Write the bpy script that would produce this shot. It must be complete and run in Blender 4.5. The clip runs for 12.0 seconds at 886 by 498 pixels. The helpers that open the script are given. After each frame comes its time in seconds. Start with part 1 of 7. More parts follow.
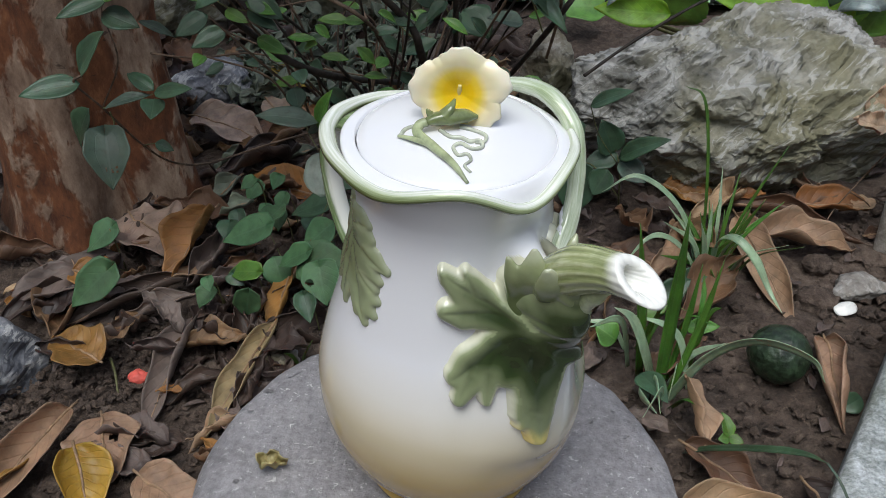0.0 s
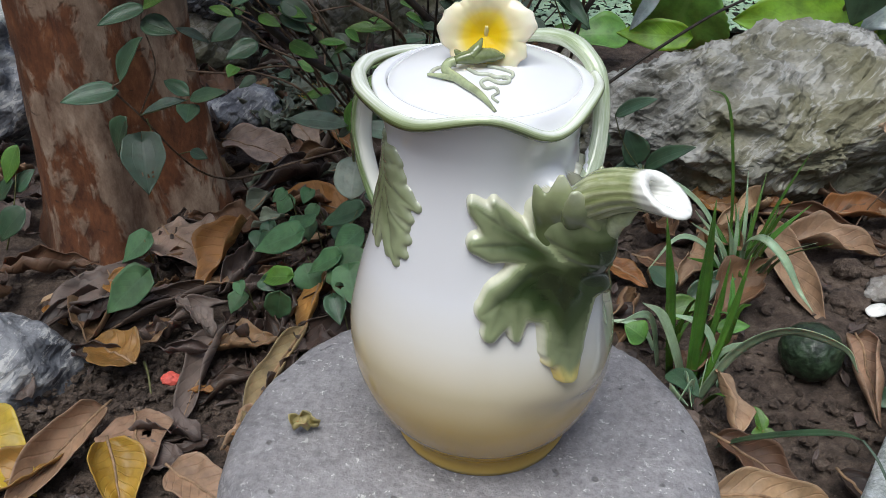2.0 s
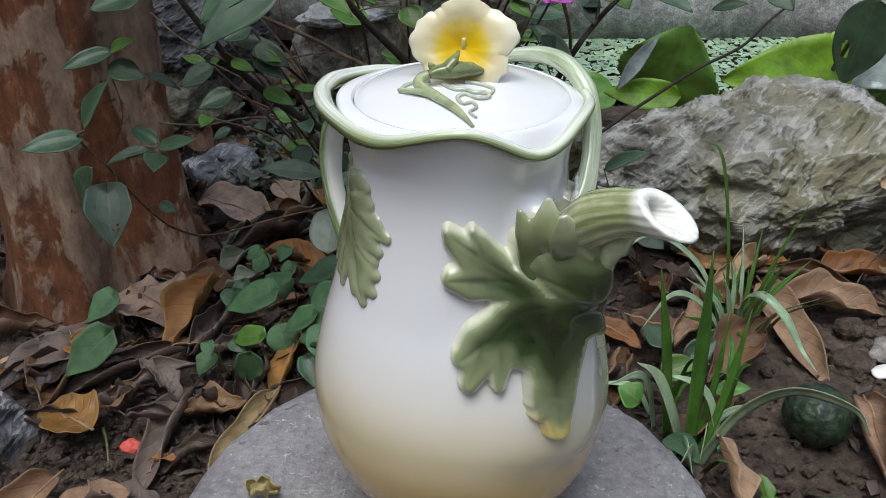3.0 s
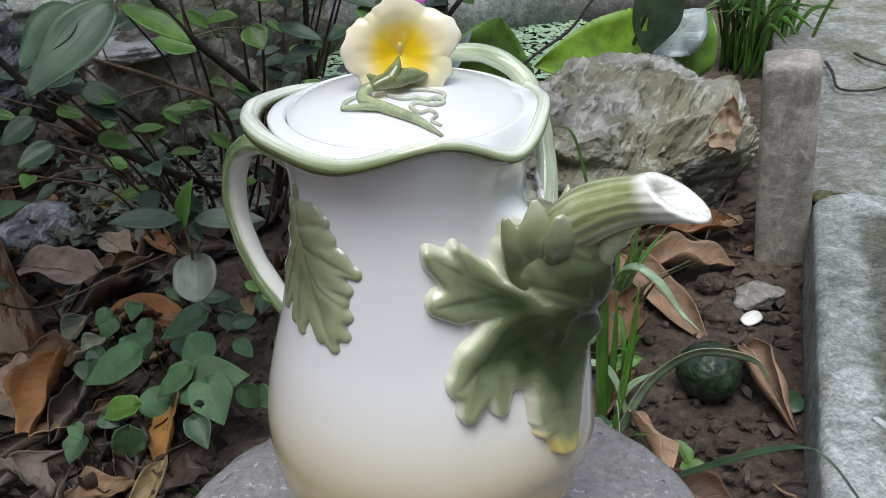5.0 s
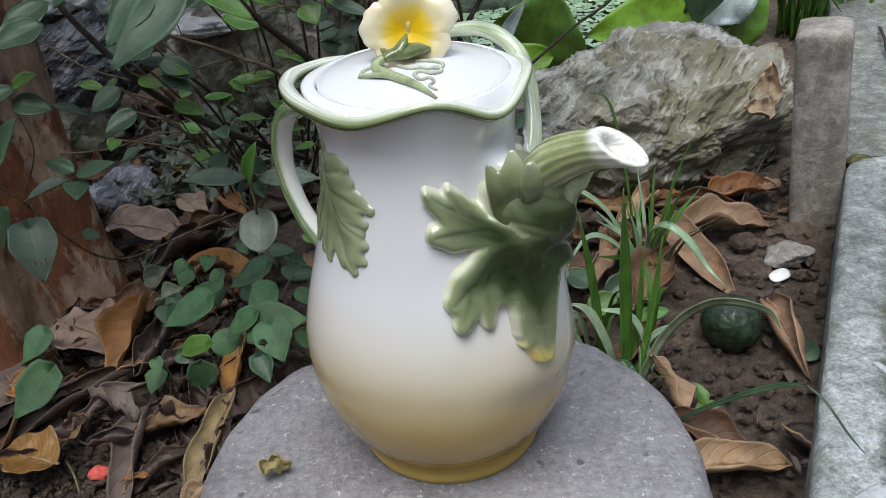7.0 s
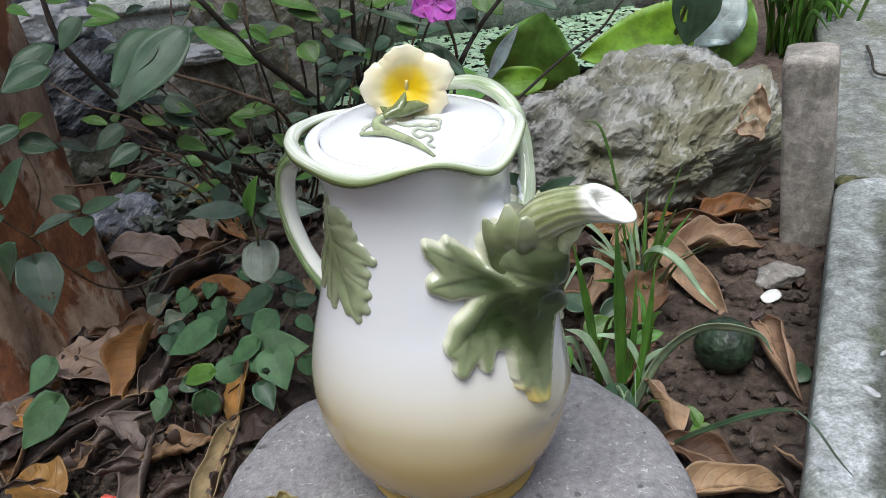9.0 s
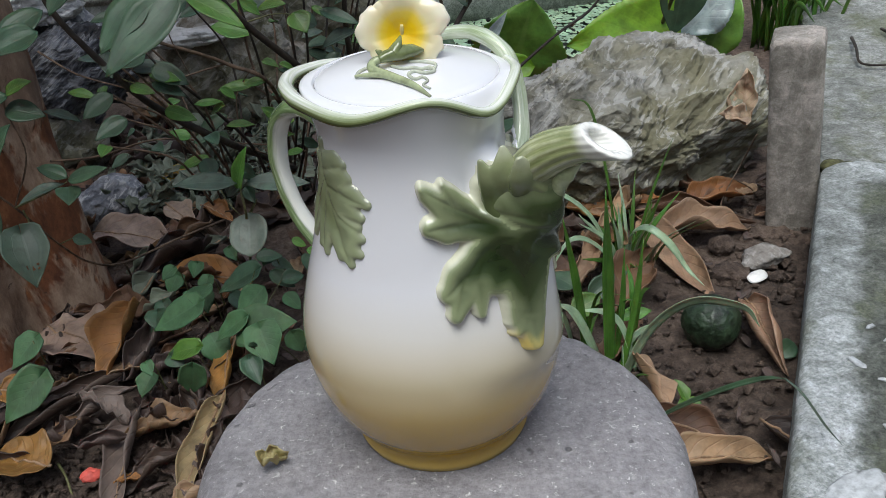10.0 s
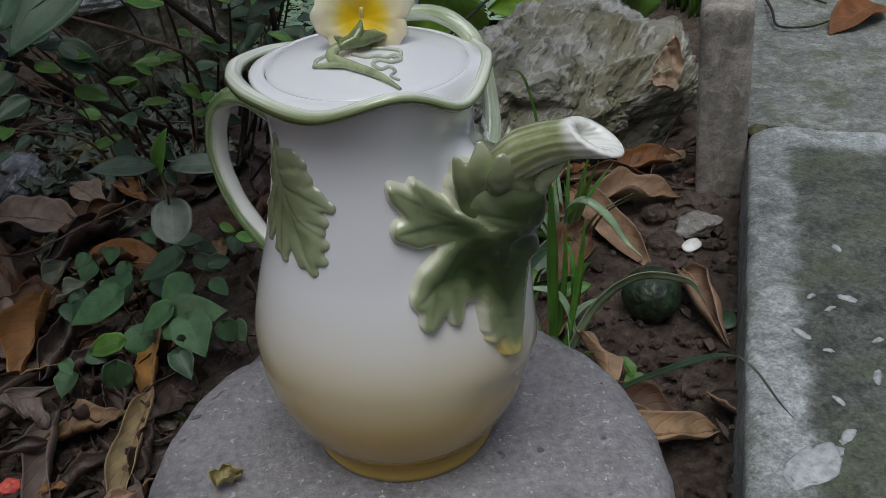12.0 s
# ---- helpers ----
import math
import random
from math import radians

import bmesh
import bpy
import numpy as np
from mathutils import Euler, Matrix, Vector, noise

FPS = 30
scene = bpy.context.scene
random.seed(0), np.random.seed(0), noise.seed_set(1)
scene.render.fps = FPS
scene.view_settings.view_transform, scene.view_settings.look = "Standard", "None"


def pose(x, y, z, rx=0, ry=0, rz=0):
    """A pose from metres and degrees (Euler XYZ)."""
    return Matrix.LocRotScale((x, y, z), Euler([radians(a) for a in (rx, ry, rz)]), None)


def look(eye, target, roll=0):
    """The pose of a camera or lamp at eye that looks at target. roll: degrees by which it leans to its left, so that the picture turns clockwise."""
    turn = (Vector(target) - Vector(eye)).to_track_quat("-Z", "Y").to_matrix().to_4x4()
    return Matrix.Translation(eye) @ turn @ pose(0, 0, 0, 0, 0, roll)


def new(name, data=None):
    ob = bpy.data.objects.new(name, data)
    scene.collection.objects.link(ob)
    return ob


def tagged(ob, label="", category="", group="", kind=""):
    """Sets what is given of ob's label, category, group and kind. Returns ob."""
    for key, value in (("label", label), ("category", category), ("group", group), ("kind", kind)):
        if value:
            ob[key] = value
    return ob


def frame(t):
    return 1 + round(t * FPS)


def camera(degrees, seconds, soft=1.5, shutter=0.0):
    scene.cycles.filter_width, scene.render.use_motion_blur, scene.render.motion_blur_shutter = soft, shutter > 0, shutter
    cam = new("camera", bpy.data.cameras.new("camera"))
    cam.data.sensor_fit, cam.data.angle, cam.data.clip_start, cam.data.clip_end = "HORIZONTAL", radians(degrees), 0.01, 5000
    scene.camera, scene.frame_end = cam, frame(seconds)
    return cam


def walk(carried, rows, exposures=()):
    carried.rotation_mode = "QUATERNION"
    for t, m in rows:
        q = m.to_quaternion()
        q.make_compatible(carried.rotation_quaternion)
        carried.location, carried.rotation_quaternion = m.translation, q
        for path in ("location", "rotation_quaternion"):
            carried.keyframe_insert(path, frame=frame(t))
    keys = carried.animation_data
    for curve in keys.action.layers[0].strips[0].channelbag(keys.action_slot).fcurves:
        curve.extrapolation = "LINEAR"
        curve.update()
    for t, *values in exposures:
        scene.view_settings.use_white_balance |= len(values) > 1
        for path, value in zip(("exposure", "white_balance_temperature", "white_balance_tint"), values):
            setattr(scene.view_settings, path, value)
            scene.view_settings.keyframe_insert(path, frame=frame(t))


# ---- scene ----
cam = camera(52.6, 12.0, soft=0.85)
PATH = [
    (0, (0.012, -0.285, 0.341), (-0.077, 1.296, -0.88), 1.6),
    (0.5, (0.011, -0.298, 0.345), (-0.112, 1.289, -0.866), 0.9),
    (1, (0.011, -0.31, 0.338), (-0.136, 1.287, -0.856), 0.3),
    (1.5, (0.012, -0.313, 0.329), (-0.15, 1.299, -0.844), -0.2),
    (2, (0.014, -0.318, 0.309), (-0.142, 1.334, -0.807), -0.2),
    (2.5, (0.014, -0.309, 0.294), (-0.143, 1.386, -0.756), -0.1),
    (3, (0.017, -0.292, 0.277), (-0.122, 1.448, -0.7), 0.2),
    (3.5, (0.007, -0.283, 0.28), (-0.023, 1.483, -0.658), 0.3),
    (5.5, (-0.039, -0.263, 0.266), (0.28, 1.455, -0.706), -3.2),
    (6, (-0.028, -0.282, 0.272), (0.198, 1.446, -0.71), -4.5),
    (6.5, (-0.018, -0.307, 0.281), (0.153, 1.422, -0.71), -4.9),
    (7, (-0.017, -0.327, 0.287), (0.101, 1.395, -0.723), -5.1),
    (9, (-0.017, -0.333, 0.308), (0.111, 1.398, -0.685), -5.7),
    (9.5, (-0.017, -0.334, 0.294), (0.13, 1.399, -0.695), -5.1),
    (10, (-0.024, -0.343, 0.288), (0.141, 1.388, -0.701), -4.7),
    (10.5, (-0.035, -0.339, 0.28), (0.16, 1.383, -0.72), -4.3),
    (11, (-0.042, -0.325, 0.283), (0.218, 1.38, -0.729), -3.6),
    (11.5, (-0.041, -0.317, 0.283), (0.265, 1.37, -0.746), -3.3),
    (12, (-0.042, -0.308, 0.29), (0.312, 1.339, -0.789), -3.0),
]
walk(cam, [(t, look(eye, target, roll)) for t, eye, target, roll in PATH],
     exposures=[(0.0, 0.28), (1.5, 0.29), (2.1, 0.45), (2.6, 0.46), (3.0, 0.34), (3.6, 0.50), (5.5, 0.36), (7.2, 0.42), (9.0, 0.59), (9.6, 0.53), (10.0, 0.32), (10.4, -0.45), (11.0, -0.52), (11.5, -0.41), (12.0, -0.46)])

# ---- light ----
world = bpy.data.worlds.new("overcast_sky")
scene.world = world
world.use_nodes = True
wn = world.node_tree.nodes
wl = world.node_tree.links
sky = wn.new("ShaderNodeTexSky")
sky.sky_type = "NISHITA"
sky.sun_disc = False
sky.sun_elevation = radians(75)
sky.sun_rotation = radians(211)
sky.dust_density = 4.0
sky.ozone_density = 1.0
wn["Background"].inputs["Strength"].default_value = 0.112
wl.new(sky.outputs[0], wn["Background"].inputs["Color"])
sun_data = bpy.data.lights.new("sun", "SUN")
sun_data.energy = 2.55
sun_data.angle = radians(45)
sun_data.color = (0.90, 0.97, 1.0)
sun = new("sun", sun_data)
sun.matrix_world = look((-0.32, -0.52, 2.4), (0, 0, 0))


# ---- node helpers ----
class Mat:
    """A small writer of node materials."""

    def __init__(self, name):
        self.m = bpy.data.materials.new(name)
        self.m.use_nodes = True
        self.t = self.m.node_tree
        self.b = self.t.nodes["Principled BSDF"]
        self._obj = None

    def put(self, socket, value):
        if hasattr(value, "is_linked"):
            self.t.links.new(value, socket)
        elif isinstance(value, (tuple, list)) and len(value) == 3 and socket.type == "RGBA":
            socket.default_value = (*value, 1)
        else:
            socket.default_value = value

    def obj(self):
        if self._obj is None:
            self._obj = self.t.nodes.new("ShaderNodeTexCoord").outputs["Object"]
        return self._obj

    def uv(self):
        n = self.t.nodes.new("ShaderNodeUVMap")
        n.uv_map = "leaf"
        s = self.t.nodes.new("ShaderNodeSeparateXYZ")
        self.t.links.new(n.outputs[0], s.inputs[0])
        return s.outputs[0], s.outputs[1]

    def xyz(self, v):
        s = self.t.nodes.new("ShaderNodeSeparateXYZ")
        self.t.links.new(v, s.inputs[0])
        return s.outputs[0], s.outputs[1], s.outputs[2]

    def combine(self, x, y, z):
        n = self.t.nodes.new("ShaderNodeCombineXYZ")
        for k, v in enumerate((x, y, z)):
            self.put(n.inputs[k], v)
        return n.outputs[0]

    def scaled(self, v, s, turn=None):
        if turn:
            v = self.turned(v, turn)
        n = self.t.nodes.new("ShaderNodeMapping")
        self.t.links.new(v, n.inputs[0])
        n.inputs["Scale"].default_value = s
        return n.outputs[0]

    def turned(self, v, turn):
        n = self.t.nodes.new("ShaderNodeMapping")
        self.t.links.new(v, n.inputs[0])
        n.inputs["Rotation"].default_value = turn
        return n.outputs[0]

    def rnd(self):
        return self.t.nodes.new("ShaderNodeObjectInfo").outputs["Random"]

    def island(self):
        return self.t.nodes.new("ShaderNodeNewGeometry").outputs["Random Per Island"]

    def math(self, op, a, b=0.0, c=0.0, clamp=False):
        n = self.t.nodes.new("ShaderNodeMath")
        n.operation, n.use_clamp = op, clamp
        for k, v in enumerate((a, b, c)):
            self.put(n.inputs[k], v)
        return n.outputs[0]

    def step(self, v, lo, hi):
        n = self.t.nodes.new("ShaderNodeMapRange")
        n.interpolation_type = "SMOOTHSTEP"
        self.put(n.inputs["Value"], v)
        n.inputs["From Min"].default_value, n.inputs["From Max"].default_value = lo, hi
        return n.outputs["Result"]

    def noise(self, scale, detail=4.0, rough=0.6, v=None, distort=0.0):
        n = self.t.nodes.new("ShaderNodeTexNoise")
        self.t.links.new(v or self.obj(), n.inputs["Vector"])
        n.inputs["Scale"].default_value, n.inputs["Detail"].default_value = scale, detail
        n.inputs["Roughness"].default_value, n.inputs["Distortion"].default_value = rough, distort
        return n.outputs["Fac"]

    def voronoi(self, scale, feature="F1", v=None, out="Distance", metric="MANHATTAN"):
        n = self.t.nodes.new("ShaderNodeTexVoronoi")
        n.distance = metric
        n.feature = feature
        self.t.links.new(v or self.obj(), n.inputs["Vector"])
        n.inputs["Scale"].default_value = scale
        return n.outputs[out]

    def ramp(self, fac, *stops):
        n = self.t.nodes.new("ShaderNodeValToRGB")
        self.put(n.inputs[0], fac)
        e = n.color_ramp.elements
        while len(e) < len(stops):
            e.new(0.5)
        for k, (p, c) in enumerate(stops):
            e[k].position, e[k].color = p, (*c, 1)
        return n.outputs[0]

    def mix(self, fac, a, b, mode="MIX"):
        n = self.t.nodes.new("ShaderNodeMix")
        n.data_type, n.blend_type = "RGBA", mode
        self.put(n.inputs[0], fac)
        self.put(n.inputs[6], a)
        self.put(n.inputs[7], b)
        return n.outputs[2]

    def hsv(self, col, h=0.5, s=1.0, v=1.0):
        n = self.t.nodes.new("ShaderNodeHueSaturation")
        self.put(n.inputs["Hue"], h)
        self.put(n.inputs["Saturation"], s)
        self.put(n.inputs["Value"], v)
        self.put(n.inputs["Color"], col)
        return n.outputs[0]

    def bump(self, height, strength=0.5, dist=0.001):
        n = self.t.nodes.new("ShaderNodeBump")
        self.put(n.inputs["Height"], height)
        n.inputs["Strength"].default_value, n.inputs["Distance"].default_value = strength, dist
        self.t.links.new(n.outputs[0], self.b.inputs["Normal"])
        return self

    def done(self, color, rough=0.8, **more):
        self.put(self.b.inputs["Base Color"], color)
        self.put(self.b.inputs["Roughness"], rough)
        for k, v in more.items():
            self.put(self.b.inputs[k.replace("_", " ")], v)
        return self.m


# ---- materials ----
def mat_porcelain():
    m = Mat("glazed_porcelain")
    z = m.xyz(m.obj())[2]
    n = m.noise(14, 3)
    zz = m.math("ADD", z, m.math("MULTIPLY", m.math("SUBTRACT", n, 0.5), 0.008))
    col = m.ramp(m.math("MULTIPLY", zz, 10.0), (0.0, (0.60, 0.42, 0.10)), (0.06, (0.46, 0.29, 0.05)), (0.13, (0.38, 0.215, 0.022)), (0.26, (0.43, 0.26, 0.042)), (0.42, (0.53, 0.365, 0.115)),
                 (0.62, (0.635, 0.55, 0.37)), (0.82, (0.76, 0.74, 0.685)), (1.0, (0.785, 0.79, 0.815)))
    m.bump(m.noise(160, 2), 0.04, 0.0004)
    return m.done(col, 0.13, Coat_Weight=0.40, Coat_Roughness=0.04, Specular_IOR_Level=0.5)


def mat_glaze_leaf(name, dark, mid, edge, rim, tip, tip_at, tip_dir):
    """Green glaze that thins to pale at the rim, with rim highlight and heart shade also painted in; u: 0 deep inside,
    1 at the edge; v: mark down the leaf.
    """
    m = Mat(name)
    u, v = m.uv()
    n = m.noise(60, 4)
    uu = m.math("ADD", u, m.math("MULTIPLY", m.math("SUBTRACT", n, 0.5), 0.14))
    col = m.ramp(uu, (0.12, dark), (0.42, mid), (0.68, edge), (0.86, tuple(1.3 * c for c in edge)), (1.0, rim))
    t = m.math("MULTIPLY", m.step(v, tip_at, tip_at + tip_dir), m.step(uu, 0.74, 0.96))
    col = m.mix(t, col, tip)
    blot = m.step(m.noise(150, 4, 0.65), 0.56, 0.70)
    col = m.mix(m.math("MULTIPLY", blot, 0.015), col, rim)
    m.bump(m.noise(120, 3), 0.10, 0.0006)
    return m.done(col, 0.16, Coat_Weight=0.5, Coat_Roughness=0.05)


def mat_collar():
    """Green glaze that grows paler towards the upright tips."""
    m = Mat("collar_glaze")
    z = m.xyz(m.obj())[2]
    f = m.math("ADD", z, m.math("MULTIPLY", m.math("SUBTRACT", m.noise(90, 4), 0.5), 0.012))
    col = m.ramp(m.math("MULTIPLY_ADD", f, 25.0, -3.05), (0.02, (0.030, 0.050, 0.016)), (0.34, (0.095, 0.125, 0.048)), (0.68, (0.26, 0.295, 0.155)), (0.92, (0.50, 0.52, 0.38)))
    m.bump(m.noise(120, 3), 0.10, 0.0006)
    return m.done(col, 0.16, Coat_Weight=0.5, Coat_Roughness=0.05)


def mat_vine():
    m = Mat("lit_top_vine_glaze")
    u, v = m.uv()
    st = m.noise(1.0, 5, 0.65, v=m.combine(m.math("MULTIPLY", u, 3.0), m.math("MULTIPLY", m.math("SINE", m.math("MULTIPLY", v, 6.2832)), 1.5), m.math("MULTIPLY", m.math("COSINE", m.math("MULTIPLY", v, 6.2832)), 1.5)))
    # streaky green glaze with a white highlight painted along the upper side
    top = m.math("ADD", m.math("COSINE", m.math("MULTIPLY", v, 6.2832)), m.math("MULTIPLY", m.math("SUBTRACT", st, 0.5), 2.2))
    col = m.ramp(m.math("MULTIPLY_ADD", top, 0.42, 0.5), (0.28, (0.075, 0.095, 0.030)), (0.48, (0.16, 0.20, 0.075)), (0.68, (0.38, 0.45, 0.26)), (0.90, (0.80, 0.82, 0.76)))
    m.bump(st, 0.12, 0.0006)
    return m.done(col, 0.15, Coat_Weight=0.5, Coat_Roughness=0.05)


def mat_vine_loop():
    m = Mat("pale_vine_glaze")
    u, v = m.uv()
    turn = m.math("MULTIPLY", v, 6.2832)
    st = m.noise(1.0, 5, 0.65, v=m.combine(m.math("MULTIPLY", u, 5.0), m.math("MULTIPLY", m.math("SINE", turn), 2.2), m.math("MULTIPLY", m.math("COSINE", turn), 2.2)))
    col = m.ramp(st, (0.28, (0.27, 0.35, 0.18)), (0.46, (0.46, 0.54, 0.36)), (0.60, (0.66, 0.72, 0.58)), (0.75, (0.80, 0.82, 0.76)))
    m.bump(st, 0.15, 0.0006)
    return m.done(col, 0.15, Coat_Weight=0.5, Coat_Roughness=0.05)


def mat_handle():
    m = Mat("handle_glaze")
    u, v = m.uv()
    st = m.noise(1.0, 5, 0.65, v=m.combine(m.math("MULTIPLY", u, 4.0), m.math("MULTIPLY", v, 9.0), 0.0))
    side = m.math("ADD", m.math("COSINE", m.math("MULTIPLY", m.math("ADD", v, m.math("MULTIPLY", u, 0.12)), 6.2832)), m.math("MULTIPLY", m.math("SUBTRACT", st, 0.5), 1.3))
    green = m.ramp(st, (0.32, (0.075, 0.135, 0.045)), (0.52, (0.18, 0.26, 0.11)), (0.70, (0.45, 0.54, 0.34)))
    col = m.mix(m.step(side, -0.55, 0.05), (0.80, 0.81, 0.74), green)
    m.bump(st, 0.2, 0.0006)
    return m.done(col, 0.15, Coat_Weight=0.5, Coat_Roughness=0.05)


def mat_spout():
    m = Mat("spout_glaze")
    u, v = m.uv()
    rib = m.math("SINE", m.math("MULTIPLY", v, 6.2832 * 15))
    n = m.noise(90, 4)
    long = m.noise(1.0, 4, 0.6, v=m.combine(m.math("MULTIPLY", u, 2.5), m.math("MULTIPLY", v, 26.0), 0.0))
    f = m.math("ADD", m.math("MULTIPLY", rib, 0.07), m.math("ADD", m.math("MULTIPLY", n, 0.35), m.math("MULTIPLY", long, 0.65)))
    green = m.ramp(f, (0.30, (0.15, 0.18, 0.065)), (0.50, (0.30, 0.335, 0.155)), (0.70, (0.60, 0.62, 0.42)))
    col = m.mix(m.step(m.math("ADD", u, m.math("MULTIPLY", m.math("SUBTRACT", n, 0.5), 0.16)), 0.80, 0.99), green, (0.82, 0.82, 0.77))
    m.bump(rib, 0.25, 0.0006)
    return m.done(col, 0.14, Coat_Weight=0.5, Coat_Roughness=0.05)


def mat_flower():
    m = Mat("flower_glaze")
    u, v = m.uv()
    n = m.noise(90, 4)
    uu = m.math("ADD", u, m.math("MULTIPLY", m.math("SUBTRACT", n, 0.5), 0.14))
    col = m.ramp(uu, (0.30, (0.86, 0.57, 0.01)), (0.44, (0.85, 0.63, 0.08)), (0.60, (0.82, 0.72, 0.42)), (0.85, (0.83, 0.77, 0.58)), (1.0, (0.83, 0.79, 0.64)))
    m.bump(m.noise(140, 3), 0.06, 0.0006)
    return m.done(col, 0.22, Coat_Weight=0.3, Coat_Roughness=0.1, Subsurface_Weight=0.1, Subsurface_Scale=0.004)


def mat_plain(name, col, rough, coat=0.0, scale=60, amount=0.25, bump=0.2, dist=0.001):
    m = Mat(name)
    n = m.noise(scale, 5)
    c = m.mix(m.step(n, 0.3, 0.7), tuple(x * (1 - amount) for x in col), tuple(min(1, x * (1 + amount)) for x in col))
    m.bump(n, bump, dist)
    return m.done(c, rough, Coat_Weight=coat)


def mat_pedestal():
    m = Mat("weathered_grey_stone")
    big, mid, fine = m.noise(7, 5), m.noise(48, 7, 0.72), m.noise(420, 3)
    col = m.ramp(m.math("ADD", m.math("MULTIPLY", big, 0.45), m.math("MULTIPLY", mid, 0.55)),
                 (0.32, (0.155, 0.146, 0.152)), (0.49, (0.232, 0.222, 0.230)), (0.66, (0.315, 0.303, 0.312)))
    speck = m.step(m.noise(330, 3, 0.6, distort=0.6), 0.61, 0.70)
    col = m.mix(m.math("MULTIPLY", speck, m.math("MULTIPLY_ADD", m.step(big, 0.40, 0.6), 0.6, 0.35)), col, (0.60, 0.59, 0.58))
    scratch = m.step(m.noise(1, 5, 0.7, v=m.scaled(m.obj(), (50, 170, 50)), distort=0.8), 0.60, 0.70)
    col = m.mix(m.math("MULTIPLY", scratch, 0.45), col, (0.40, 0.39, 0.38))
    hole = m.step(m.noise(100, 2, 0.5), 0.68, 0.74)
    col = m.mix(m.math("MULTIPLY", hole, 0.6), col, (0.06, 0.055, 0.055))
    grit = m.ramp(m.noise(260, 5, 0.75), (0.34, (0.68, 0.68, 0.68)), (0.50, (1.0, 1.0, 1.0)), (0.66, (1.28, 1.28, 1.28)))
    col = m.mix(0.9, col, grit, "MULTIPLY")
    m.bump(m.math("SUBTRACT", m.math("ADD", m.math("MULTIPLY", mid, 0.7), m.math("MULTIPLY", fine, 0.4)), m.math("MULTIPLY", hole, 0.4)), 0.9, 0.0028)
    return m.done(col, 0.58)


def mat_rock(name, dark, mid, light, scale=6.0, olive=None, speck=0.3, layers=(1.0, 1.0, 1.0)):
    """Broken rock: chipped facets, broad tones, thin pale streaks along its beds, stains and grain."""
    m = Mat(name)
    bed = m.scaled(m.obj(), layers, (0.2, 0.65, 0.0))
    a, b = m.noise(scale, 8, 0.62, distort=0.6), m.noise(scale * 9, 7, 0.68)
    warp = m.t.nodes.new("ShaderNodeVectorMath")
    warp.operation = "MULTIPLY_ADD"
    wob = m.t.nodes.new("ShaderNodeTexNoise")
    wob.inputs["Scale"].default_value, wob.inputs["Detail"].default_value = scale * 2.2, 5
    m.t.links.new(m.obj(), wob.inputs["Vector"])
    m.t.links.new(wob.outputs["Color"], warp.inputs[0])
    warp.inputs[1].default_value = (0.30 / scale, 0.30 / scale, 0.30 / scale)
    m.t.links.new(bed, warp.inputs[2])
    big, small = m.voronoi(scale * 3.2, "F1", warp.outputs[0]), m.voronoi(scale * 8.5, "F1", warp.outputs[0])
    f = m.math("ADD", m.math("MULTIPLY", a, 0.50), m.math("ADD", m.math("MULTIPLY", b, 0.38), m.math("MULTIPLY", big, 0.12)))
    col = m.ramp(f, (0.33, dark), (0.46, mid), (0.60, light))
    if olive:
        col = m.mix(m.math("MULTIPLY", m.step(m.noise(scale * 0.8, 5), 0.40, 0.58), 0.75), col, m.mix(b, tuple(x * 0.6 for x in olive), tuple(x * 1.4 for x in olive)))
    streak = m.noise(scale * 7, 6, 0.66, v=m.scaled(bed, (0.6, 1.0, 2.2)), distort=0.5)
    col = m.mix(m.math("MULTIPLY", m.step(m.math("ADD", streak, m.math("MULTIPLY", m.math("SUBTRACT", big, 0.5), 0.20)), 0.58, 0.65), speck), col, (0.64, 0.63, 0.60))
    h = m.math("ADD", m.math("ADD", m.math("MULTIPLY", big, 1.0), m.math("MULTIPLY", small, 0.40)), m.math("MULTIPLY", b, 0.30))
    m.bump(h, 1.0, 0.050 / scale)
    return m.done(col, 0.78)


def mat_soil():
    m = Mat("dark_soil")
    a, b, c = m.noise(6, 6), m.noise(95, 8, 0.76), m.noise(480, 4)
    col = m.ramp(m.math("ADD", m.math("MULTIPLY", a, 0.35), m.math("MULTIPLY", b, 0.65)), (0.36, (0.036, 0.024, 0.018)), (0.51, (0.145, 0.102, 0.077)), (0.66, (0.30, 0.225, 0.175)))
    m.bump(m.math("ADD", b, m.math("MULTIPLY", c, 0.4)), 1.0, 0.009)
    return m.done(col, 0.9)


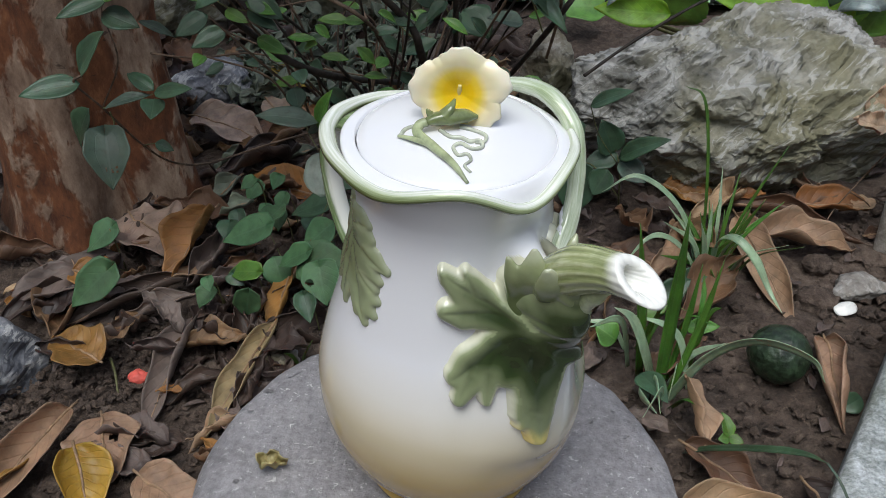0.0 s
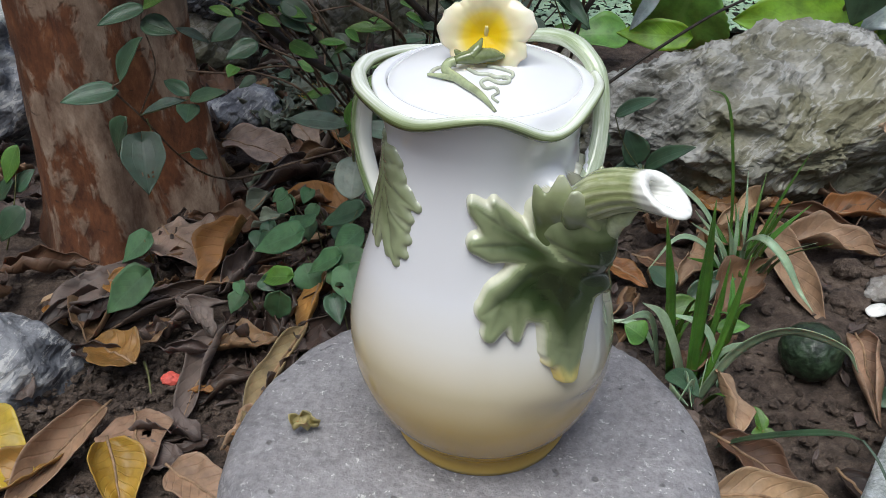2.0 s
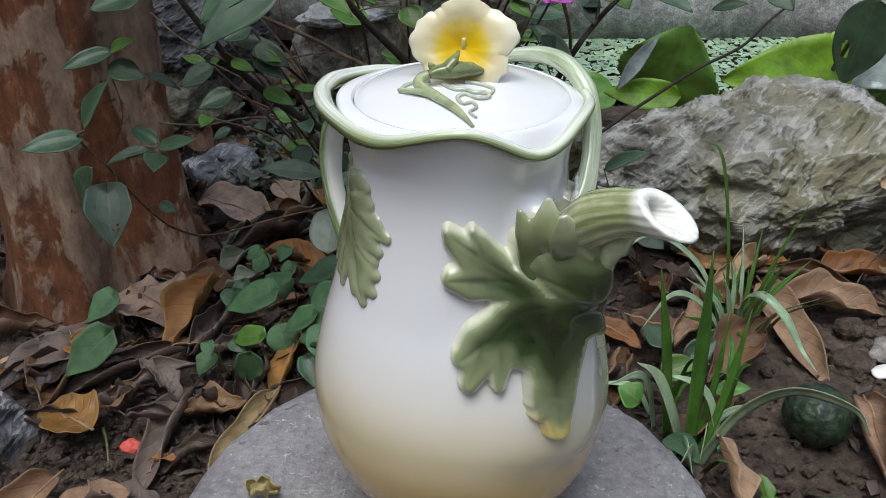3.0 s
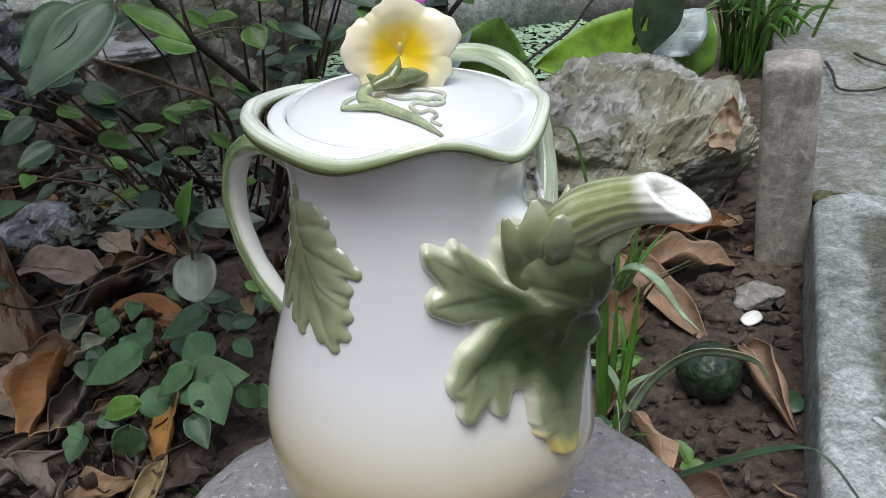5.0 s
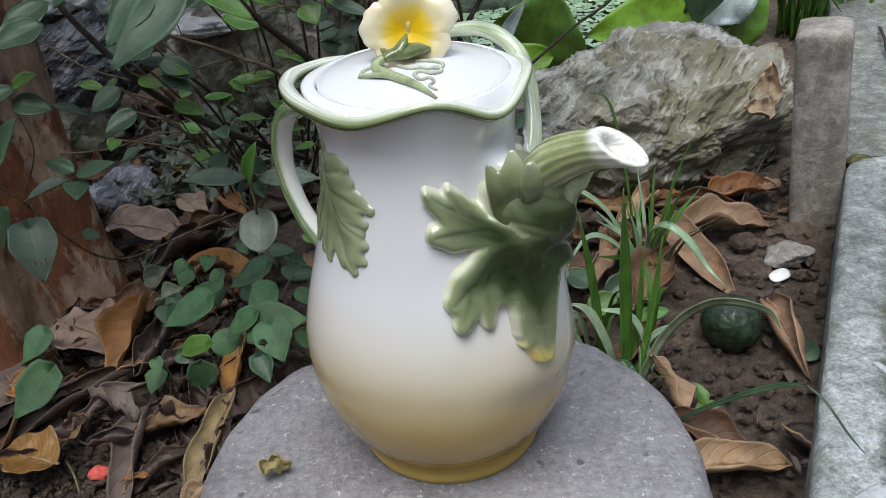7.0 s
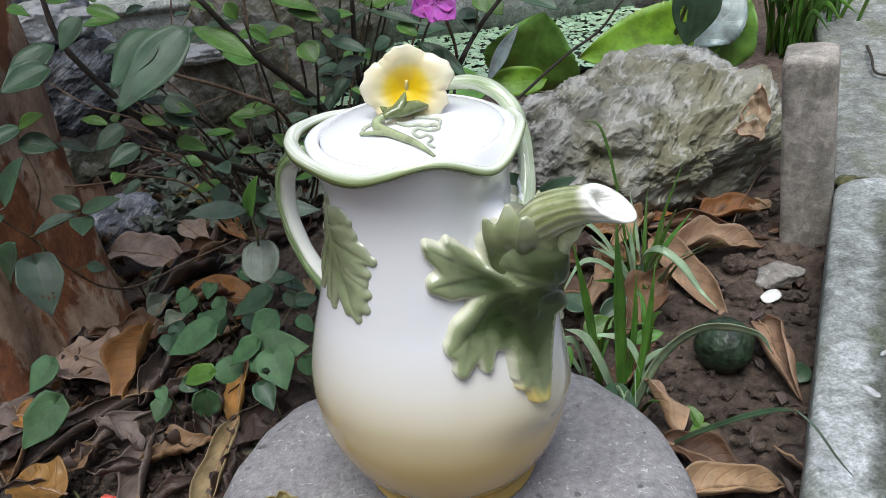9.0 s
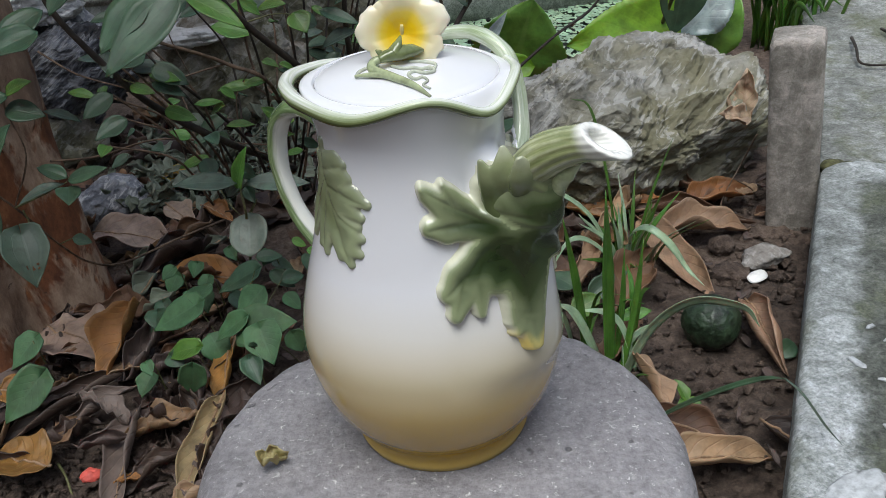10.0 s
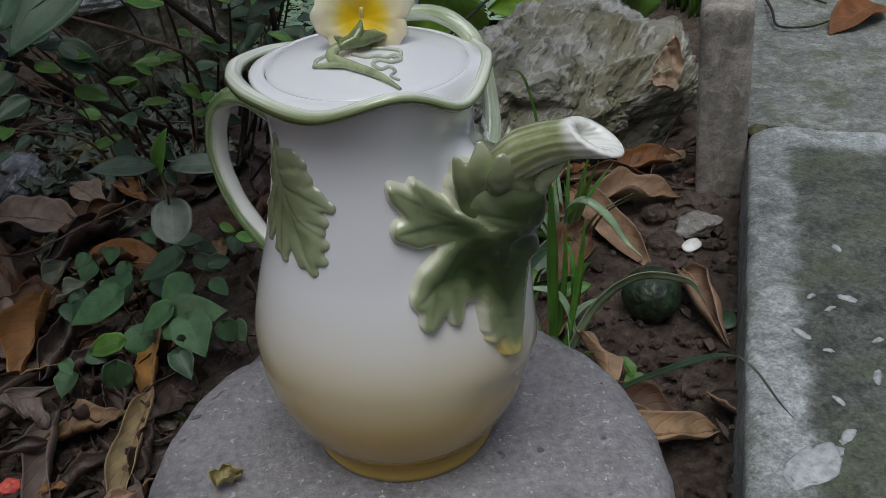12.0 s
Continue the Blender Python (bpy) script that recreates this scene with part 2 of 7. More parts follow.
def mat_concrete(name, tone=1.0, moss=0.5, edge=None, tint=(1, 1, 1), rough_look=0.9):
    m = Mat(name)
    a, b, c, d = m.noise(4, 6), m.noise(34, 9, 0.72, distort=0.9), m.noise(420, 5, 0.75), m.noise(130, 7, 0.75, distort=0.5)
    f = m.math("ADD", m.math("MULTIPLY", a, 0.35), m.math("ADD", m.math("MULTIPLY", b, 0.42), m.math("MULTIPLY", d, 0.23)))
    col = m.ramp(f, (0.38, (0.12 * tone, 0.125 * tone, 0.11 * tone)), (0.49, (0.28 * tone, 0.29 * tone, 0.27 * tone)), (0.58, (0.50 * tone, 0.51 * tone, 0.50 * tone)))
    g = m.math("MULTIPLY", m.step(m.math("ADD", m.math("MULTIPLY", a, 0.4), m.math("MULTIPLY", m.noise(17, 7, 0.7), 0.6)), 0.47, 0.58), moss)
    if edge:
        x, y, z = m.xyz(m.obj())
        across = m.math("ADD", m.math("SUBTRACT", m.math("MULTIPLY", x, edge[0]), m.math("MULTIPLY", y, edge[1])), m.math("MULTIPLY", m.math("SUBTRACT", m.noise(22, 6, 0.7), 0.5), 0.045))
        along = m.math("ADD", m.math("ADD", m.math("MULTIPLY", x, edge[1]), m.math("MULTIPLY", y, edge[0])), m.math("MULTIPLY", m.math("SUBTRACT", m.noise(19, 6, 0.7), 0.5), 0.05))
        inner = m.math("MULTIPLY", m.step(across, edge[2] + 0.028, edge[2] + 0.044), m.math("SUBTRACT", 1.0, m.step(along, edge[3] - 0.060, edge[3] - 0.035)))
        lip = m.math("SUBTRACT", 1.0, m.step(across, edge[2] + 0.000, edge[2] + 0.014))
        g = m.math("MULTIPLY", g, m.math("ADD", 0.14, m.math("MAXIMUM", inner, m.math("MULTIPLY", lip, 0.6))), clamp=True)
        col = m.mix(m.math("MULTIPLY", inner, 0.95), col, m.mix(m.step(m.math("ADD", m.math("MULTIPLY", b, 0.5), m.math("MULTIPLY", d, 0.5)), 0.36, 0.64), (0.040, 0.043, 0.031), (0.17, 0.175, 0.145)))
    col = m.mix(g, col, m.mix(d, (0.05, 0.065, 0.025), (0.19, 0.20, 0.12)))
    pit = m.step(m.noise(300, 4, 0.7, distort=1.0), 0.62, 0.68)
    col = m.mix(m.math("MULTIPLY", pit, 0.45), col, tuple(0.08 * t for t in tint))
    grit = m.ramp(m.math("ADD", m.math("MULTIPLY", c, 0.78), m.math("MULTIPLY", d, 0.22)), (0.36, (0.50, 0.55, 0.53)), (0.50, (1.0, 1.0, 1.0)), (0.64, (1.45, 1.45, 1.45)))
    col = m.mix(rough_look, col, grit, "MULTIPLY")
    col = m.mix(1.0, col, tint, "MULTIPLY")
    m.bump(m.math("SUBTRACT", m.math("ADD", m.math("ADD", m.math("MULTIPLY", b, 0.8), m.math("MULTIPLY", d, 0.5)), m.math("MULTIPLY", c, 0.3)), m.math("MULTIPLY", pit, 0.3)), 0.9, 0.0040)
    return m.done(col, 0.8)


def mat_leaf(name, base, back, vein, dry=0.0, ribs=9.0, spots=0.0, rough=0.5, translucent=0.15, vary=0.12, parallel=False):
    m = Mat(name)
    u, v = m.uv()
    av = m.math("ABSOLUTE", v)
    n, fine = m.noise(38, 5, 0.65), m.noise(240, 4)
    if parallel:
        lat = m.math("ABSOLUTE", m.math("SINE", m.math("MULTIPLY", av, 6.5)))
        lat = m.math("SUBTRACT", 1.0, m.step(lat, 0.0, 0.16))
    else:
        w = m.math("ABSOLUTE", m.math("SUBTRACT", m.math("FRACT", m.math("SUBTRACT", m.math("MULTIPLY", u, ribs), m.math("MULTIPLY", av, 2.2))), 0.5))
        lat = m.math("SUBTRACT", 1.0, m.step(w, 0.0, 0.13))
    rib = m.math("SUBTRACT", 1.0, m.step(av, 0.025, 0.085))
    tone = m.math("ADD", 1.0 - vary, m.math("MULTIPLY", m.rnd(), 2 * vary))
    col = m.mix(m.step(n, 0.30, 0.72), tuple(x * (0.62 - 0.15 * dry) for x in base), tuple(min(1, x * 1.25) for x in base))
    col = m.mix(m.math("MULTIPLY", m.step(av, 0.5, 1.05), 0.35), col, back)
    if dry:
        col = m.mix(m.math("MULTIPLY", m.step(m.noise(16, 5, 0.6), 0.52, 0.72), dry), col, tuple(x * 0.35 for x in base))
    col = m.mix(m.math("MULTIPLY", lat, (0.03 if parallel else 0.10) + 0.17 * (dry > 0)), col, vein)
    col = m.mix(m.math("MULTIPLY", rib, 0.28 if parallel else 0.40), col, vein)
    if spots:
        col = m.mix(m.math("MULTIPLY", m.step(m.noise(120, 3), 0.60, 0.68), spots), col, (0.02, 0.012, 0.008))
    col = m.hsv(col, m.math("ADD", 0.49, m.math("MULTIPLY", m.rnd(), 0.02)), 1.0, tone)
    m.bump(m.math("ADD", m.math("MULTIPLY", m.math("MAXIMUM", lat, rib), -0.5 if dry else -0.18), m.math("MULTIPLY", fine, 0.35)), 0.55, 0.0010)
    return m.done(col, rough, Subsurface_Weight=translucent, Subsurface_Scale=0.003)


def mat_bark():
    m = Mat("peeling_bark")
    st = m.scaled(m.obj(), (1, 1, 0.45))
    a, b, c = m.noise(24, 5, 0.6, v=st, distort=0.25), m.noise(70, 6, 0.7, v=st), m.noise(260, 4)
    red = m.ramp(b, (0.3, (0.065, 0.021, 0.010)), (0.55, (0.185, 0.068, 0.028)), (0.75, (0.33, 0.145, 0.062)))
    grey = m.ramp(b, (0.3, (0.16, 0.095, 0.062)), (0.55, (0.34, 0.235, 0.165)), (0.75, (0.51, 0.39, 0.295)))
    mask = m.step(a, 0.485, 0.555)
    col = m.mix(mask, red, grey)
    dirt = m.step(m.noise(9, 6, v=st), 0.50, 0.60)
    col = m.mix(m.math("MULTIPLY", dirt, 0.55), col, (0.065, 0.036, 0.022))
    nick = m.step(m.noise(1.0, 4, 0.6, v=m.scaled(m.obj(), (30, 30, 95)), distort=0.4), 0.66, 0.72)
    col = m.mix(m.math("MULTIPLY", nick, 0.7), col, (0.045, 0.022, 0.014))
    m.bump(m.math("ADD", m.math("MULTIPLY", mask, 0.30), m.math("ADD", m.math("MULTIPLY", b, 0.5), m.math("MULTIPLY", c, 0.2))), 0.8, 0.004)
    return m.done(col, 0.75)


VINE2 = mat_vine_loop()
PORC, VINE, HANDLE, SPOUT, PETAL = mat_porcelain(), mat_vine(), mat_handle(), mat_spout(), mat_flower()
GLEAF = mat_glaze_leaf("green_leaf_glaze", (0.008, 0.016, 0.005), (0.034, 0.054, 0.018), (0.20, 0.235, 0.125), (0.70, 0.70, 0.54), (0.80, 0.62, 0.16), 0.44, 0.18)
GLEAF2 = mat_glaze_leaf("pale_leaf_glaze", (0.12, 0.145, 0.062), (0.17, 0.20, 0.10), (0.225, 0.26, 0.145), (0.30, 0.33, 0.21), (0.3, 0.34, 0.2), 2.0, 0.2)
COLLAR = mat_collar()
CALYX = mat_plain("calyx_glaze", (0.17, 0.21, 0.085), 0.16, 0.5, 120, 0.3, 0.1)
STEMG = mat_plain("stem_glaze", (0.34, 0.39, 0.22), 0.16, 0.5, 120, 0.35, 0.1)
TENDRIL = mat_plain("tendril_glaze", (0.42, 0.45, 0.36), 0.18, 0.4, 120, 0.3, 0.05)
YOLK = mat_plain("yellow_glaze", (0.86, 0.72, 0.30), 0.25, 0.3, 100, 0.1, 0.05)
SEAM = mat_plain("unglazed_seam", (0.10, 0.10, 0.10), 0.7)
PEDESTAL, SOIL, BARK = mat_pedestal(), mat_soil(), mat_bark()
LIMESTONE = mat_rock("grey_limestone", (0.058, 0.056, 0.045), (0.190, 0.183, 0.155), (0.43, 0.42, 0.385), 6.5, (0.20, 0.185, 0.095), 0.42, (0.8, 1.2, 1.8))
SLATE = mat_rock("blue_grey_rock", (0.040, 0.043, 0.050), (0.120, 0.125, 0.140), (0.33, 0.335, 0.35), 11.0, None, 0.55)
DARKSLATE = mat_rock("dark_layered_rock", (0.016, 0.015, 0.014), (0.050, 0.047, 0.046), (0.17, 0.175, 0.19), 9.0, None, 0.25, (0.6, 0.6, 2.4))
BROWNROCK = mat_rock("brown_grey_rock", (0.045, 0.036, 0.024), (0.135, 0.108, 0.070), (0.34, 0.31, 0.26), 9.0, (0.10, 0.10, 0.05), 0.2)
PEBBLE = mat_rock("pale_pebble", (0.11, 0.096, 0.083), (0.21, 0.19, 0.168), (0.31, 0.29, 0.265), 25.0, None, 0.2)
OLIVEMOSS = mat_plain("olive_moss", (0.085, 0.085, 0.035), 0.9, 0.0, 160, 0.6, 0.8, 0.002)
MOSSY = mat_plain("mossy_stone", (0.020, 0.036, 0.018), 0.42, 0.1, 130, 0.7, 0.7, 0.002)
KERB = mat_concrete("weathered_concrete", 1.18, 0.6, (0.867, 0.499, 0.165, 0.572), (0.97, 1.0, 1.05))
KERB_FAR = mat_concrete("damp_mossy_concrete", 0.86, 0.75)
UPRIGHT = mat_concrete("brown_grey_concrete", 1.22, 0.10, None, (1.0, 0.88, 0.82), 0.3)
WALLM = mat_concrete("grey_wall_render", 1.12, 0.08, None, (1.0, 0.97, 0.98))
# pale tone so the unseen walls bounce light back
BOUNCE_WALL = mat_concrete("pale_bounce_wall", 1.3, 0.05)
# pale stone whose colour also carries the sky light on rock tops
PALE_LIT_TOP = mat_rock("pale_lit_stone_top", (0.22, 0.21, 0.19), (0.46, 0.45, 0.42), (0.68, 0.67, 0.64), 10.0, None, 0.3)
LEDGE = mat_concrete("pale_coping", 1.45, 0.05)
PALEPATCH = mat_plain("pale_aggregate", (0.42, 0.44, 0.45), 0.55, 0, 200, 0.25, 0.3)
WATER = mat_plain("dark_pond_water", (0.012, 0.016, 0.012), 0.08, 0, 20, 0.3, 0.05)
DUCK = mat_leaf("pondweed", (0.32, 0.46, 0.30), (0.42, 0.54, 0.38), (0.30, 0.42, 0.24), 0, 4, 0, 0.45, 0.1, 0.35)
SHELLM = mat_plain("white_shell", (0.80, 0.80, 0.76), 0.35, 0.2, 200, 0.06, 0.1)
REDM = mat_plain("faded_red_plastic", (0.72, 0.12, 0.09), 0.5, 0, 150, 0.15, 0.2)
TWIG = mat_plain("brown_twig", (0.13, 0.085, 0.055), 0.75, 0, 120, 0.5, 0.6, 0.002)
DARKTWIG = mat_plain("dark_twig", (0.030, 0.022, 0.016), 0.7, 0, 120, 0.5, 0.6, 0.002)
GSTEM = mat_plain("green_stem", (0.12, 0.12, 0.045), 0.6, 0, 150, 0.4, 0.3)
PINK = mat_leaf("magenta_petal", (0.52, 0.10, 0.50), (0.62, 0.22, 0.60), (0.62, 0.25, 0.58), 0, 12, 0, 0.5, 0.2, 0.1)
GREEN = mat_leaf("dull_green_leaf", (0.048, 0.098, 0.050), (0.058, 0.11, 0.06), (0.075, 0.135, 0.075), 0, 7, 0, 0.42, 0.12, 0.22, True)
GREY_GREEN = mat_leaf("grey_green_leaf", (0.068, 0.105, 0.074), (0.10, 0.14, 0.10), (0.13, 0.17, 0.13), 0, 7, 0.25, 0.5, 0.12, 0.15, True)
PALE_GREEN = mat_leaf("pale_grey_green_leaf", (0.135, 0.17, 0.13), (0.16, 0.195, 0.15), (0.19, 0.225, 0.18), 0, 7, 0.15, 0.5, 0.12, 0.1, True)
HEART = mat_leaf("heart_leaf_green", (0.066, 0.152, 0.060), (0.07, 0.155, 0.075), (0.085, 0.17, 0.085), 0, 6, 0, 0.62, 0.12, 0.2)
BRIGHT = mat_leaf("fresh_green_leaf", (0.085, 0.20, 0.030), (0.12, 0.25, 0.05), (0.16, 0.28, 0.07), 0, 8, 0, 0.42, 0.15, 0.2)
TARO = mat_leaf("broad_bright_leaf", (0.13, 0.31, 0.05), (0.14, 0.32, 0.05), (0.19, 0.36, 0.09), 0, 9, 0, 0.38, 0.15, 0.12)
YGREEN = mat_leaf("yellow_green_leaf", (0.19, 0.38, 0.025), (0.21, 0.40, 0.03), (0.23, 0.42, 0.05), 0, 8, 0, 0.45, 0.2, 0.1)
# green leaf painted bluish white for the sky it reflects
PALE_SHEEN = mat_leaf("pale_sheen_leaf", (0.34, 0.41, 0.40), (0.38, 0.45, 0.44), (0.42, 0.48, 0.46), 0, 8, 0, 0.25, 0.1, 0.1)
GRASS = mat_leaf("grass_blade", (0.068, 0.175, 0.022), (0.07, 0.15, 0.03), (0.09, 0.18, 0.05), 0, 1, 0, 0.4, 0.12, 0.2, True)
# grass copy with the sky's gloss on arching blades put into its pale colour
GRASS_SHEEN = mat_leaf("sheen_grass_blade", (0.30, 0.42, 0.26), (0.32, 0.44, 0.28), (0.34, 0.46, 0.30), 0, 1, 0, 0.28, 0.12, 0.15, True)
BROWN = mat_leaf("brown_dry_leaf", (0.165, 0.088, 0.044), (0.20, 0.12, 0.07), (0.22, 0.14, 0.08), 0.45, 9, 0.1, 0.6, 0.05, 0.35)
ORANGE = mat_leaf("rust_dry_leaf", (0.27, 0.115, 0.028), (0.30, 0.15, 0.05), (0.32, 0.17, 0.06), 0.35, 10, 0.15, 0.55, 0.05, 0.25)
TAN = mat_leaf("tan_dry_leaf", (0.34, 0.215, 0.125), (0.36, 0.25, 0.16), (0.24, 0.14, 0.08), 0.3, 8, 0.1, 0.6, 0.05, 0.2)
DARKLEAF = mat_leaf("rotting_leaf", (0.055, 0.034, 0.026), (0.075, 0.050, 0.038), (0.085, 0.058, 0.042), 0.5, 8, 0.1, 0.55, 0.03, 0.4)
GREYLEAF = mat_leaf("grey_brown_leaf", (0.125, 0.090, 0.076), (0.14, 0.105, 0.09), (0.12, 0.085, 0.07), 0.35, 8, 0.1, 0.6, 0.03, 0.25)
YELLOW = mat_leaf("yellow_leaf", (0.40, 0.25, 0.025), (0.48, 0.33, 0.07), (0.32, 0.20, 0.03), 0.06, 11, 0.1, 0.5, 0.08, 0.15)
OCHRE = mat_leaf("ochre_leaf", (0.27, 0.145, 0.032), (0.29, 0.17, 0.05), (0.24, 0.12, 0.03), 0.35, 9, 0.1, 0.5, 0.05, 0.15)
STRAW = mat_leaf("straw_brown_leaf", (0.27, 0.19, 0.10), (0.30, 0.22, 0.13), (0.20, 0.13, 0.06), 0.5, 9, 0.15, 0.5, 0.05, 0.15)
PINKTAN = mat_leaf("pinkish_tan_leaf", (0.38, 0.275, 0.20), (0.38, 0.285, 0.215), (0.34, 0.23, 0.15), 0.35, 8, 0.1, 0.5, 0.05, 0.15)
PALETAN = mat_leaf("pale_tan_leaf", (0.56, 0.42, 0.28), (0.50, 0.38, 0.26), (0.30, 0.19, 0.11), 0.35, 8, 0.1, 0.5, 0.08, 0.15)
RIB = mat_plain("dry_leaf_rib", (0.26, 0.165, 0.095), 0.6, 0, 150, 0.35, 0.2)
WITHERED = mat_leaf("withered_yellow_leaf", (0.38, 0.31, 0.13), (0.44, 0.38, 0.20), (0.26, 0.19, 0.07), 0.3, 8, 0.15, 0.55, 0.05, 0.1)
SCRAP = mat_leaf("crumbled_grey_green_leaf", (0.21, 0.245, 0.175), (0.25, 0.28, 0.21), (0.26, 0.29, 0.22), 0.3, 6, 0.1, 0.6, 0.05, 0.4)


# ---- geometry helpers ----
def part(name, bm, material, parent=None, label="", smooth=True):
    me = bpy.data.meshes.new(name)
    bm.normal_update()
    bm.to_mesh(me)
    bm.free()
    me.materials.append(material)
    if smooth:
        me.polygons.foreach_set("use_smooth", [True] * len(me.polygons))
    ob = new(name, me)
    if parent is not None:
        ob.parent = parent
    return tagged(ob, label)


def thing(name, label, category, x=0.0, y=0.0, z=0.0, group="", kind=""):
    ob = new(name)
    ob.location = (x, y, z)
    ob.empty_display_size = 0.02
    return tagged(ob, label, category, group, kind)


def inside(ob, parent):
    """Hang a mesh that was built in world places under a thing without moving it."""
    ob.parent = parent
    ob.matrix_parent_inverse = Matrix.Translation(-parent.location)
    return ob


def smooth_path(points, per=8):
    """Catmull-Rom through a few points."""
    p = [np.array(q, float) for q in points]
    p = [2 * p[0] - p[1], *p, 2 * p[-1] - p[-2]]
    out = []
    for k in range(1, len(p) - 2):
        a, b, c, d = p[k - 1 : k + 3]
        for s in range(per):
            t = s / per
            out.append(0.5 * (2 * b + (c - a) * t + (2 * a - 5 * b + 4 * c - d) * t * t + (3 * b - a - 3 * c + d) * t**3))
    out.append(p[-2])
    return np.array(out)


def frames(path, up=(0, 0, 1)):
    """Tangent, side and normal along a path, carried without twist."""
    tan = np.gradient(path, axis=0)
    tan /= np.linalg.norm(tan, axis=1)[:, None] + 1e-12
    side = np.cross(tan[0], up)
    if np.linalg.norm(side) < 1e-3:
        side = np.cross(tan[0], (1, 0, 0))
    sides = []
    for t in tan:
        side = side - t * (side @ t)
        side = side / (np.linalg.norm(side) + 1e-12)
        sides.append(side)
    sides = np.array(sides)
    return tan, sides, np.cross(sides, tan)


def mesh_from_grid(bm, P, close_v=False, cap=False, uvs=None, flip=False):
    """Faces over a grid of places [nu, nv, 3], with the uv layer "leaf"."""
    lay = bm.loops.layers.uv.get("leaf") or bm.loops.layers.uv.new("leaf")
    nu, nv = P.shape[:2]
    vs = [[bm.verts.new(P[i, j]) for j in range(nv)] for i in range(nu)]
    for i in range(nu - 1):
        for j in range(nv if close_v else nv - 1):
            j2 = (j + 1) % nv
            q = [(i, j), (i, j2), (i + 1, j2), (i + 1, j)]
            if flip:
                q = q[::-1]
            face = bm.faces.new([vs[a][b] for a, b in q])
            for loop, (a, b) in zip(face.loops, q):
                if uvs is None:
                    bb = b if not (close_v and j2 == 0 and b == 0) else nv
                    loop[lay].uv = (a / (nu - 1), bb / (nv if close_v else nv - 1))
                else:
                    loop[lay].uv = uvs[a][b]
    if cap and close_v:
        for row in (vs[0][::-1], vs[-1]):
            face = bm.faces.new(row if not flip else row[::-1])
            for loop in face.loops:
                loop[lay].uv = (0.0 if row[0] is vs[0][-1] else 1.0, 0.5)
    return vs


def tube_bm(path, radii, sides=10, flat=1.0, bm=None, up=(0, 0, 1), wobble=0.0, seed=0):
    bm = bm or bmesh.new()
    path = np.array(path, float)
    radii = np.interp(np.linspace(0, 1, len(path)), np.linspace(0, 1, len(radii)), radii)
    tan, side, nor = frames(path, up)
    a = np.linspace(0, 2 * np.pi, sides, endpoint=False)
    rr = radii[:, None] * np.ones(sides)
    if wobble:
        rng = np.random.RandomState(seed)
        k = rng.rand(4) * 6.28
        s = np.linspace(0, 1, len(path))[:, None]
        rr = rr * (1 + wobble * (np.sin(3 * a + k[0] + 9 * s) + 0.6 * np.sin(23 * s + 2 * a + k[1]) + 0.5 * np.sin(51 * s + k[2])))
    P = path[:, None] + rr[..., None] * (np.cos(a)[None, :, None] * nor[:, None] * flat + np.sin(a)[None, :, None] * side[:, None])
    mesh_from_grid(bm, P, close_v=True, cap=True, flip=True)
    return bm


def lathe_bm(profile, segments=96):
    """A closed turned body from (radius, height) pairs."""
    bm = bmesh.new()
    a = np.linspace(0, 2 * np.pi, segments, endpoint=False)
    pr = np.array(profile)
    P = np.stack([pr[:, 0, None] * np.cos(a), pr[:, 0, None] * np.sin(a), pr[:, 1, None] + 0 * a], -1)
    mesh_from_grid(bm, P, close_v=True, cap=True)
    return bm


def sheet_bm(P, thick, uvs, bm=None, holes=()):
    """A thin sheet with two faces and a rim over a grid of places."""
    bm = bm or bmesh.new()
    lay = bm.loops.layers.uv.get("leaf") or bm.loops.layers.uv.new("leaf")
    nu, nv = P.shape[:2]
    du, dv = np.gradient(P, axis=0), np.gradient(P, axis=1)
    n = np.cross(du, dv)
    n /= np.linalg.norm(n, axis=2)[..., None] + 1e-12
    deep = np.broadcast_to(thick, (nu, nv)) / 2
    top = [[bm.verts.new(P[i, j] + n[i, j] * deep[i, j]) for j in range(nv)] for i in range(nu)]
    low = [[bm.verts.new(P[i, j] - n[i, j] * deep[i, j]) for j in range(nv)] for i in range(nu)]

    def quad(vv, cc):
        f = bm.faces.new(vv)
        for loop, c in zip(f.loops, cc):
            loop[lay].uv = c

    for i in range(nu - 1):
        for j in range(nv - 1):
            ids = [(i, j), (i + 1, j), (i + 1, j + 1), (i, j + 1)]
            if any(math.hypot((i + 0.5) / (nu - 1) - h[0], ((j + 0.5) / (nv - 1) * 2 - 1 - h[1]) * 0.5) < h[2] for h in holes):
                continue
            cc = [uvs[a][b] for a, b in ids]
            quad([top[a][b] for a, b in ids], cc)
            quad([low[a][b] for a, b in ids[::-1]], cc[::-1])
    edge = [(i, 0) for i in range(nu)] + [(nu - 1, j) for j in range(1, nv)] + [(i, nv - 1) for i in range(nu - 2, -1, -1)] + [(0, j) for j in range(nv - 2, 0, -1)]
    for k, (a, b) in enumerate(edge):
        c, d = edge[(k + 1) % len(edge)]
        quad([top[a][b], low[a][b], low[c][d], top[c][d]], [uvs[a][b], uvs[a][b], uvs[c][d], uvs[c][d]])
    return bm


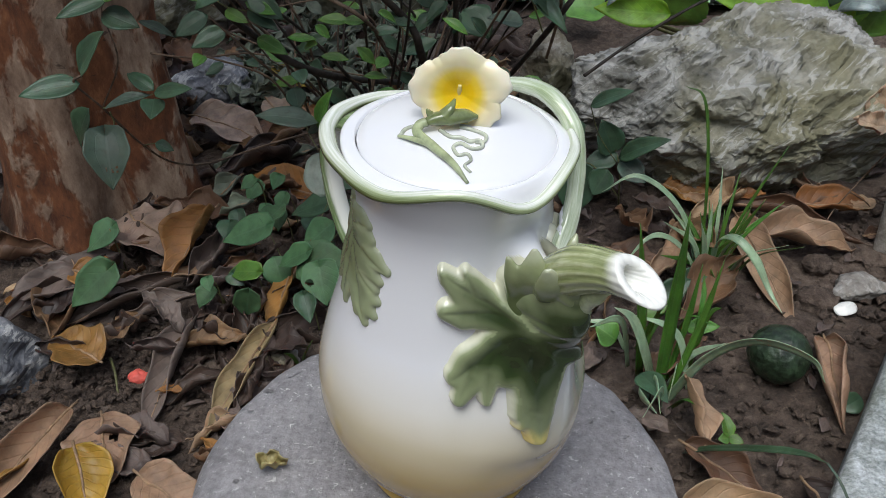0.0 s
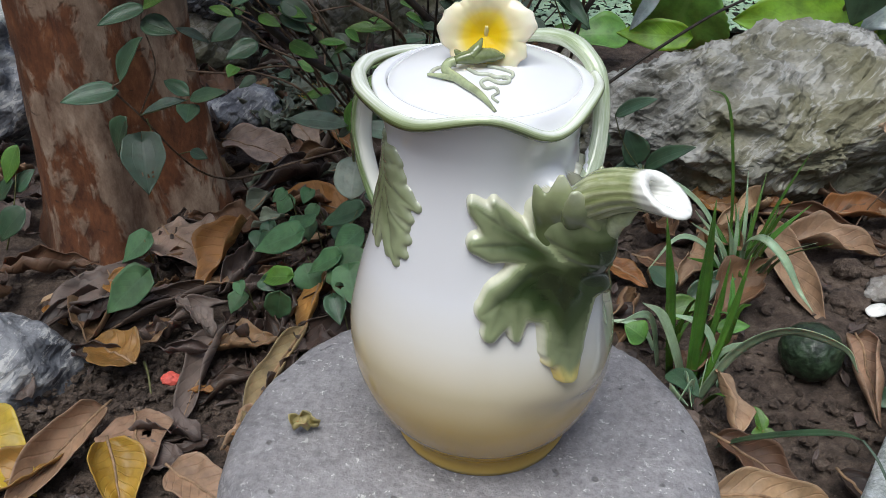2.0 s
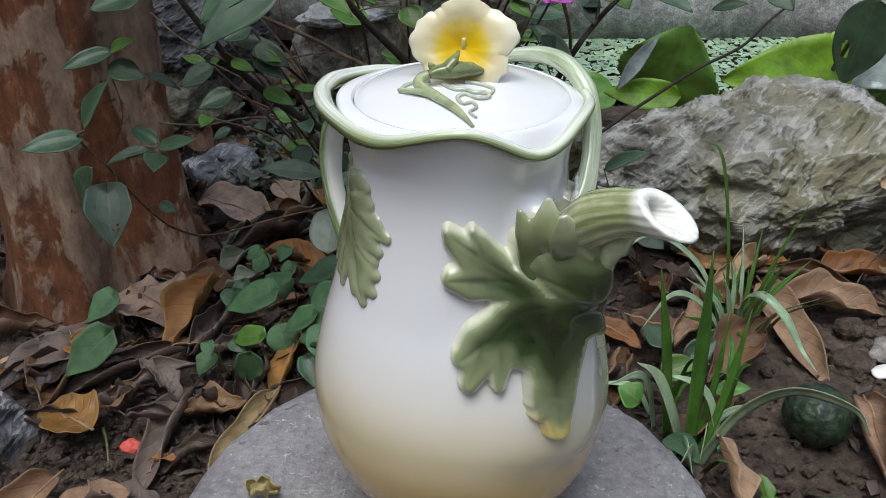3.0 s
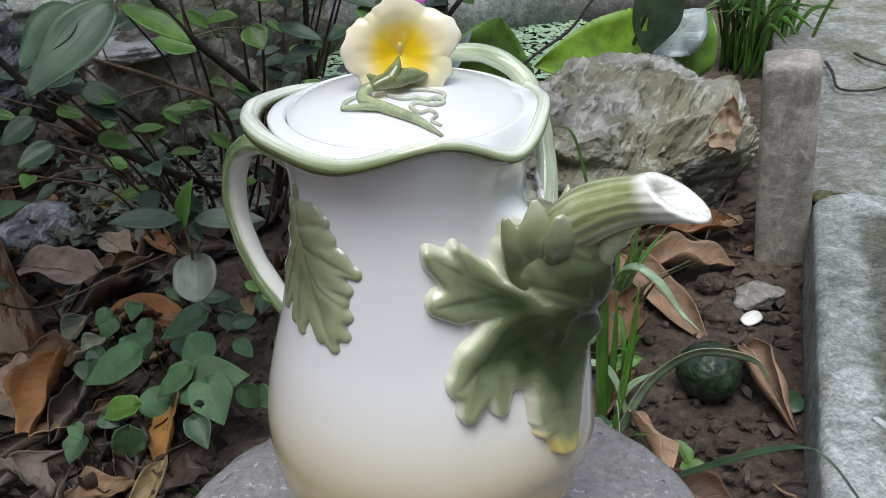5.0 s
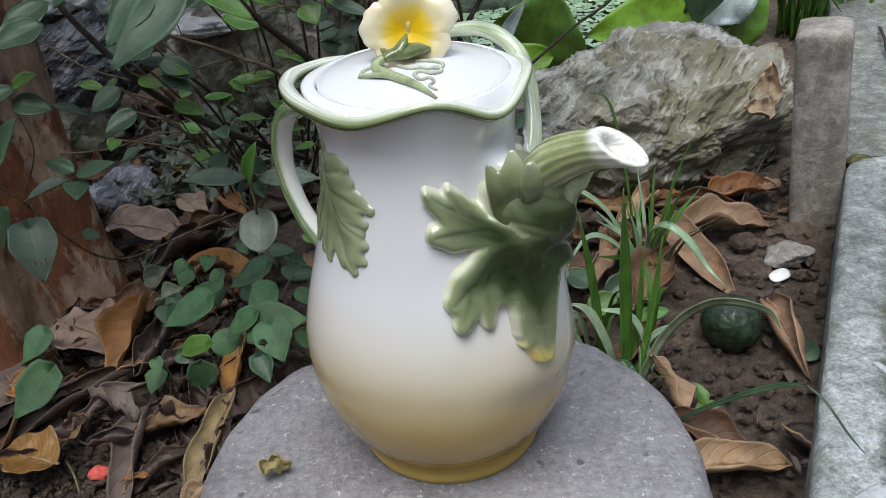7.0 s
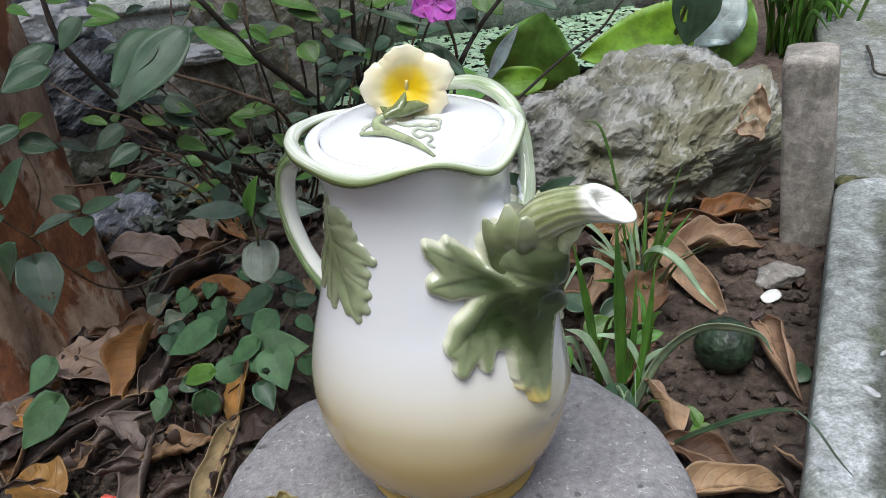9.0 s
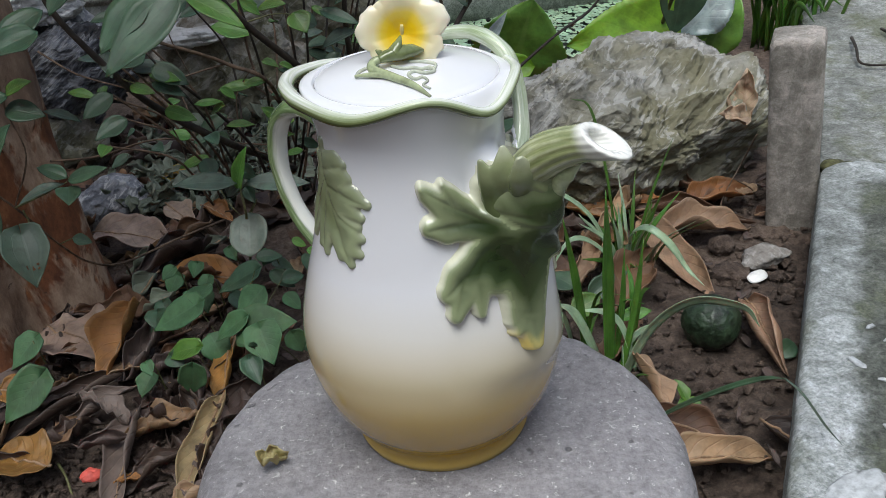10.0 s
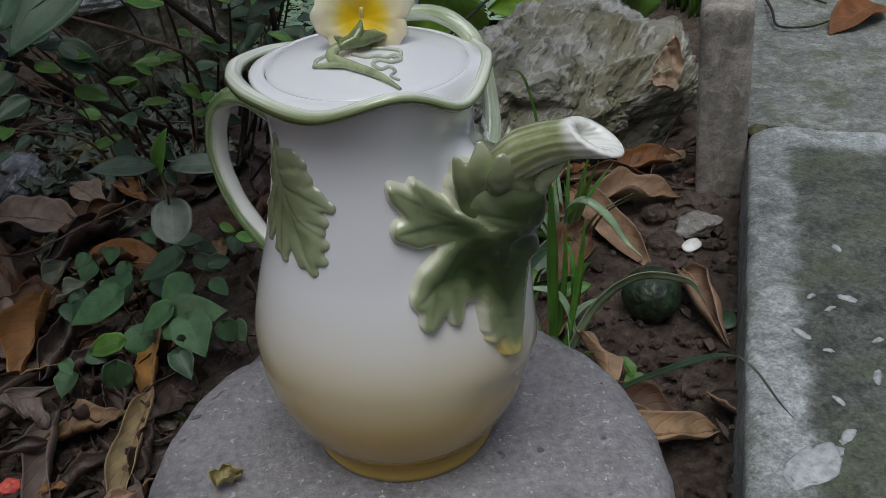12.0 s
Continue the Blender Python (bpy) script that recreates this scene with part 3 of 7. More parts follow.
def outline(shape, u):
    """Half width along a leaf, as a share of its full half width."""
    if shape == "ovate":
        w = np.sin(np.pi * np.clip(u, 0, 1) ** 0.72) ** 0.85
    elif shape == "lance":
        w = np.sin(np.pi * np.clip(u, 0, 1) ** 0.9) ** 1.0
    elif shape == "heart":
        w = np.clip(np.sin(np.pi * (0.20 + 0.80 * u) ** 0.85), 0, 1) ** 0.9 * np.clip(u * 14, 0, 1) ** 0.4 * (1 - 0.35 * u**2)
    elif shape == "obovate":
        w = np.sin(np.pi * np.clip(u, 0, 1) ** 1.25) ** 0.8
    else:
        w = np.clip(np.sin(np.pi * u), 0, 1) ** 0.55
    return np.maximum(w, 0.02)


def leaf_bm(length, width, shape="ovate", cup=0.5, bend=0.4, roll=0.0, ripple=0.06, ruffle=0.0, teeth=0, seed=0, nu=13, nv=9, thick=0.0006, stalk=0.0, bm=None, fold=0.0, holes=(), crumple=0.0, pillow=False):
    """A leaf along +x from its stalk: cup bends it across, bend along, ripple and ruffle crumple it."""
    rng = np.random.RandomState(seed)
    u = np.linspace(0, 1, nu)
    v = np.linspace(-1, 1, nv)
    half = outline(shape, u) * width / 2
    half = half * (1 + ripple * np.sin(u * (9 + 5 * rng.rand()) + 6 * rng.rand()))
    if teeth:
        half = half * (1 + 0.045 * ((u * teeth) % 1.0 - 0.5) * (1 + 0.6 * np.sin(u * 23)))
    back = np.zeros((nu, nv))
    if shape == "heart":
        back = -0.22 * length * np.outer(np.exp(-((u) / 0.12) ** 2), np.abs(v) ** 1.2 * 0.9)
    cupa = cup * (1 + 0.5 * np.sin(u * 3 + rng.rand() * 6) * ripple * 4)
    ang = cupa[:, None] * v[None] if True else 0
    y = half[:, None] * np.sin(ang) / np.maximum(np.abs(cupa), 1e-3)[:, None] * np.sign(cupa)[:, None]
    z = half[:, None] * (1 - np.cos(ang)) / np.maximum(np.abs(cupa), 1e-3)[:, None] * np.sign(cupa)[:, None]
    z = z + fold * np.abs(v)[None] * half[:, None]
    z = z + ruffle * width * np.sin(u[:, None] * (7 + 6 * rng.rand()) + np.sign(v)[None] * rng.rand() * 3) * np.abs(v)[None] ** 2
    z = z + ruffle * 0.5 * width * np.sin(u[:, None] * 17 + v[None] * 3 + rng.rand() * 6) * np.abs(v)[None]
    b = bend * (u - 0.15)
    cx = np.concatenate([[0], np.cumsum(np.cos((b[1:] + b[:-1]) / 2))]) * length / (nu - 1)
    cz = np.concatenate([[0], np.cumsum(-np.sin((b[1:] + b[:-1]) / 2))]) * length / (nu - 1)
    tw = roll * (u - 0.2)
    yy = y * np.cos(tw)[:, None] - z * np.sin(tw)[:, None]
    zz = y * np.sin(tw)[:, None] + z * np.cos(tw)[:, None]
    P = np.stack([cx[:, None] + back + zz * np.sin(b)[:, None], yy, cz[:, None] + zz * np.cos(b)[:, None]], -1)
    uvs = [[(float(u[i]), float(v[j])) for j in range(nv)] for i in range(nu)]
    if crumple:
        off = rng.rand(3) * 50
        for i in range(nu):
            for j in range(nv):
                q = Vector(P[i, j] / length * 4.5) + Vector(off)
                P[i, j] += crumple * width * np.array((0.5 * noise.noise(q), 0.5 * noise.noise(q + Vector((9, 0, 0))), (0.5 - abs(noise.noise(q + Vector((0, 9, 0))))) * 1.4 + 0.5 * noise.noise(q * 2.3)))
    if pillow:
        bm = sheet_bm(P, thick * (0.12 + 0.88 * np.sqrt(np.clip(1 - v[None] ** 2, 0, 1)) * np.sqrt(np.clip((1 - u) * 3, 0, 1))[:, None]), uvs, bm, holes)
    else:
        bm = sheet_bm(P, thick, uvs, bm, holes)
    if stalk:
        mid = P[0, nv // 2]
        tube_bm([mid + (-stalk, 0, -stalk * 0.12), mid + (-stalk * 0.5, 0.002, 0), mid + (0.15 * length, 0, -0.0004)], [thick * 1.6 + 0.0004, 0.0008], 6, bm=bm)
    return bm


def leaf_pose(base, tip, face=(0.0, -0.55, 0.83)):
    b, t = Vector(base), Vector(tip)
    x = (t - b).normalized()
    n = Vector(face)
    z = (n - x * n.dot(x)).normalized()
    y = z.cross(x)
    m = Matrix((x, y, z)).transposed().to_4x4()
    m.translation = b
    return m, (t - b).length


def ground_z(x, y):
    return -0.165 + 0.035 * np.clip(x, -0.9, 0.9) - 0.02 * np.clip(y, -0.6, 1.4)


def fbm(p, octaves=4, lac=2.1, gain=0.5):
    s, a = 0.0, 1.0
    q = Vector(p)
    for _ in range(octaves):
        s += a * noise.noise(q)
        q = q * lac
        a *= gain
    return s


def chip(bm, size, amount, rng):
    """Breaks a rock's surface into tilted flat chips at two sizes, longer along its beds."""
    co = np.array([v.co[:] for v in bm.verts]) / np.array(size)
    d = co / np.linalg.norm(co, axis=1)[:, None]
    for count, sharp, amp in ((90, 260, 1.0), (420, 900, 0.36)):
        seeds = rng.normal(size=(count, 3))
        seeds /= np.linalg.norm(seeds, axis=1)[:, None]
        tilt = rng.normal(size=(count, 3)) * amp * amount
        step = rng.normal(size=count) * 0.10 * amp * amount
        warp = d + 0.05 * amp * np.sin(d[:, [1, 2, 0]] * 9 / amp + 1.0)
        out = np.zeros(len(d))
        for k in range(0, len(d), 20000):
            w = warp[k : k + 20000]
            w = w / np.linalg.norm(w, axis=1)[:, None]
            dot = w @ seeds.T
            g = np.exp((dot - dot.max(1, keepdims=True)) * sharp)
            g /= g.sum(1, keepdims=True)
            h = w @ tilt.T - (seeds * tilt).sum(1)[None] + step[None]
            out[k : k + 20000] = (g * h).sum(1)
        co = co + d * out[:, None]
    for v, p in zip(bm.verts, co * np.array(size)):
        v.co = p


def rock_bm(sx, sy, sz, seed, detail=4, rough=0.22, ridge=0.10, facets=0.0, freq=1.6, ledge=0.05, crags=0.03, chips=0.0, grain=0.010):
    """A broken rock about its middle: a ball pulled to size, cut by flat breaks and roughened."""
    bm = bmesh.new()
    bmesh.ops.create_icosphere(bm, subdivisions=detail, radius=1.0)
    rng = np.random.RandomState(seed)
    off = Vector(rng.rand(3) * 40)
    cuts = []
    for _ in range(int(facets)):
        d = rng.normal(size=3)
        cuts.append((Vector(d / np.linalg.norm(d)), 0.66 + 0.30 * rng.rand()))
    tilt = Vector(rng.normal(size=3)).normalized()
    for v in bm.verts:
        d = v.co.normalized()
        r = 1 + rough * fbm(d * freq + off, 5)
        k = fbm(d * freq * 2.3 + off * 1.7, 4)
        r += ridge * (0.5 - abs(k))
        p = d * r
        for n, h in cuts:
            over = p.dot(n) - h - 0.05 * fbm(d * 3.1 + off, 3)
            if over > 0:
                p = p - n * over * 0.88
        if ledge:
            q = p.dot(tilt) * 6.5 + 0.9 * fbm(d * 2.4 - off, 4)
            s = q - math.floor(q)
            p = p + d * ledge * (s * s * (3 - 2 * s) - s)
            q = fbm(d * 4.2 + off * 0.6, 5) * 4
            s = q - math.floor(q)
            p = p + d * ledge * 0.5 * (s**4 - 0.5)
        w = d + tilt * (1.6 * d.dot(tilt))
        crag = 0.5 - abs(fbm(w * 4.5 + off, 5))
        p = p + d * (crags * crag + 0.35 * crags * (0.5 - abs(fbm(w * 11 - off, 4))) + grain * fbm(d * 26 - off, 3))
        v.co = (p.x * sx, p.y * sy, p.z * sz)
    if chips:
        chip(bm, (sx, sy, sz), chips, rng)
    return bm


# ---- ground and paving ----
def spaced(fine_lo, fine_hi, step, far):
    mid = np.arange(fine_lo, fine_hi + 1e-9, step)
    grow = [step * 1.6]
    while sum(grow) < far:
        grow.append(grow[-1] * 1.5)
    g = np.cumsum(grow)
    return np.concatenate([fine_lo - g[::-1], mid, fine_hi + g])


def build_ground():
    xs, ys = spaced(-0.55, 0.50, 0.0050, 60), spaced(-0.15, 0.95, 0.0050, 60)
    bm = bmesh.new()
    P = np.zeros((len(xs), len(ys), 3))
    for i, x in enumerate(xs):
        for j, y in enumerate(ys):
            near = 1.0 if abs(x) < 1.5 and -1 < y < 1.6 else 0.0
            h = 0.0
            if near:
                h = 0.007 * fbm((x * 6, y * 6, 0.3), 3) + 0.0050 * fbm((x * 34, y * 34, 2.0), 4) + 0.0050 * max(0, noise.noise((x * 95, y * 95, 5.0)))
            P[i, j] = (x, y, ground_z(x, y) - 0.003 + h)
    mesh_from_grid(bm, P)
    ob = part("ground", bm, SOIL)
    return tagged(ob, "dark moist garden soil with clods between fallen leaves", "ground", kind="structure")


build_ground()

EDGE = Vector((0.499, 0.867, 0)).normalized()
OUT = Vector((EDGE.y, -EDGE.x, 0))
KERB_TOP = -0.094


def slab_bm(length, width, height, seed, step=0.007, wear=0.0042):
    """A worn slab: x along its length, y across, top at z = 0; its edges are rounded and chipped."""
    nx, ny = max(8, int(length / step)), max(6, int(width / step))
    xs, ys = np.linspace(0, length, nx), np.linspace(0, width, ny)
    bm = bmesh.new()
    bmesh.ops.create_cube(bm, size=1)
    bmesh.ops.transform(bm, matrix=Matrix.Translation((length / 2, width / 2, -height / 2)) @ Matrix.Diagonal((length, width, height, 1)), verts=bm.verts)
    cuts = int(length / step)
    long_edges = [e for e in bm.edges if abs(e.verts[0].co.x - e.verts[1].co.x) > length * 0.9]
    bmesh.ops.subdivide_edges(bm, edges=long_edges, cuts=cuts, use_grid_fill=True)
    wide = [e for e in bm.edges if abs(e.verts[0].co.y - e.verts[1].co.y) > width * 0.9]
    bmesh.ops.subdivide_edges(bm, edges=wide, cuts=max(3, int(width / step)), use_grid_fill=True)
    tall = [e for e in bm.edges if abs(e.verts[0].co.z - e.verts[1].co.z) > height * 0.9]
    bmesh.ops.subdivide_edges(bm, edges=tall, cuts=max(3, int(height / step)), use_grid_fill=True)
    off = Vector((seed * 7.1, seed * 3.3, 1.7))
    for v in bm.verts:
        c = v.co.copy()
        near = [min(c.x, length - c.x), min(c.y, width - c.y), min(-c.z, height + c.z)]
        on = sum(1 for d in near if d < step * 0.6)
        n = fbm(c * 22 + off, 4)
        mid = Vector((length / 2, width / 2, -height / 2))
        pull = Vector((np.sign(mid.x - c.x) * (near[0] < 1e-4), np.sign(mid.y - c.y) * (near[1] < 1e-4), np.sign(mid.z - c.z) * (near[2] < 1e-4)))
        amount = wear * (0.10 + 0.10 * n) + (wear * (0.45 + 0.35 * n) if on >= 2 else 0)
        v.co = c + pull * amount
    return bm


def build_path():
    corner = Vector((0.428, 0.413, KERB_TOP))
    path = thing("pavement", "worn mossy grey concrete path slabs beside the flower bed", "path", *corner, kind="structure")
    turn = Matrix(((-EDGE.x, OUT.x, 0, 0), (-EDGE.y, OUT.y, 0, 0), (0, 0, 1, 0), (0, 0, 0, 1)))
    turn = turn if turn.to_3x3().determinant() > 0 else turn
    for k, (along, length, lower, width) in enumerate(((0.0, 1.155, 0.0, 0.62), (-0.95, 0.926, 0.018, 0.62))):
        bm = slab_bm(length, width, 0.13, k + 1)
        for v in bm.verts:
            c = v.co.copy()
            if k == 0 and c.x < 0.034 and c.y < 0.034:
                # the worn round corner of the near slab
                q = Vector((0.034 - c.x, 0.034 - c.y))
                if q.length > 1e-6:
                    q *= max(q.x, q.y) / q.length
                c.x, c.y = 0.034 - q.x, 0.034 - q.y
            if k == 1:
                c.y -= 0.004 + 0.10 * max(0.0, length - c.x - 0.10)
            p = corner - EDGE * (along + c.x) + OUT * c.y
            v.co = (p.x, p.y, KERB_TOP - lower + c.z)
        bmesh.ops.reverse_faces(bm, faces=bm.faces)
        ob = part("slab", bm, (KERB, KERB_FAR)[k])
        inside(ob, path)
    # damp moss and dirt in the joint
    rng = np.random.RandomState(15)
    for k in range(16):
        o = 0.004 + 0.030 * k + 0.012 * rng.rand()
        bm = rock_bm(0.014 + 0.012 * rng.rand(), 0.012, 0.008, 130 + k, 3, 0.30, 0.15, 3)
        p = corner + EDGE * 0.013 + OUT * o
        bmesh.ops.rotate(bm, verts=bm.verts, matrix=Matrix.Rotation(math.atan2(OUT.y, OUT.x), 3, "Z"))
        bmesh.ops.translate(bm, verts=bm.verts, vec=(p.x, p.y, KERB_TOP - 0.019))
        inside(part("moss_clump", bm, OLIVEMOSS), path)
    # pale pieces of aggregate that show in the worn top
    rng = np.random.RandomState(5)
    marks = ((0.460, 0.037, 0.021), (0.290, 0.067, 0.0055), (0.305, 0.055, 0.0035), (0.353, 0.051, 0.003), (0.402, 0.054, 0.004), (0.373, 0.079, 0.005), (0.432, 0.057, 0.006), (0.335, 0.083, 0.003))
    for k in range(26):
        s, o = 0.05 + 0.50 * rng.rand(), 0.035 + 0.30 * rng.rand()
        size = 0.003 + 0.004 * rng.rand()
        if k < len(marks):
            s, o, size = marks[k]
        bm = rock_bm(size * 1.30, size * 0.55, 0.0020, 50 + k, 4, 0.42, 0.10, 6)
        p = corner - EDGE * s + OUT * o
        bmesh.ops.rotate(bm, verts=bm.verts, matrix=Matrix.Rotation(0.5 if k == 0 else rng.rand() * 3, 3, "Z"))
        bmesh.ops.translate(bm, verts=bm.verts, vec=(p.x, p.y, KERB_TOP - 0.0004))
        ob = part("pale_chip", bm, PALEPATCH)
        inside(ob, path)


build_path()


def build_upright():
    base = thing("edging_slab", "upright brown-grey concrete edging slab with rounded top, standing in the soil", "edging slab", 0.392, 0.391, -0.16)
    bm = slab_bm(0.050, 0.048, 0.236, 9, 0.005, 0.0036)
    lean = Matrix.Rotation(radians(-4.5), 4, EDGE)
    for v in bm.verts:
        c = v.co.copy()
        top = max(0, 1 + c.z / 0.02)
        c.z -= 0.0025 * top * (abs(c.y - 0.023) / 0.023) ** 3
        p = EDGE * c.x + OUT * (c.y - 0.023)
        q = lean @ Vector((p.x, p.y, c.z + 0.197))
        v.co = q + base.location + Vector((0, 0, -0.005))
    bmesh.ops.recalc_face_normals(bm, faces=bm.faces)
    inside(part("slab_body", bm, UPRIGHT), base)


build_upright()


def build_far():
    bm = bmesh.new()
    bmesh.ops.create_cube(bm, size=1)
    bmesh.ops.transform(bm, matrix=Matrix.Translation((0.1, 1.36, -0.13)) @ Matrix.Diagonal((3.6, 0.16, 0.115, 1)), verts=bm.verts)
    bmesh.ops.bevel(bm, geom=bm.edges[:], offset=0.006, segments=2, affect="EDGES")
    tagged(part("wall_low", bm, WALLM), "low grey cement-rendered garden wall", "wall", kind="structure")
    bm = bmesh.new()
    bmesh.ops.create_cube(bm, size=1)
    bmesh.ops.transform(bm, matrix=Matrix.Translation((0.1, 1.37, -0.061)) @ Matrix.Diagonal((3.62, 0.19, 0.022, 1)), verts=bm.verts)
    bmesh.ops.bevel(bm, geom=bm.edges[:], offset=0.006, segments=2, affect="EDGES")
    tagged(part("trim_coping", bm, LEDGE), "pale coping along the low wall", "coping", kind="structure")
    # plain walls added all round, out of sight, to close the place and cut low skylight
    for name, x, y, w, d in (("wall_unseen_south", 0.3, -3.0, 7.4, 0.2), ("wall_unseen_east", 4.0, 0.8, 0.2, 7.4), ("wall_unseen_west", -3.4, 0.8, 0.2, 7.4), ("wall_unseen_north", 0.3, 4.6, 7.4, 0.2)):
        bm = bmesh.new()
        bmesh.ops.create_cube(bm, size=1)
        bmesh.ops.transform(bm, matrix=Matrix.Translation((x, y, 1.0)) @ Matrix.Diagonal((w, d, 2.6, 1)), verts=bm.verts)
        bmesh.ops.bevel(bm, geom=bm.edges[:], offset=0.01, segments=2, affect="EDGES")
        tagged(part(name, bm, BOUNCE_WALL), "plain grey unseen wall added to cut low skylight", "wall", kind="structure")
    # pale paving far beyond the tree
    far = thing("pavement_far", "pale sunlit paving slab beyond the tree", "path", -1.05, 1.05, -0.19, kind="structure")
    bm = slab_bm(0.9, 0.42, 0.06, 21, 0.03, 0.004)
    for v in bm.verts:
        v.co = Vector((-1.24, 0.70, -0.185)) + Vector((v.co.y, v.co.x, v.co.z))
    bmesh.ops.recalc_face_normals(bm, faces=bm.faces)
    inside(part("slab", bm, LEDGE), far)
    # the small pond before the wall
    bm = bmesh.new()
    P = np.array([[(x, y, ground_z(x, y) + 0.012) for y in np.linspace(0.98, 1.285, 4)] for x in np.linspace(-0.25, 0.50, 8)])
    mesh_from_grid(bm, P)
    tagged(part("water", bm, WATER), "dark still pond water under floating weed", "water", kind="structure")
    rng = np.random.RandomState(8)
    bm = bmesh.new()
    for _ in range(5200):
        x, y = rng.uniform(-0.25, 0.50), rng.uniform(0.98, 1.285)
        s = rng.uniform(0.003, 0.0070)
        h = rng.rand() * 6.28
        P = np.zeros((3, 3, 3))
        for i in range(3):
            for j in range(3):
                a, b = (i - 1) * s * (1 if j == 1 else 0.7), (j - 1) * s * 0.8 * (1 if i == 1 else 0.7)
                P[i, j] = (x + a * np.cos(h) - b * np.sin(h), y + a * np.sin(h) + b * np.cos(h), ground_z(x, y) + 0.0145 + 0.002 * rng.rand() + 0.15 * abs(b) * rng.rand())
        uvs = [[(i / 2, j - 1.0) for j in range(3)] for i in range(3)]
        mesh_from_grid(bm, P, uvs=uvs)
    tagged(part("floating_weed", bm, DUCK), "pale green floating pondweed covering the water", "pondweed", kind="stuff")


build_far()


# ---- stones ----
def rock(name, label, at, size, seed, material, detail=5, turn=0.0, category="rock", fall=0.0, under=0.0, splay=0.0, **shape):
    bm = rock_bm(*size, seed, detail, **shape)
    for v in bm.verts:
        if under:
            t = min(1.0, max(0.0, 0.5 - 1.25 * v.co.z / size[2]))
            v.co.y *= 1 - under * t * t * (3 - 2 * t)
        if splay and v.co.x > 0:
            v.co.x *= 1 - splay * max(-0.6, v.co.z / size[2])
        if fall and v.co.x > 0.2 * size[0] and v.co.z > 0:
            t = min(1.0, (v.co.x / size[0] - 0.2) / 0.8)
            v.co.z *= 1 - fall * t * t * (3 - 2 * t)
    ob = part(name, bm, material)
    ob.matrix_world = pose(*at, 0, 0, turn)
    return tagged(ob, label, category)


rock("boulder", "large craggy grey limestone boulder with olive stains, lying in the bed", (0.264, 0.580, -0.128), (0.218, 0.140, 0.134), 23, LIMESTONE, 7, 8, "boulder", fall=0.03, under=0.20, splay=0.10, rough=0.12, ridge=0.12, facets=30, freq=1.4, ledge=0.05, crags=0.015, chips=0.19, grain=0.004)
rock("brown_rock", "rounded dark brown rock beside the grey boulder", (0.070, 0.602, -0.105), (0.030, 0.030, 0.058), 18, BROWNROCK, 5, 0, rough=0.08, ridge=0.06, facets=8, crags=0.010, chips=0.10)
rock("grey_rock", "blue-grey angular rock at the edge of the bed", (-0.392, 0.192, -0.176), (0.070, 0.058, 0.058), 4, SLATE, 5, 20, rough=0.04, ridge=0.02, facets=22, ledge=0.008, crags=0.003, chips=0.05, grain=0.003)
rock("grey_rock", "pale grey rock behind the tree trunk", (-0.66, 0.62, -0.13), (0.10, 0.08, 0.10), 6, SLATE, 5, 0, rough=0.16, ridge=0.12, facets=9, crags=0.015, chips=0.25)
rock("blue_rock", "small blue-grey angular rock beside the tree root", (-0.322, 0.655, -0.165), (0.050, 0.036, 0.036), 7, SLATE, 5, 30, rough=0.08, ridge=0.06, facets=14, ledge=0.02, crags=0.008, chips=0.12, grain=0.003)
rock("brown_rock", "brown-grey block of rock under a pale lit top, in the back row", (-0.178, 0.92, -0.120), (0.108, 0.072, 0.100), 9, BROWNROCK, 5, -8, rough=0.12, ridge=0.10, facets=11, crags=0.015, chips=0.25)
# two flat pale stones added to stand for the lit tops of the rocks
rock("pale_stone", "flat whitish stone added as the pale sky-lit top of the brown block", (-0.212, 0.895, -0.036), (0.064, 0.055, 0.016), 41, PALE_LIT_TOP, 5, 12, "stone", rough=0.15, ridge=0.1, facets=12, crags=0.015, chips=0.2)
rock("pale_stone", "pale grey-white stone added as the sky-lit top of the layered rock", (-0.455, 0.96, 0.010), (0.080, 0.060, 0.030), 42, PALE_LIT_TOP, 5, 0, "stone", rough=0.15, ridge=0.1, facets=12, crags=0.015, chips=0.2)
rock("layered_rock", "dark layered rock resting on lower stones in the back row", (-0.42, 0.90, -0.075), (0.125, 0.085, 0.060), 12, DARKSLATE, 6, 10, rough=0.16, ridge=0.22, facets=14, ledge=0.14, crags=0.015, chips=0.25)
rock("brown_rock", "pale brown rock under the dark layered rock", (-0.430, 0.87, -0.165), (0.080, 0.05, 0.055), 14, BROWNROCK, 5, 0, rough=0.14, ridge=0.1, facets=9, crags=0.015, chips=0.25)
rock("grey_rock", "pale grey rock in the back row", (-0.52, 1.02, -0.02), (0.14, 0.08, 0.15), 16, SLATE, 5, 0, rough=0.14, ridge=0.1, facets=9, crags=0.015, chips=0.25)
rock("brown_rock", "tall brown-grey rock at the pond edge", (-0.12, 1.10, -0.05), (0.14, 0.08, 0.16), 17, BROWNROCK, 5, 0, rough=0.14, ridge=0.1, facets=9, crags=0.015, chips=0.25)
rock("mossy_stone", "round dark green mossy stone half sunk in the soil", (0.247, 0.236, -0.144), (0.0235, 0.0235, 0.022), 31, MOSSY, 5, 0, "stone", rough=0.05, ridge=0.04, crags=0.025)
rock("pale_stone", "flat pale grey-brown stone on the soil", (0.341, 0.341, -0.155), (0.026, 0.020, 0.011), 32, PEBBLE, 4, 10, "stone", rough=0.12, ridge=0.08, facets=22)
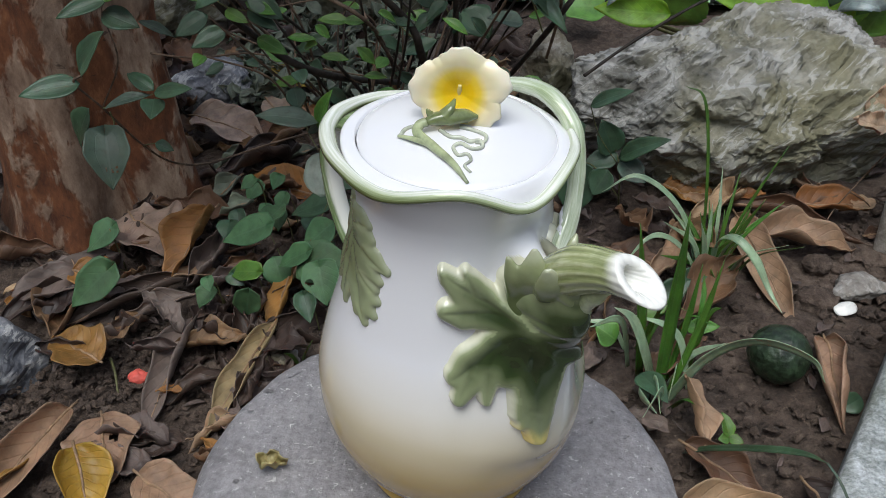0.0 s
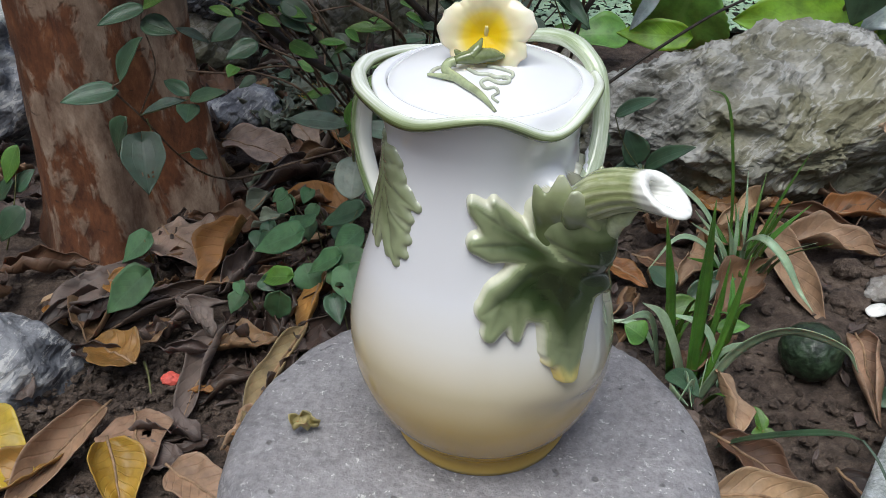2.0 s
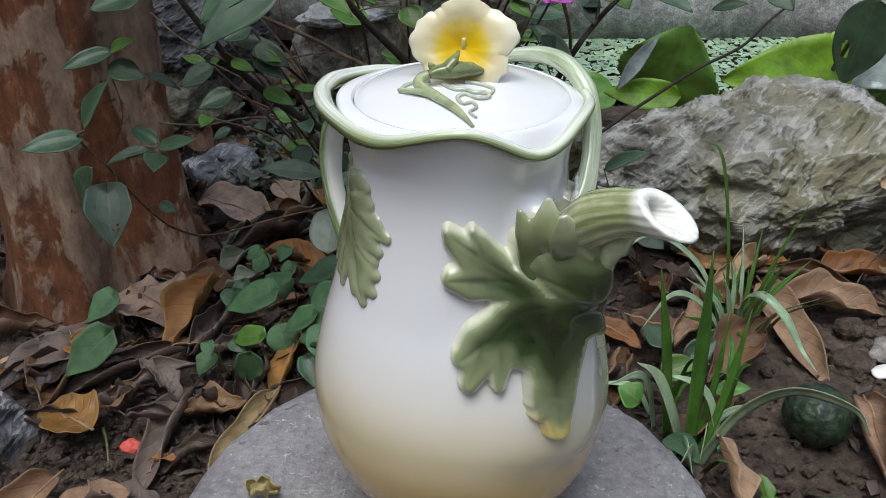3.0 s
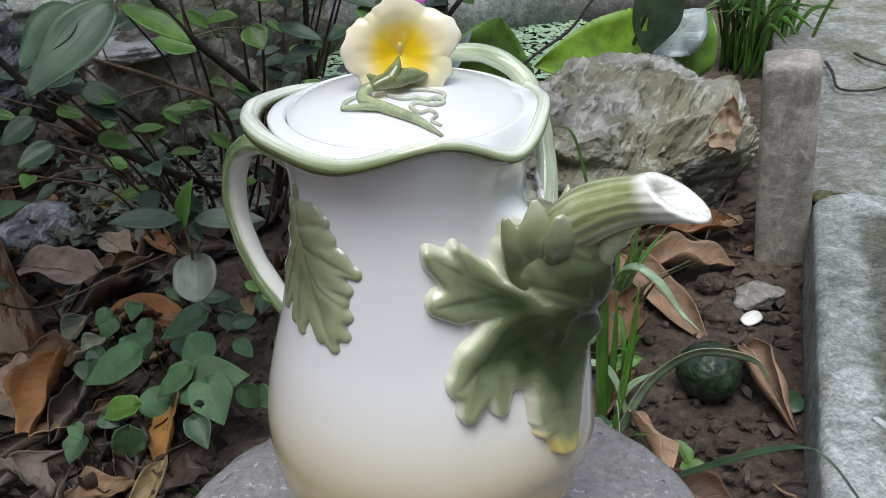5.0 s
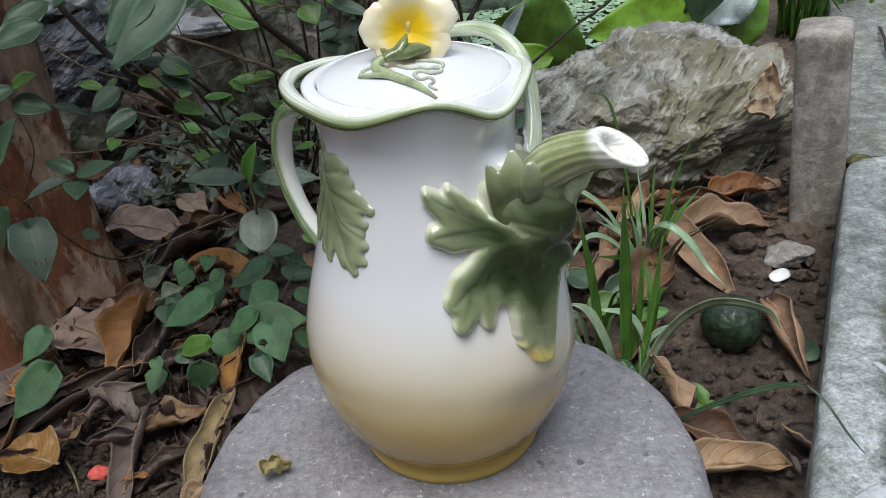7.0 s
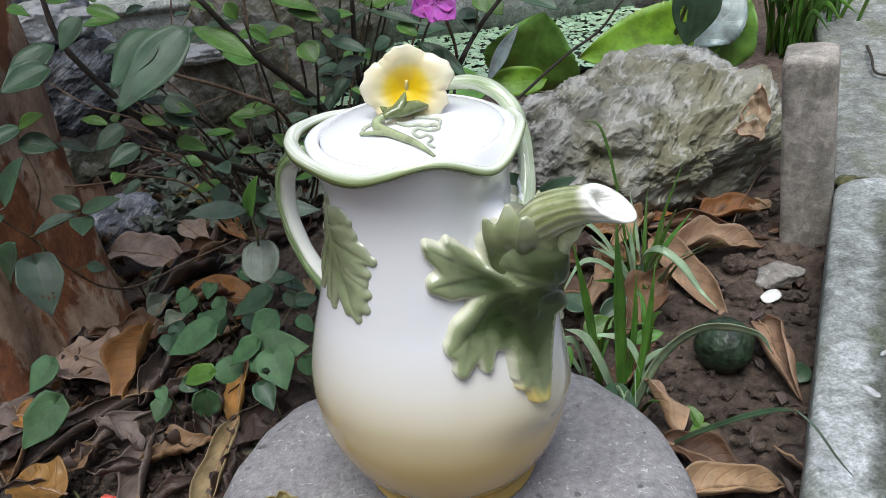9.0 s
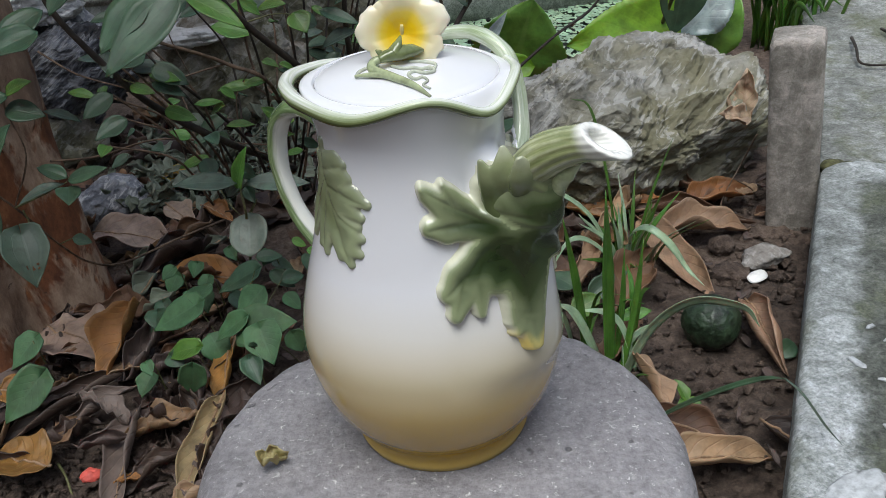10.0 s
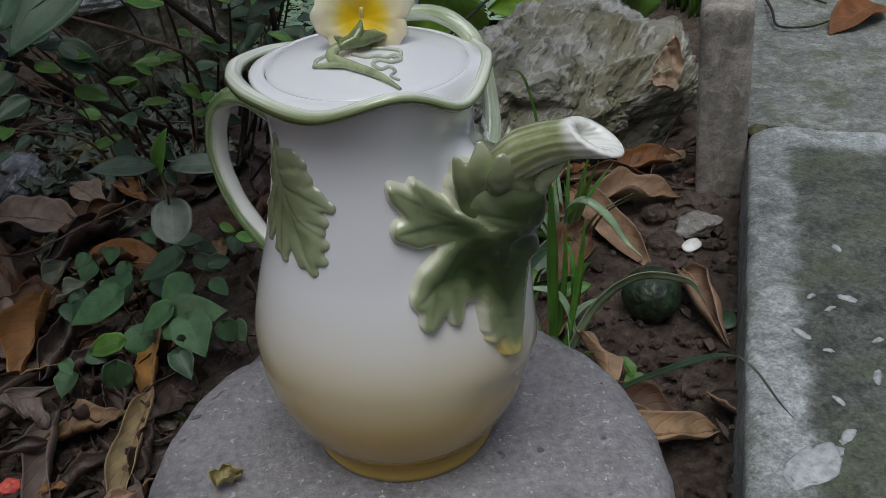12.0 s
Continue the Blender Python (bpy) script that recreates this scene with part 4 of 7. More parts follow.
rock("clod", "rough clod of moss-stained earth beside the shell", (0.300, 0.322, -0.158), (0.017, 0.013, 0.010), 33, SOIL, 4, 0, "clod", rough=0.2, ridge=0.2)
rock("clod", "small earthy clod beside the pale stone", (0.312, 0.366, -0.153), (0.012, 0.010, 0.009), 34, SOIL, 4, 0, "stone", rough=0.2, ridge=0.2)
rock("pebble", "brown pebble beside the path", (0.338, 0.285, -0.158), (0.008, 0.007, 0.006), 35, SOIL, 3, 0, "stone", rough=0.2, ridge=0.2)
rock("brown_stone", "rounded brown stone by the pedestal", (-0.150, 0.215, -0.170), (0.020, 0.017, 0.012), 36, BROWNROCK, 4, 0, "stone", rough=0.2, ridge=0.2)


def build_crumbs():
    rng = np.random.RandomState(3)
    bm = bmesh.new()
    base = bmesh.new()
    bmesh.ops.create_icosphere(base, subdivisions=1, radius=1)
    vv, ff = [v.co.copy() for v in base.verts], [[v.index for v in f.verts] for f in base.faces]
    base.free()
    for _ in range(5200):
        if rng.rand() < 0.6:
            x, y = rng.uniform(0.12, 0.44), rng.uniform(0.02, 0.50)
        else:
            x, y = rng.uniform(-0.45, 0.12), rng.uniform(0.02, 0.65)
        s = 0.0008 + 0.0058 * rng.rand() ** 5
        w = rng.rand(len(vv)) * 0.9 + 0.5
        made = [bm.verts.new((x + v.x * s * k, y + v.y * s * k, ground_z(x, y) + 0.001 + v.z * s * 0.7 * k)) for v, k in zip(vv, w)]
        for f in ff:
            bm.faces.new([made[i] for i in f])
    for _ in range(3600):
        x, y = rng.uniform(-0.36, -0.12), rng.uniform(0.04, 0.26)
        s = 0.0008 + 0.0036 * rng.rand() ** 3
        w = rng.rand(len(vv)) * 0.9 + 0.5
        made = [bm.verts.new((x + v.x * s * k, y + v.y * s * k, ground_z(x, y) + 0.001 + v.z * s * 0.7 * k)) for v, k in zip(vv, w)]
        for f in ff:
            bm.faces.new([made[i] for i in f])
    tagged(part("soil_crumbs", bm, SOIL, smooth=False), "loose crumbs of dark soil and grit", "soil crumbs", kind="stuff")


build_crumbs()


# ---- the pedestal stone ----
def build_pedestal():
    seg, off = 128, Vector((3.1, 1.2, 0.4))
    rings = [(0.0, 0.0), (0.25, 0.0), (0.5, 0.0), (0.7, 0.0), (0.84, -0.001), (0.92, -0.003), (0.965, -0.007), (0.99, -0.013), (1.01, -0.024), (1.03, -0.045), (1.05, -0.08), (1.06, -0.12), (1.05, -0.19)]
    bm = bmesh.new()
    P = []
    for q, z in rings:
        row = []
        for k in range(seg):
            a = 2 * math.pi * k / seg
            r = 0.1176 * q * (1 + 0.018 * fbm((math.cos(a) * 1.3, math.sin(a) * 1.3, 0.7), 3) * q)
            x, y = r * math.cos(a) - 0.0015 * q, r * math.sin(a) - 0.0235 * min(1, q * 1.0)
            flat = 0.0 if q < 0.5 else 1.0
            n = fbm(Vector((x, y, z)) * 45 + off, 4)
            row.append((x, y, z + (0.0010 * n - 0.0006) * flat + (0.0025 * n if q > 0.9 else 0)))
        P.append(row)
    mesh_from_grid(bm, np.array(P), close_v=True, cap=True, flip=False)
    bmesh.ops.recalc_face_normals(bm, faces=bm.faces)
    ob = part("pedestal_stone", bm, PEDESTAL)
    tagged(ob, "round flat-topped grey stone pedestal standing in the soil", "pedestal")


build_pedestal()


# ---- the teapot ----
PROFILE = [(0, 0.0015), (0.034, 0.0015), (0.0378, 0), (0.0412, 0.0004), (0.0416, 0.0030), (0.0410, 0.0070), (0.0433, 0.012), (0.0505, 0.022), (0.0555, 0.034),
           (0.0582, 0.046), (0.0587, 0.058), (0.0577, 0.068), (0.0551, 0.079), (0.0516, 0.091), (0.0477, 0.103), (0.0446, 0.115), (0.0417, 0.127),
           (0.0393, 0.139), (0.0382, 0.149), (0.0384, 0.157)]
PR = smooth_path([(r, 0, z) for r, z in PROFILE[4:]], 4)


def body_r(z):
    return float(np.interp(z, PR[:, 2], PR[:, 0]))


def lean(z):
    """The pot stands a little out of plumb: how far its axis lies aside at a height."""
    return float(np.interp(z, [0.0, 0.06, 0.11, 0.15, 0.175], [0.0024, 0.0012, 0.0002, -0.0005, -0.0003]))


SPOUT_AT = radians(-47)


def swell(th, z):
    """How far the foot of the spout swells out of the turned body."""
    d = (th - SPOUT_AT + math.pi) % (2 * math.pi) - math.pi
    up = np.interp(z, [0.045, 0.065, 0.085, 0.105, 0.125, 0.14, 0.15, 0.16], [0.0, 0.008, 0.013, 0.019, 0.024, 0.028, 0.028, 0.022])
    wide = np.interp(z, [0.05, 0.1, 0.12, 0.14, 0.16], [0.42, 0.33, 0.25, 0.165, 0.15])
    return up * math.exp(-((d / wide) ** 2)) * float(np.interp(z, [0.148, 0.154, 0.160], [1.0, 0.85, 0.45]))


def on_pot(th, z, lift=0.0):
    r = body_r(z) + swell(th, z) + lift
    return (lean(z) + r * math.cos(th), r * math.sin(th), z)


SEAT = 0.1742
RIM_AT = [0, 60, 110, 128, 158, 186, 205, 220, 230, 240, 250, 260, 270, 280, 290, 300, 310, 320, 332, 345, 360]
RIM_UP = [1.8, 0.0, 0.2, 0.4, 2.2, 3.5, 2.5, 0.5, -0.5, 0.1, 2.1, 4.5, 6.1, 5.4, 2.0, -2.4, -4.1, -2.2, 1.8, 3.2, 1.8]


def rim_z(th):
    """The height of the wavy lip: a low back, a lift at the left and two dips in front."""
    d = math.degrees(th) % 360
    return 0.1700 + 0.001 * sum(w * np.interp((d + o) % 360, RIM_AT, RIM_UP) for o, w in ((-5, 0.25), (0, 0.5), (5, 0.25)))


def moulded_leaf_bm(th0, z0, across, lobes, veins, lift, step=0.0006, rim=0.004, soft=0.0015, proud=(), heart=(0, 0), far=0.036, folds=()):
    """A raised leaf on the pot: tapering lobes (from, radius, to, radius; millimetres round the leaf's middle) melted into one."""
    L = np.array(lobes, float) * 0.001
    a, ra, b, rb = L[:, 0:2], L[:, 2], L[:, 3:5], L[:, 5]
    pad = 0.003
    lo, hi = np.minimum(a - ra[:, None], b - rb[:, None]).min(0) - pad, np.maximum(a + ra[:, None], b + rb[:, None]).max(0) + pad
    xs, ys = np.arange(lo[0], hi[0], step), np.arange(lo[1], hi[1], step)
    X, Y = np.meshgrid(xs, ys, indexing="ij")
    sd = np.full(X.shape, 1.0)
    for k in range(len(L)):
        d = b[k] - a[k]
        t = np.clip(((X - a[k, 0]) * d[0] + (Y - a[k, 1]) * d[1]) / (d @ d + 1e-9), 0, 1)
        one = np.hypot(X - a[k, 0] - t * d[0], Y - a[k, 1] - t * d[1]) - (ra[k] + t * (rb[k] - ra[k]))
        h = np.clip(0.5 + 0.5 * (sd - one) / soft, 0, 1)
        sd = sd * (1 - h) + one * h - soft * h * (1 - h)
    into = np.maximum(0, -sd)
    e = np.clip(into / rim, 0, 1)
    calm = into
    for _ in range(4):
        for ax in (0, 1):
            calm = sum(np.roll(calm, k, ax) for k in range(-3, 4)) / 7
    H = lift * np.sqrt(1 - (1 - e) ** 2) + 0.0005 * np.exp(-(((calm - 0.0035) / 0.0024) ** 2)) - 0.0010 * np.clip((calm - 0.004) / 0.006, 0, 1)
    deep = np.full(X.shape, 1.0)
    crease = np.full(X.shape, 1.0)
    for k, line in enumerate((*folds, *veins)):
        p = np.array(line, float) * 0.001
        for q, r in zip(p[:-1], p[1:]):
            d = r - q
            t = np.clip(((X - q[0]) * d[0] + (Y - q[1]) * d[1]) / (d @ d), 0, 1)
            off = np.hypot(X - q[0] - t * d[0], Y - q[1] - t * d[1]) + 0.0008 * t
            if k < len(folds):
                deep = np.minimum(deep, off)
            else:
                crease = np.minimum(crease, off)
    H = H - e * 0.0016 * np.exp(-((deep / 0.0016) ** 2))
    H = H - e * 0.0006 * np.exp(-((crease / 0.0013) ** 2))
    for x, y, r, up in proud:
        H = H + e * up * 0.001 * np.exp(-((np.hypot(X - x * 0.001, Y - y * 0.001) / (r * 0.001)) ** 2))
    H = np.where(sd > 0, -np.where(Y > 0.024, 3.2, 1.2) * sd, H)
    # tone darkens the heart as if shaded and brightens the rim like a highlight
    tone = np.clip(0.5 * (1 - into / 0.010) + 0.55 * np.hypot(X - heart[0] * 0.001, Y - heart[1] * 0.001) / far, 0, 0.86)
    tone = np.maximum(tone, np.where(into < 0.0024, 1 - 0.2 * (into / 0.0024) ** 1.5, 0))
    bm = bmesh.new()
    lay = bm.loops.layers.uv.new("leaf")
    keep = sd < 0.0016
    verts = {}

    def vert(i, j):
        if (i, j) not in verts:
            z = min(0.160, z0 + Y[i, j])
            verts[i, j] = bm.verts.new(on_pot(th0 + X[i, j] / across, z, H[i, j]))
        return verts[i, j]

    for i in range(len(xs) - 1):
        for j in range(len(ys) - 1):
            ids = ((i, j), (i + 1, j), (i + 1, j + 1), (i, j + 1))
            if all(keep[p] for p in ids):
                f = bm.faces.new([vert(*p) for p in ids])
                for loop, p in zip(f.loops, ids):
                    loop[lay].uv = (float(tone[p]), -Y[p] / 0.06)
    return bm


def build_teapot():
    pot = thing("teapot", "white porcelain teapot, yellow foot, moulded green leaves, on stone pedestal", "teapot")
    # the turned body, with its flaring wavy lip
    bm = bmesh.new()
    seg = 216
    P = []
    for r, z in PROFILE[:4]:
        P.append([(lean(z) + r * math.cos(2 * math.pi * k / seg), r * math.sin(2 * math.pi * k / seg), z) for k in range(seg)])
    for r, _, z in PR:
        row = []
        for k in range(seg):
            a = 2 * math.pi * k / seg
            out = r + (swell(a, z) - 0.0004) * float(np.interp(z, [0.04, 0.06, 0.134, 0.152], [0, 1, 1, 0.0])) if swell(a, z) > 0.0005 else r
            row.append((lean(z) + out * math.cos(a), out * math.sin(a), z))
        P.append(row)
    # the lip follows the wave outside; its white shelf rises level to the seat of the lid
    for r, up, level in ((0.0396, 0.30, 0), (0.0411, 0.65, 0), (0.0424, 0.92, 0), (0.0425, 1.02, 0), (0.0418, 1.07, 0.08), (0.0405, 1.08, 0.45), (0.0390, 1.05, 0.85), (0.0378, 1.0, 0.985), (0.0371, 1.0, 0.96), (0.0369, 1.0, 0.0), (0.0340, 0.7, 0.0)):
        row = []
        for k in range(seg):
            a = 2 * math.pi * k / seg
            z = 0.157 + up * (rim_z(a) - 0.157)
            z = z + level * (SEAT - z) if r > 0.037 else SEAT - (0.006 if r > 0.035 else 0.008)
            row.append((lean(z) + r * math.cos(a), r * math.sin(a), z))
        P.append(row)
    mesh_from_grid(bm, np.array(P), close_v=True, cap=True)
    bmesh.ops.recalc_face_normals(bm, faces=bm.faces)
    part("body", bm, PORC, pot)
    # green vine laid round the lip, swinging out where it meets the handle
    pts = []
    for k in range(180):
        d = 112 + 262 * k / 179
        a = radians(d)
        out = float(np.interp(d, [112, 128, 148, 166, 182, 200, 214, 230, 374], [0.0405, 0.0430, 0.0462, 0.0480, 0.0480, 0.0466, 0.0448, 0.0434, 0.0430]))
        up = float(np.interp(d, [112, 128, 148, 166, 182, 200, 216, 374], [0.0, 0.0, 0.1, 0.4, 0.3, 0.0, 0.0, 0.0]))
        pts.append((out * math.cos(a), out * math.sin(a), rim_z(a) + 0.0004 + 0.001 * up))
    part("rim_vine", tube_bm(np.array(pts), [0.0010, 0.0024, 0.0030, 0.0031, 0.0027, 0.0023, 0.0021, 0.0020, 0.0021, 0.0023, 0.0018], 18, wobble=0.06), VINE, pot, "pale green moulded vine round the rim")
    # loop of vine from the back of the rim to the spout
    loop = smooth_path([(0.006, 0.0430, 0.1715), (0.020, 0.0360, 0.1775), (0.033, 0.0260, 0.1790), (0.0425, 0.0140, 0.1730), (0.0455, 0.0040, 0.1600), (0.0440, -0.0080, 0.1470), (0.0400, -0.0200, 0.1370), (0.0390, -0.0290, 0.1290)], 10)
    part("vine_loop", tube_bm(loop, [0.0022, 0.0036, 0.0042, 0.0040, 0.0036, 0.0036, 0.0040, 0.0040], 18, 0.75, wobble=0.05), VINE2, pot, "pale green vine looping from rim to spout")
    # beaded run of glaze between the loop and the body
    bead = smooth_path([(0.0425, -0.0050, 0.1500), (0.0412, -0.0110, 0.1455), (0.0400, -0.0165, 0.1410), (0.0385, -0.0215, 0.1370)], 12)
    part("glaze_ridge", tube_bm(bead, [0.0010, 0.0019, 0.0015, 0.0021, 0.0014, 0.0020, 0.0012], 12, wobble=0.16, seed=2), PORC, pot, "white beaded ridge of glaze beside the vine loop")
    # the handle
    ux, uy = -0.68, 0.733
    hp = smooth_path([(ux * r, uy * r, z) for r, z in ((0.034, 0.128), (0.050, 0.142), (0.068, 0.147), (0.084, 0.138), (0.0905, 0.118), (0.086, 0.097), (0.073, 0.080), (0.050, 0.064))], 10)
    part("handle", tube_bm(hp, [0.0056, 0.0058, 0.0058, 0.0056, 0.0052, 0.0050, 0.0050, 0.0058], 18, 0.8, wobble=0.05), HANDLE, pot, "ear-shaped handle, green outside and white inside")
    bud = smooth_path([(ux * 0.050, uy * 0.050, 0.070), (ux * 0.060, uy * 0.060, 0.062), (ux * 0.066, uy * 0.066, 0.056)], 6)
    part("bud", tube_bm(bud, [0.0045, 0.0040, 0.0012], 10), STEMG, pot, "small moulded bud below the handle")
    # the lid
    lid_profile = [(1e-4, 0.170), (0.0352, 0.170), (0.0366, 0.1712), (0.0368, 0.1734), (0.0362, 0.1742), (0.0330, 0.1752), (0.027, 0.1765), (0.018, 0.1780), (0.009, 0.1790), (1e-4, 0.1793)]
    lid = part("lid", lathe_bm(lid_profile, 120), PORC, pot)
    part("seam", lathe_bm([(0.0367, 0.1712), (0.0371, 0.1712), (0.0371, 0.1724), (0.0367, 0.1724)], 120), SEAM, lid, "dark seam round the lid")

    # stem, tendrils and flower on the lid
    def lz(x, y):
        r = math.hypot(x, y)
        return float(np.interp(r, [0, 0.009, 0.018, 0.027, 0.033, 0.0366], [0.1793, 0.1790, 0.1780, 0.1765, 0.1752, 0.1738]))

    stem = smooth_path([(x, y, lz(x, y) + h) for x, y, h in ((0.0055, -0.0335, 0.0004), (0.000, -0.0260, 0.0012), (-0.0072, -0.0180, 0.0014), (-0.0134, -0.0112, 0.0022), (-0.0132, -0.0080, 0.0034), (-0.0108, -0.0068, 0.0040))], 8)
    part("stem", tube_bm(stem, [0.0006, 0.0013, 0.0017, 0.0019, 0.0018, 0.0017], 12), STEMG, lid, "pale green moulded stem")
    twig = smooth_path([(x, y, lz(x, y) + h) for x, y, h in ((-0.0075, -0.0170, 0.0014), (-0.0140, -0.0140, 0.0016), (-0.0205, -0.0105, 0.0012))], 8)
    part("stem", tube_bm(twig, [0.0014, 0.0011, 0.0005], 10), STEMG, lid, "pale green moulded stem")
    for pts in (((-0.0200, -0.0100), (-0.0185, -0.0055), (-0.0140, -0.0030), (-0.0105, -0.0035)),
                ((-0.0060, -0.0065), (-0.0020, -0.0105), (0.0020, -0.0108), (0.0050, -0.0125), (0.0085, -0.0115), (0.0095, -0.0150), (0.0060, -0.0165), (0.0020, -0.0140), (-0.0005, -0.0165), (0.0015, -0.0205), (0.0045, -0.0195), (0.0060, -0.0225), (0.0040, -0.0255), (0.0062, -0.0285)),
                ((0.0010, -0.0040), (0.0060, -0.0055), (0.0105, -0.0080), (0.0100, -0.0120), (0.0070, -0.0130))):
        line = smooth_path([(x, y, lz(x, y) + 0.0004) for x, y in pts], 7)
        part("tendril", tube_bm(line, [0.0008, 0.0008, 0.0007, 0.0005], 8), TENDRIL, lid, "thin curling grey-green tendril")
    calyx = smooth_path([(-0.0108, -0.0070, 0.1826), (-0.0070, -0.0056, 0.1834), (-0.0020, -0.0040, 0.1836), (0.0035, -0.0025, 0.1834), (0.0072, -0.0015, 0.1828)], 6)
    cup = part("calyx", tube_bm(calyx, [0.0017, 0.0029, 0.0034, 0.0028, 0.0008], 16, 0.85, wobble=0.04), CALYX, lid, "dark green calyx under the flower")
    for pts, radii in ((((-0.0050, -0.0052, 0.1842), (-0.0028, -0.0040, 0.1868), (-0.0012, -0.0012, 0.1892)), (0.0030, 0.0023, 0.0006)), (((-0.0080, -0.0058, 0.1832), (-0.0098, -0.0040, 0.1844), (-0.0110, -0.0022, 0.1850)), (0.0020, 0.0015, 0.0006))):
        part("sepal", tube_bm(smooth_path(pts, 6), radii, 12, 0.7), CALYX, cup)
    # the flower: a ruffled shallow cup that stands on the lid
    nq, nk = 18, 150
    face = Matrix.Translation((-0.0002, 0.0016, 0.1892)) @ Matrix.Rotation(radians(-3), 4, "Z") @ Matrix.Rotation(radians(76), 4, "X")
    turn_at = [-90, -65, -42, -22, -6, 14, 34, 58, 80, 100, 122, 145, 172, 188, 203, 220, 245, 270]
    reach = [11.5, 13.6, 16.2, 17.4, 14.6, 20.6, 18.6, 15.4, 17.6, 17.6, 14.8, 17.0, 18.4, 17.6, 14.2, 15.6, 13.0, 11.5]
    P, uvs = [], []
    for i in range(nq):
        q = i / (nq - 1)
        row, ur = [], []
        for k in range(nk):
            a = 2 * math.pi * k / nk - math.pi / 2
            deg = math.degrees(a)
            R = (1 + 0.010 * math.sin(13 * a + 0.4 + math.sin(2 * a)) + 0.012 * math.sin(23 * a + 1 + 2 * math.sin(3 * a))) * 0.001 * (0.5 * np.interp(deg, turn_at, reach) + 0.25 * np.interp(deg - 5, turn_at, reach) + 0.25 * np.interp(deg + 5, turn_at, reach))
            R = 0.0165 + (R - 0.0165) * q * q * (3 - 2 * q)
            fold = 0.5 * math.cos(5 * (a - radians(92))) + 0.5 * math.cos(3 * a + 0.7)
            rho = R * (0.004 + 0.996 * q) * (1 - 0.03 * q**4)
            depth = -0.0046 * (1 - q) ** 1.3 + 0.0018 * fold * (0.65 + 0.35 * math.sin(a)) * q**2 + 0.00025 * math.sin(17 * a + 1.3 + 2 * math.sin(3 * a)) * q**8 - 0.0018 * max(0, q - 0.78) * 4
            p = face @ Vector((rho * math.cos(a), rho * math.sin(a), depth))
            row.append(p)
            ur.append((q * R / 0.019, k / nk))
        P.append(row)
        uvs.append(ur)
    P = np.array(P)
    P = np.concatenate([P, P[:, :1]], 1)
    uvs = [u + [(u[0][0], 1.0)] for u in uvs]
    part("petals", sheet_bm(P, 0.0026, uvs), PETAL, lid, "cream ruffled flower with a yellow throat")
    p0, p1 = face @ Vector((0, -0.0008, -0.0040)), face @ Vector((0.0002, 0.0034, -0.0018))
    part("pistil", tube_bm(smooth_path([p0, p0.lerp(p1, 0.5), p1], 4), [0.0008, 0.0009, 0.0006], 10), YOLK, lid, "yellow pistil")
    # the spout: swollen foot hidden under the leaf, then a ribbed neck with a slanting white mouth
    c, s = math.cos(SPOUT_AT), math.sin(SPOUT_AT)
    neck = smooth_path([(c * r, s * r, z) for r, z in ((0.044, 0.1270), (0.056, 0.1430), (0.066, 0.1530), (0.078, 0.1600), (0.0905, 0.1640))], 9)
    tan, side, nor = frames(neck)
    rad = np.interp(np.linspace(0, 1, len(neck)), [0, 0.25, 0.5, 0.8, 0.93, 1], [0.0050, 0.0082, 0.0088, 0.0068, 0.0070, 0.0072])
    ns = 66
    a = np.linspace(0, 2 * np.pi, ns, endpoint=False)
    rows, ur = [], []
    cut = np.linspace(0, 1, len(neck)) ** 6
    for i in range(len(neck)):
        rr = rad[i] * (1 + 0.022 * np.cos(15 * a) * (0.2 < i / len(neck) < 0.82))
        slant = cut[i] * 0.0078 * (-np.cos(a) * 1.0)
        rows.append(neck[i] + rr[:, None] * (np.cos(a)[:, None] * nor[i] + np.sin(a)[:, None] * side[i]) + slant[:, None] * tan[i])
        ur.append([(i / (len(neck) - 1), k / ns) for k in range(ns)])
    end_t, end_s, end_n, end = tan[-1], side[-1], nor[-1], neck[-1]
    for f, dep in ((0.86, 0.0004), (0.62, -0.0002), (0.50, -0.003), (0.44, -0.010), (0.05, -0.014)):
        slant = 0.0078 * (-np.cos(a)) * min(1, f * 1.1)
        rows.append(end + f * rad[-1] * (np.cos(a)[:, None] * end_n + np.sin(a)[:, None] * end_s) + (slant + dep)[:, None] * end_t)
        ur.append([(1.0, k / ns) for k in range(ns)])
    bm = bmesh.new()
    mesh_from_grid(bm, np.array(rows), close_v=True, cap=True, uvs=ur)
    bmesh.ops.recalc_face_normals(bm, faces=bm.faces)
    part("spout", bm, SPOUT, pot, "ribbed green spout with a white mouth")
    stalk = smooth_path([(c * r, s * r, z) for r, z in ((0.0805, 0.1545), (0.0740, 0.1480), (0.0706, 0.1412), (0.0690, 0.1334), (0.0668, 0.1255), (0.0622, 0.1180), (0.0550, 0.1110), (0.0480, 0.1060))], 8)
    part("leaf_stalk", tube_bm(stalk, [0.0010, 0.0040, 0.0031, 0.0029, 0.0034, 0.0038, 0.0034, 0.0020], 14), STEMG, pot, "pale stalk joining leaf and spout")
    # large lobed leaf wrapped under the spout: two paired lobes, a toothed lower lobe, a pointed tail and three upright tips
    half = [(-12, 12, 6.5, -28, 21, 6.6), (-28, 21, 6.4, -36.2, 26.6, 4.2), (-33, 25, 4.5, -38.2, 29.2, 2.6), (-19, 19, 5.5, -24.5, 24, 5.0), (-24, 23, 5, -27.6, 29.2, 2.8),
            (-14, 12, 7, -28, 13, 6.8), (-29, 12.6, 6.6, -36.2, 13.4, 4.5)]
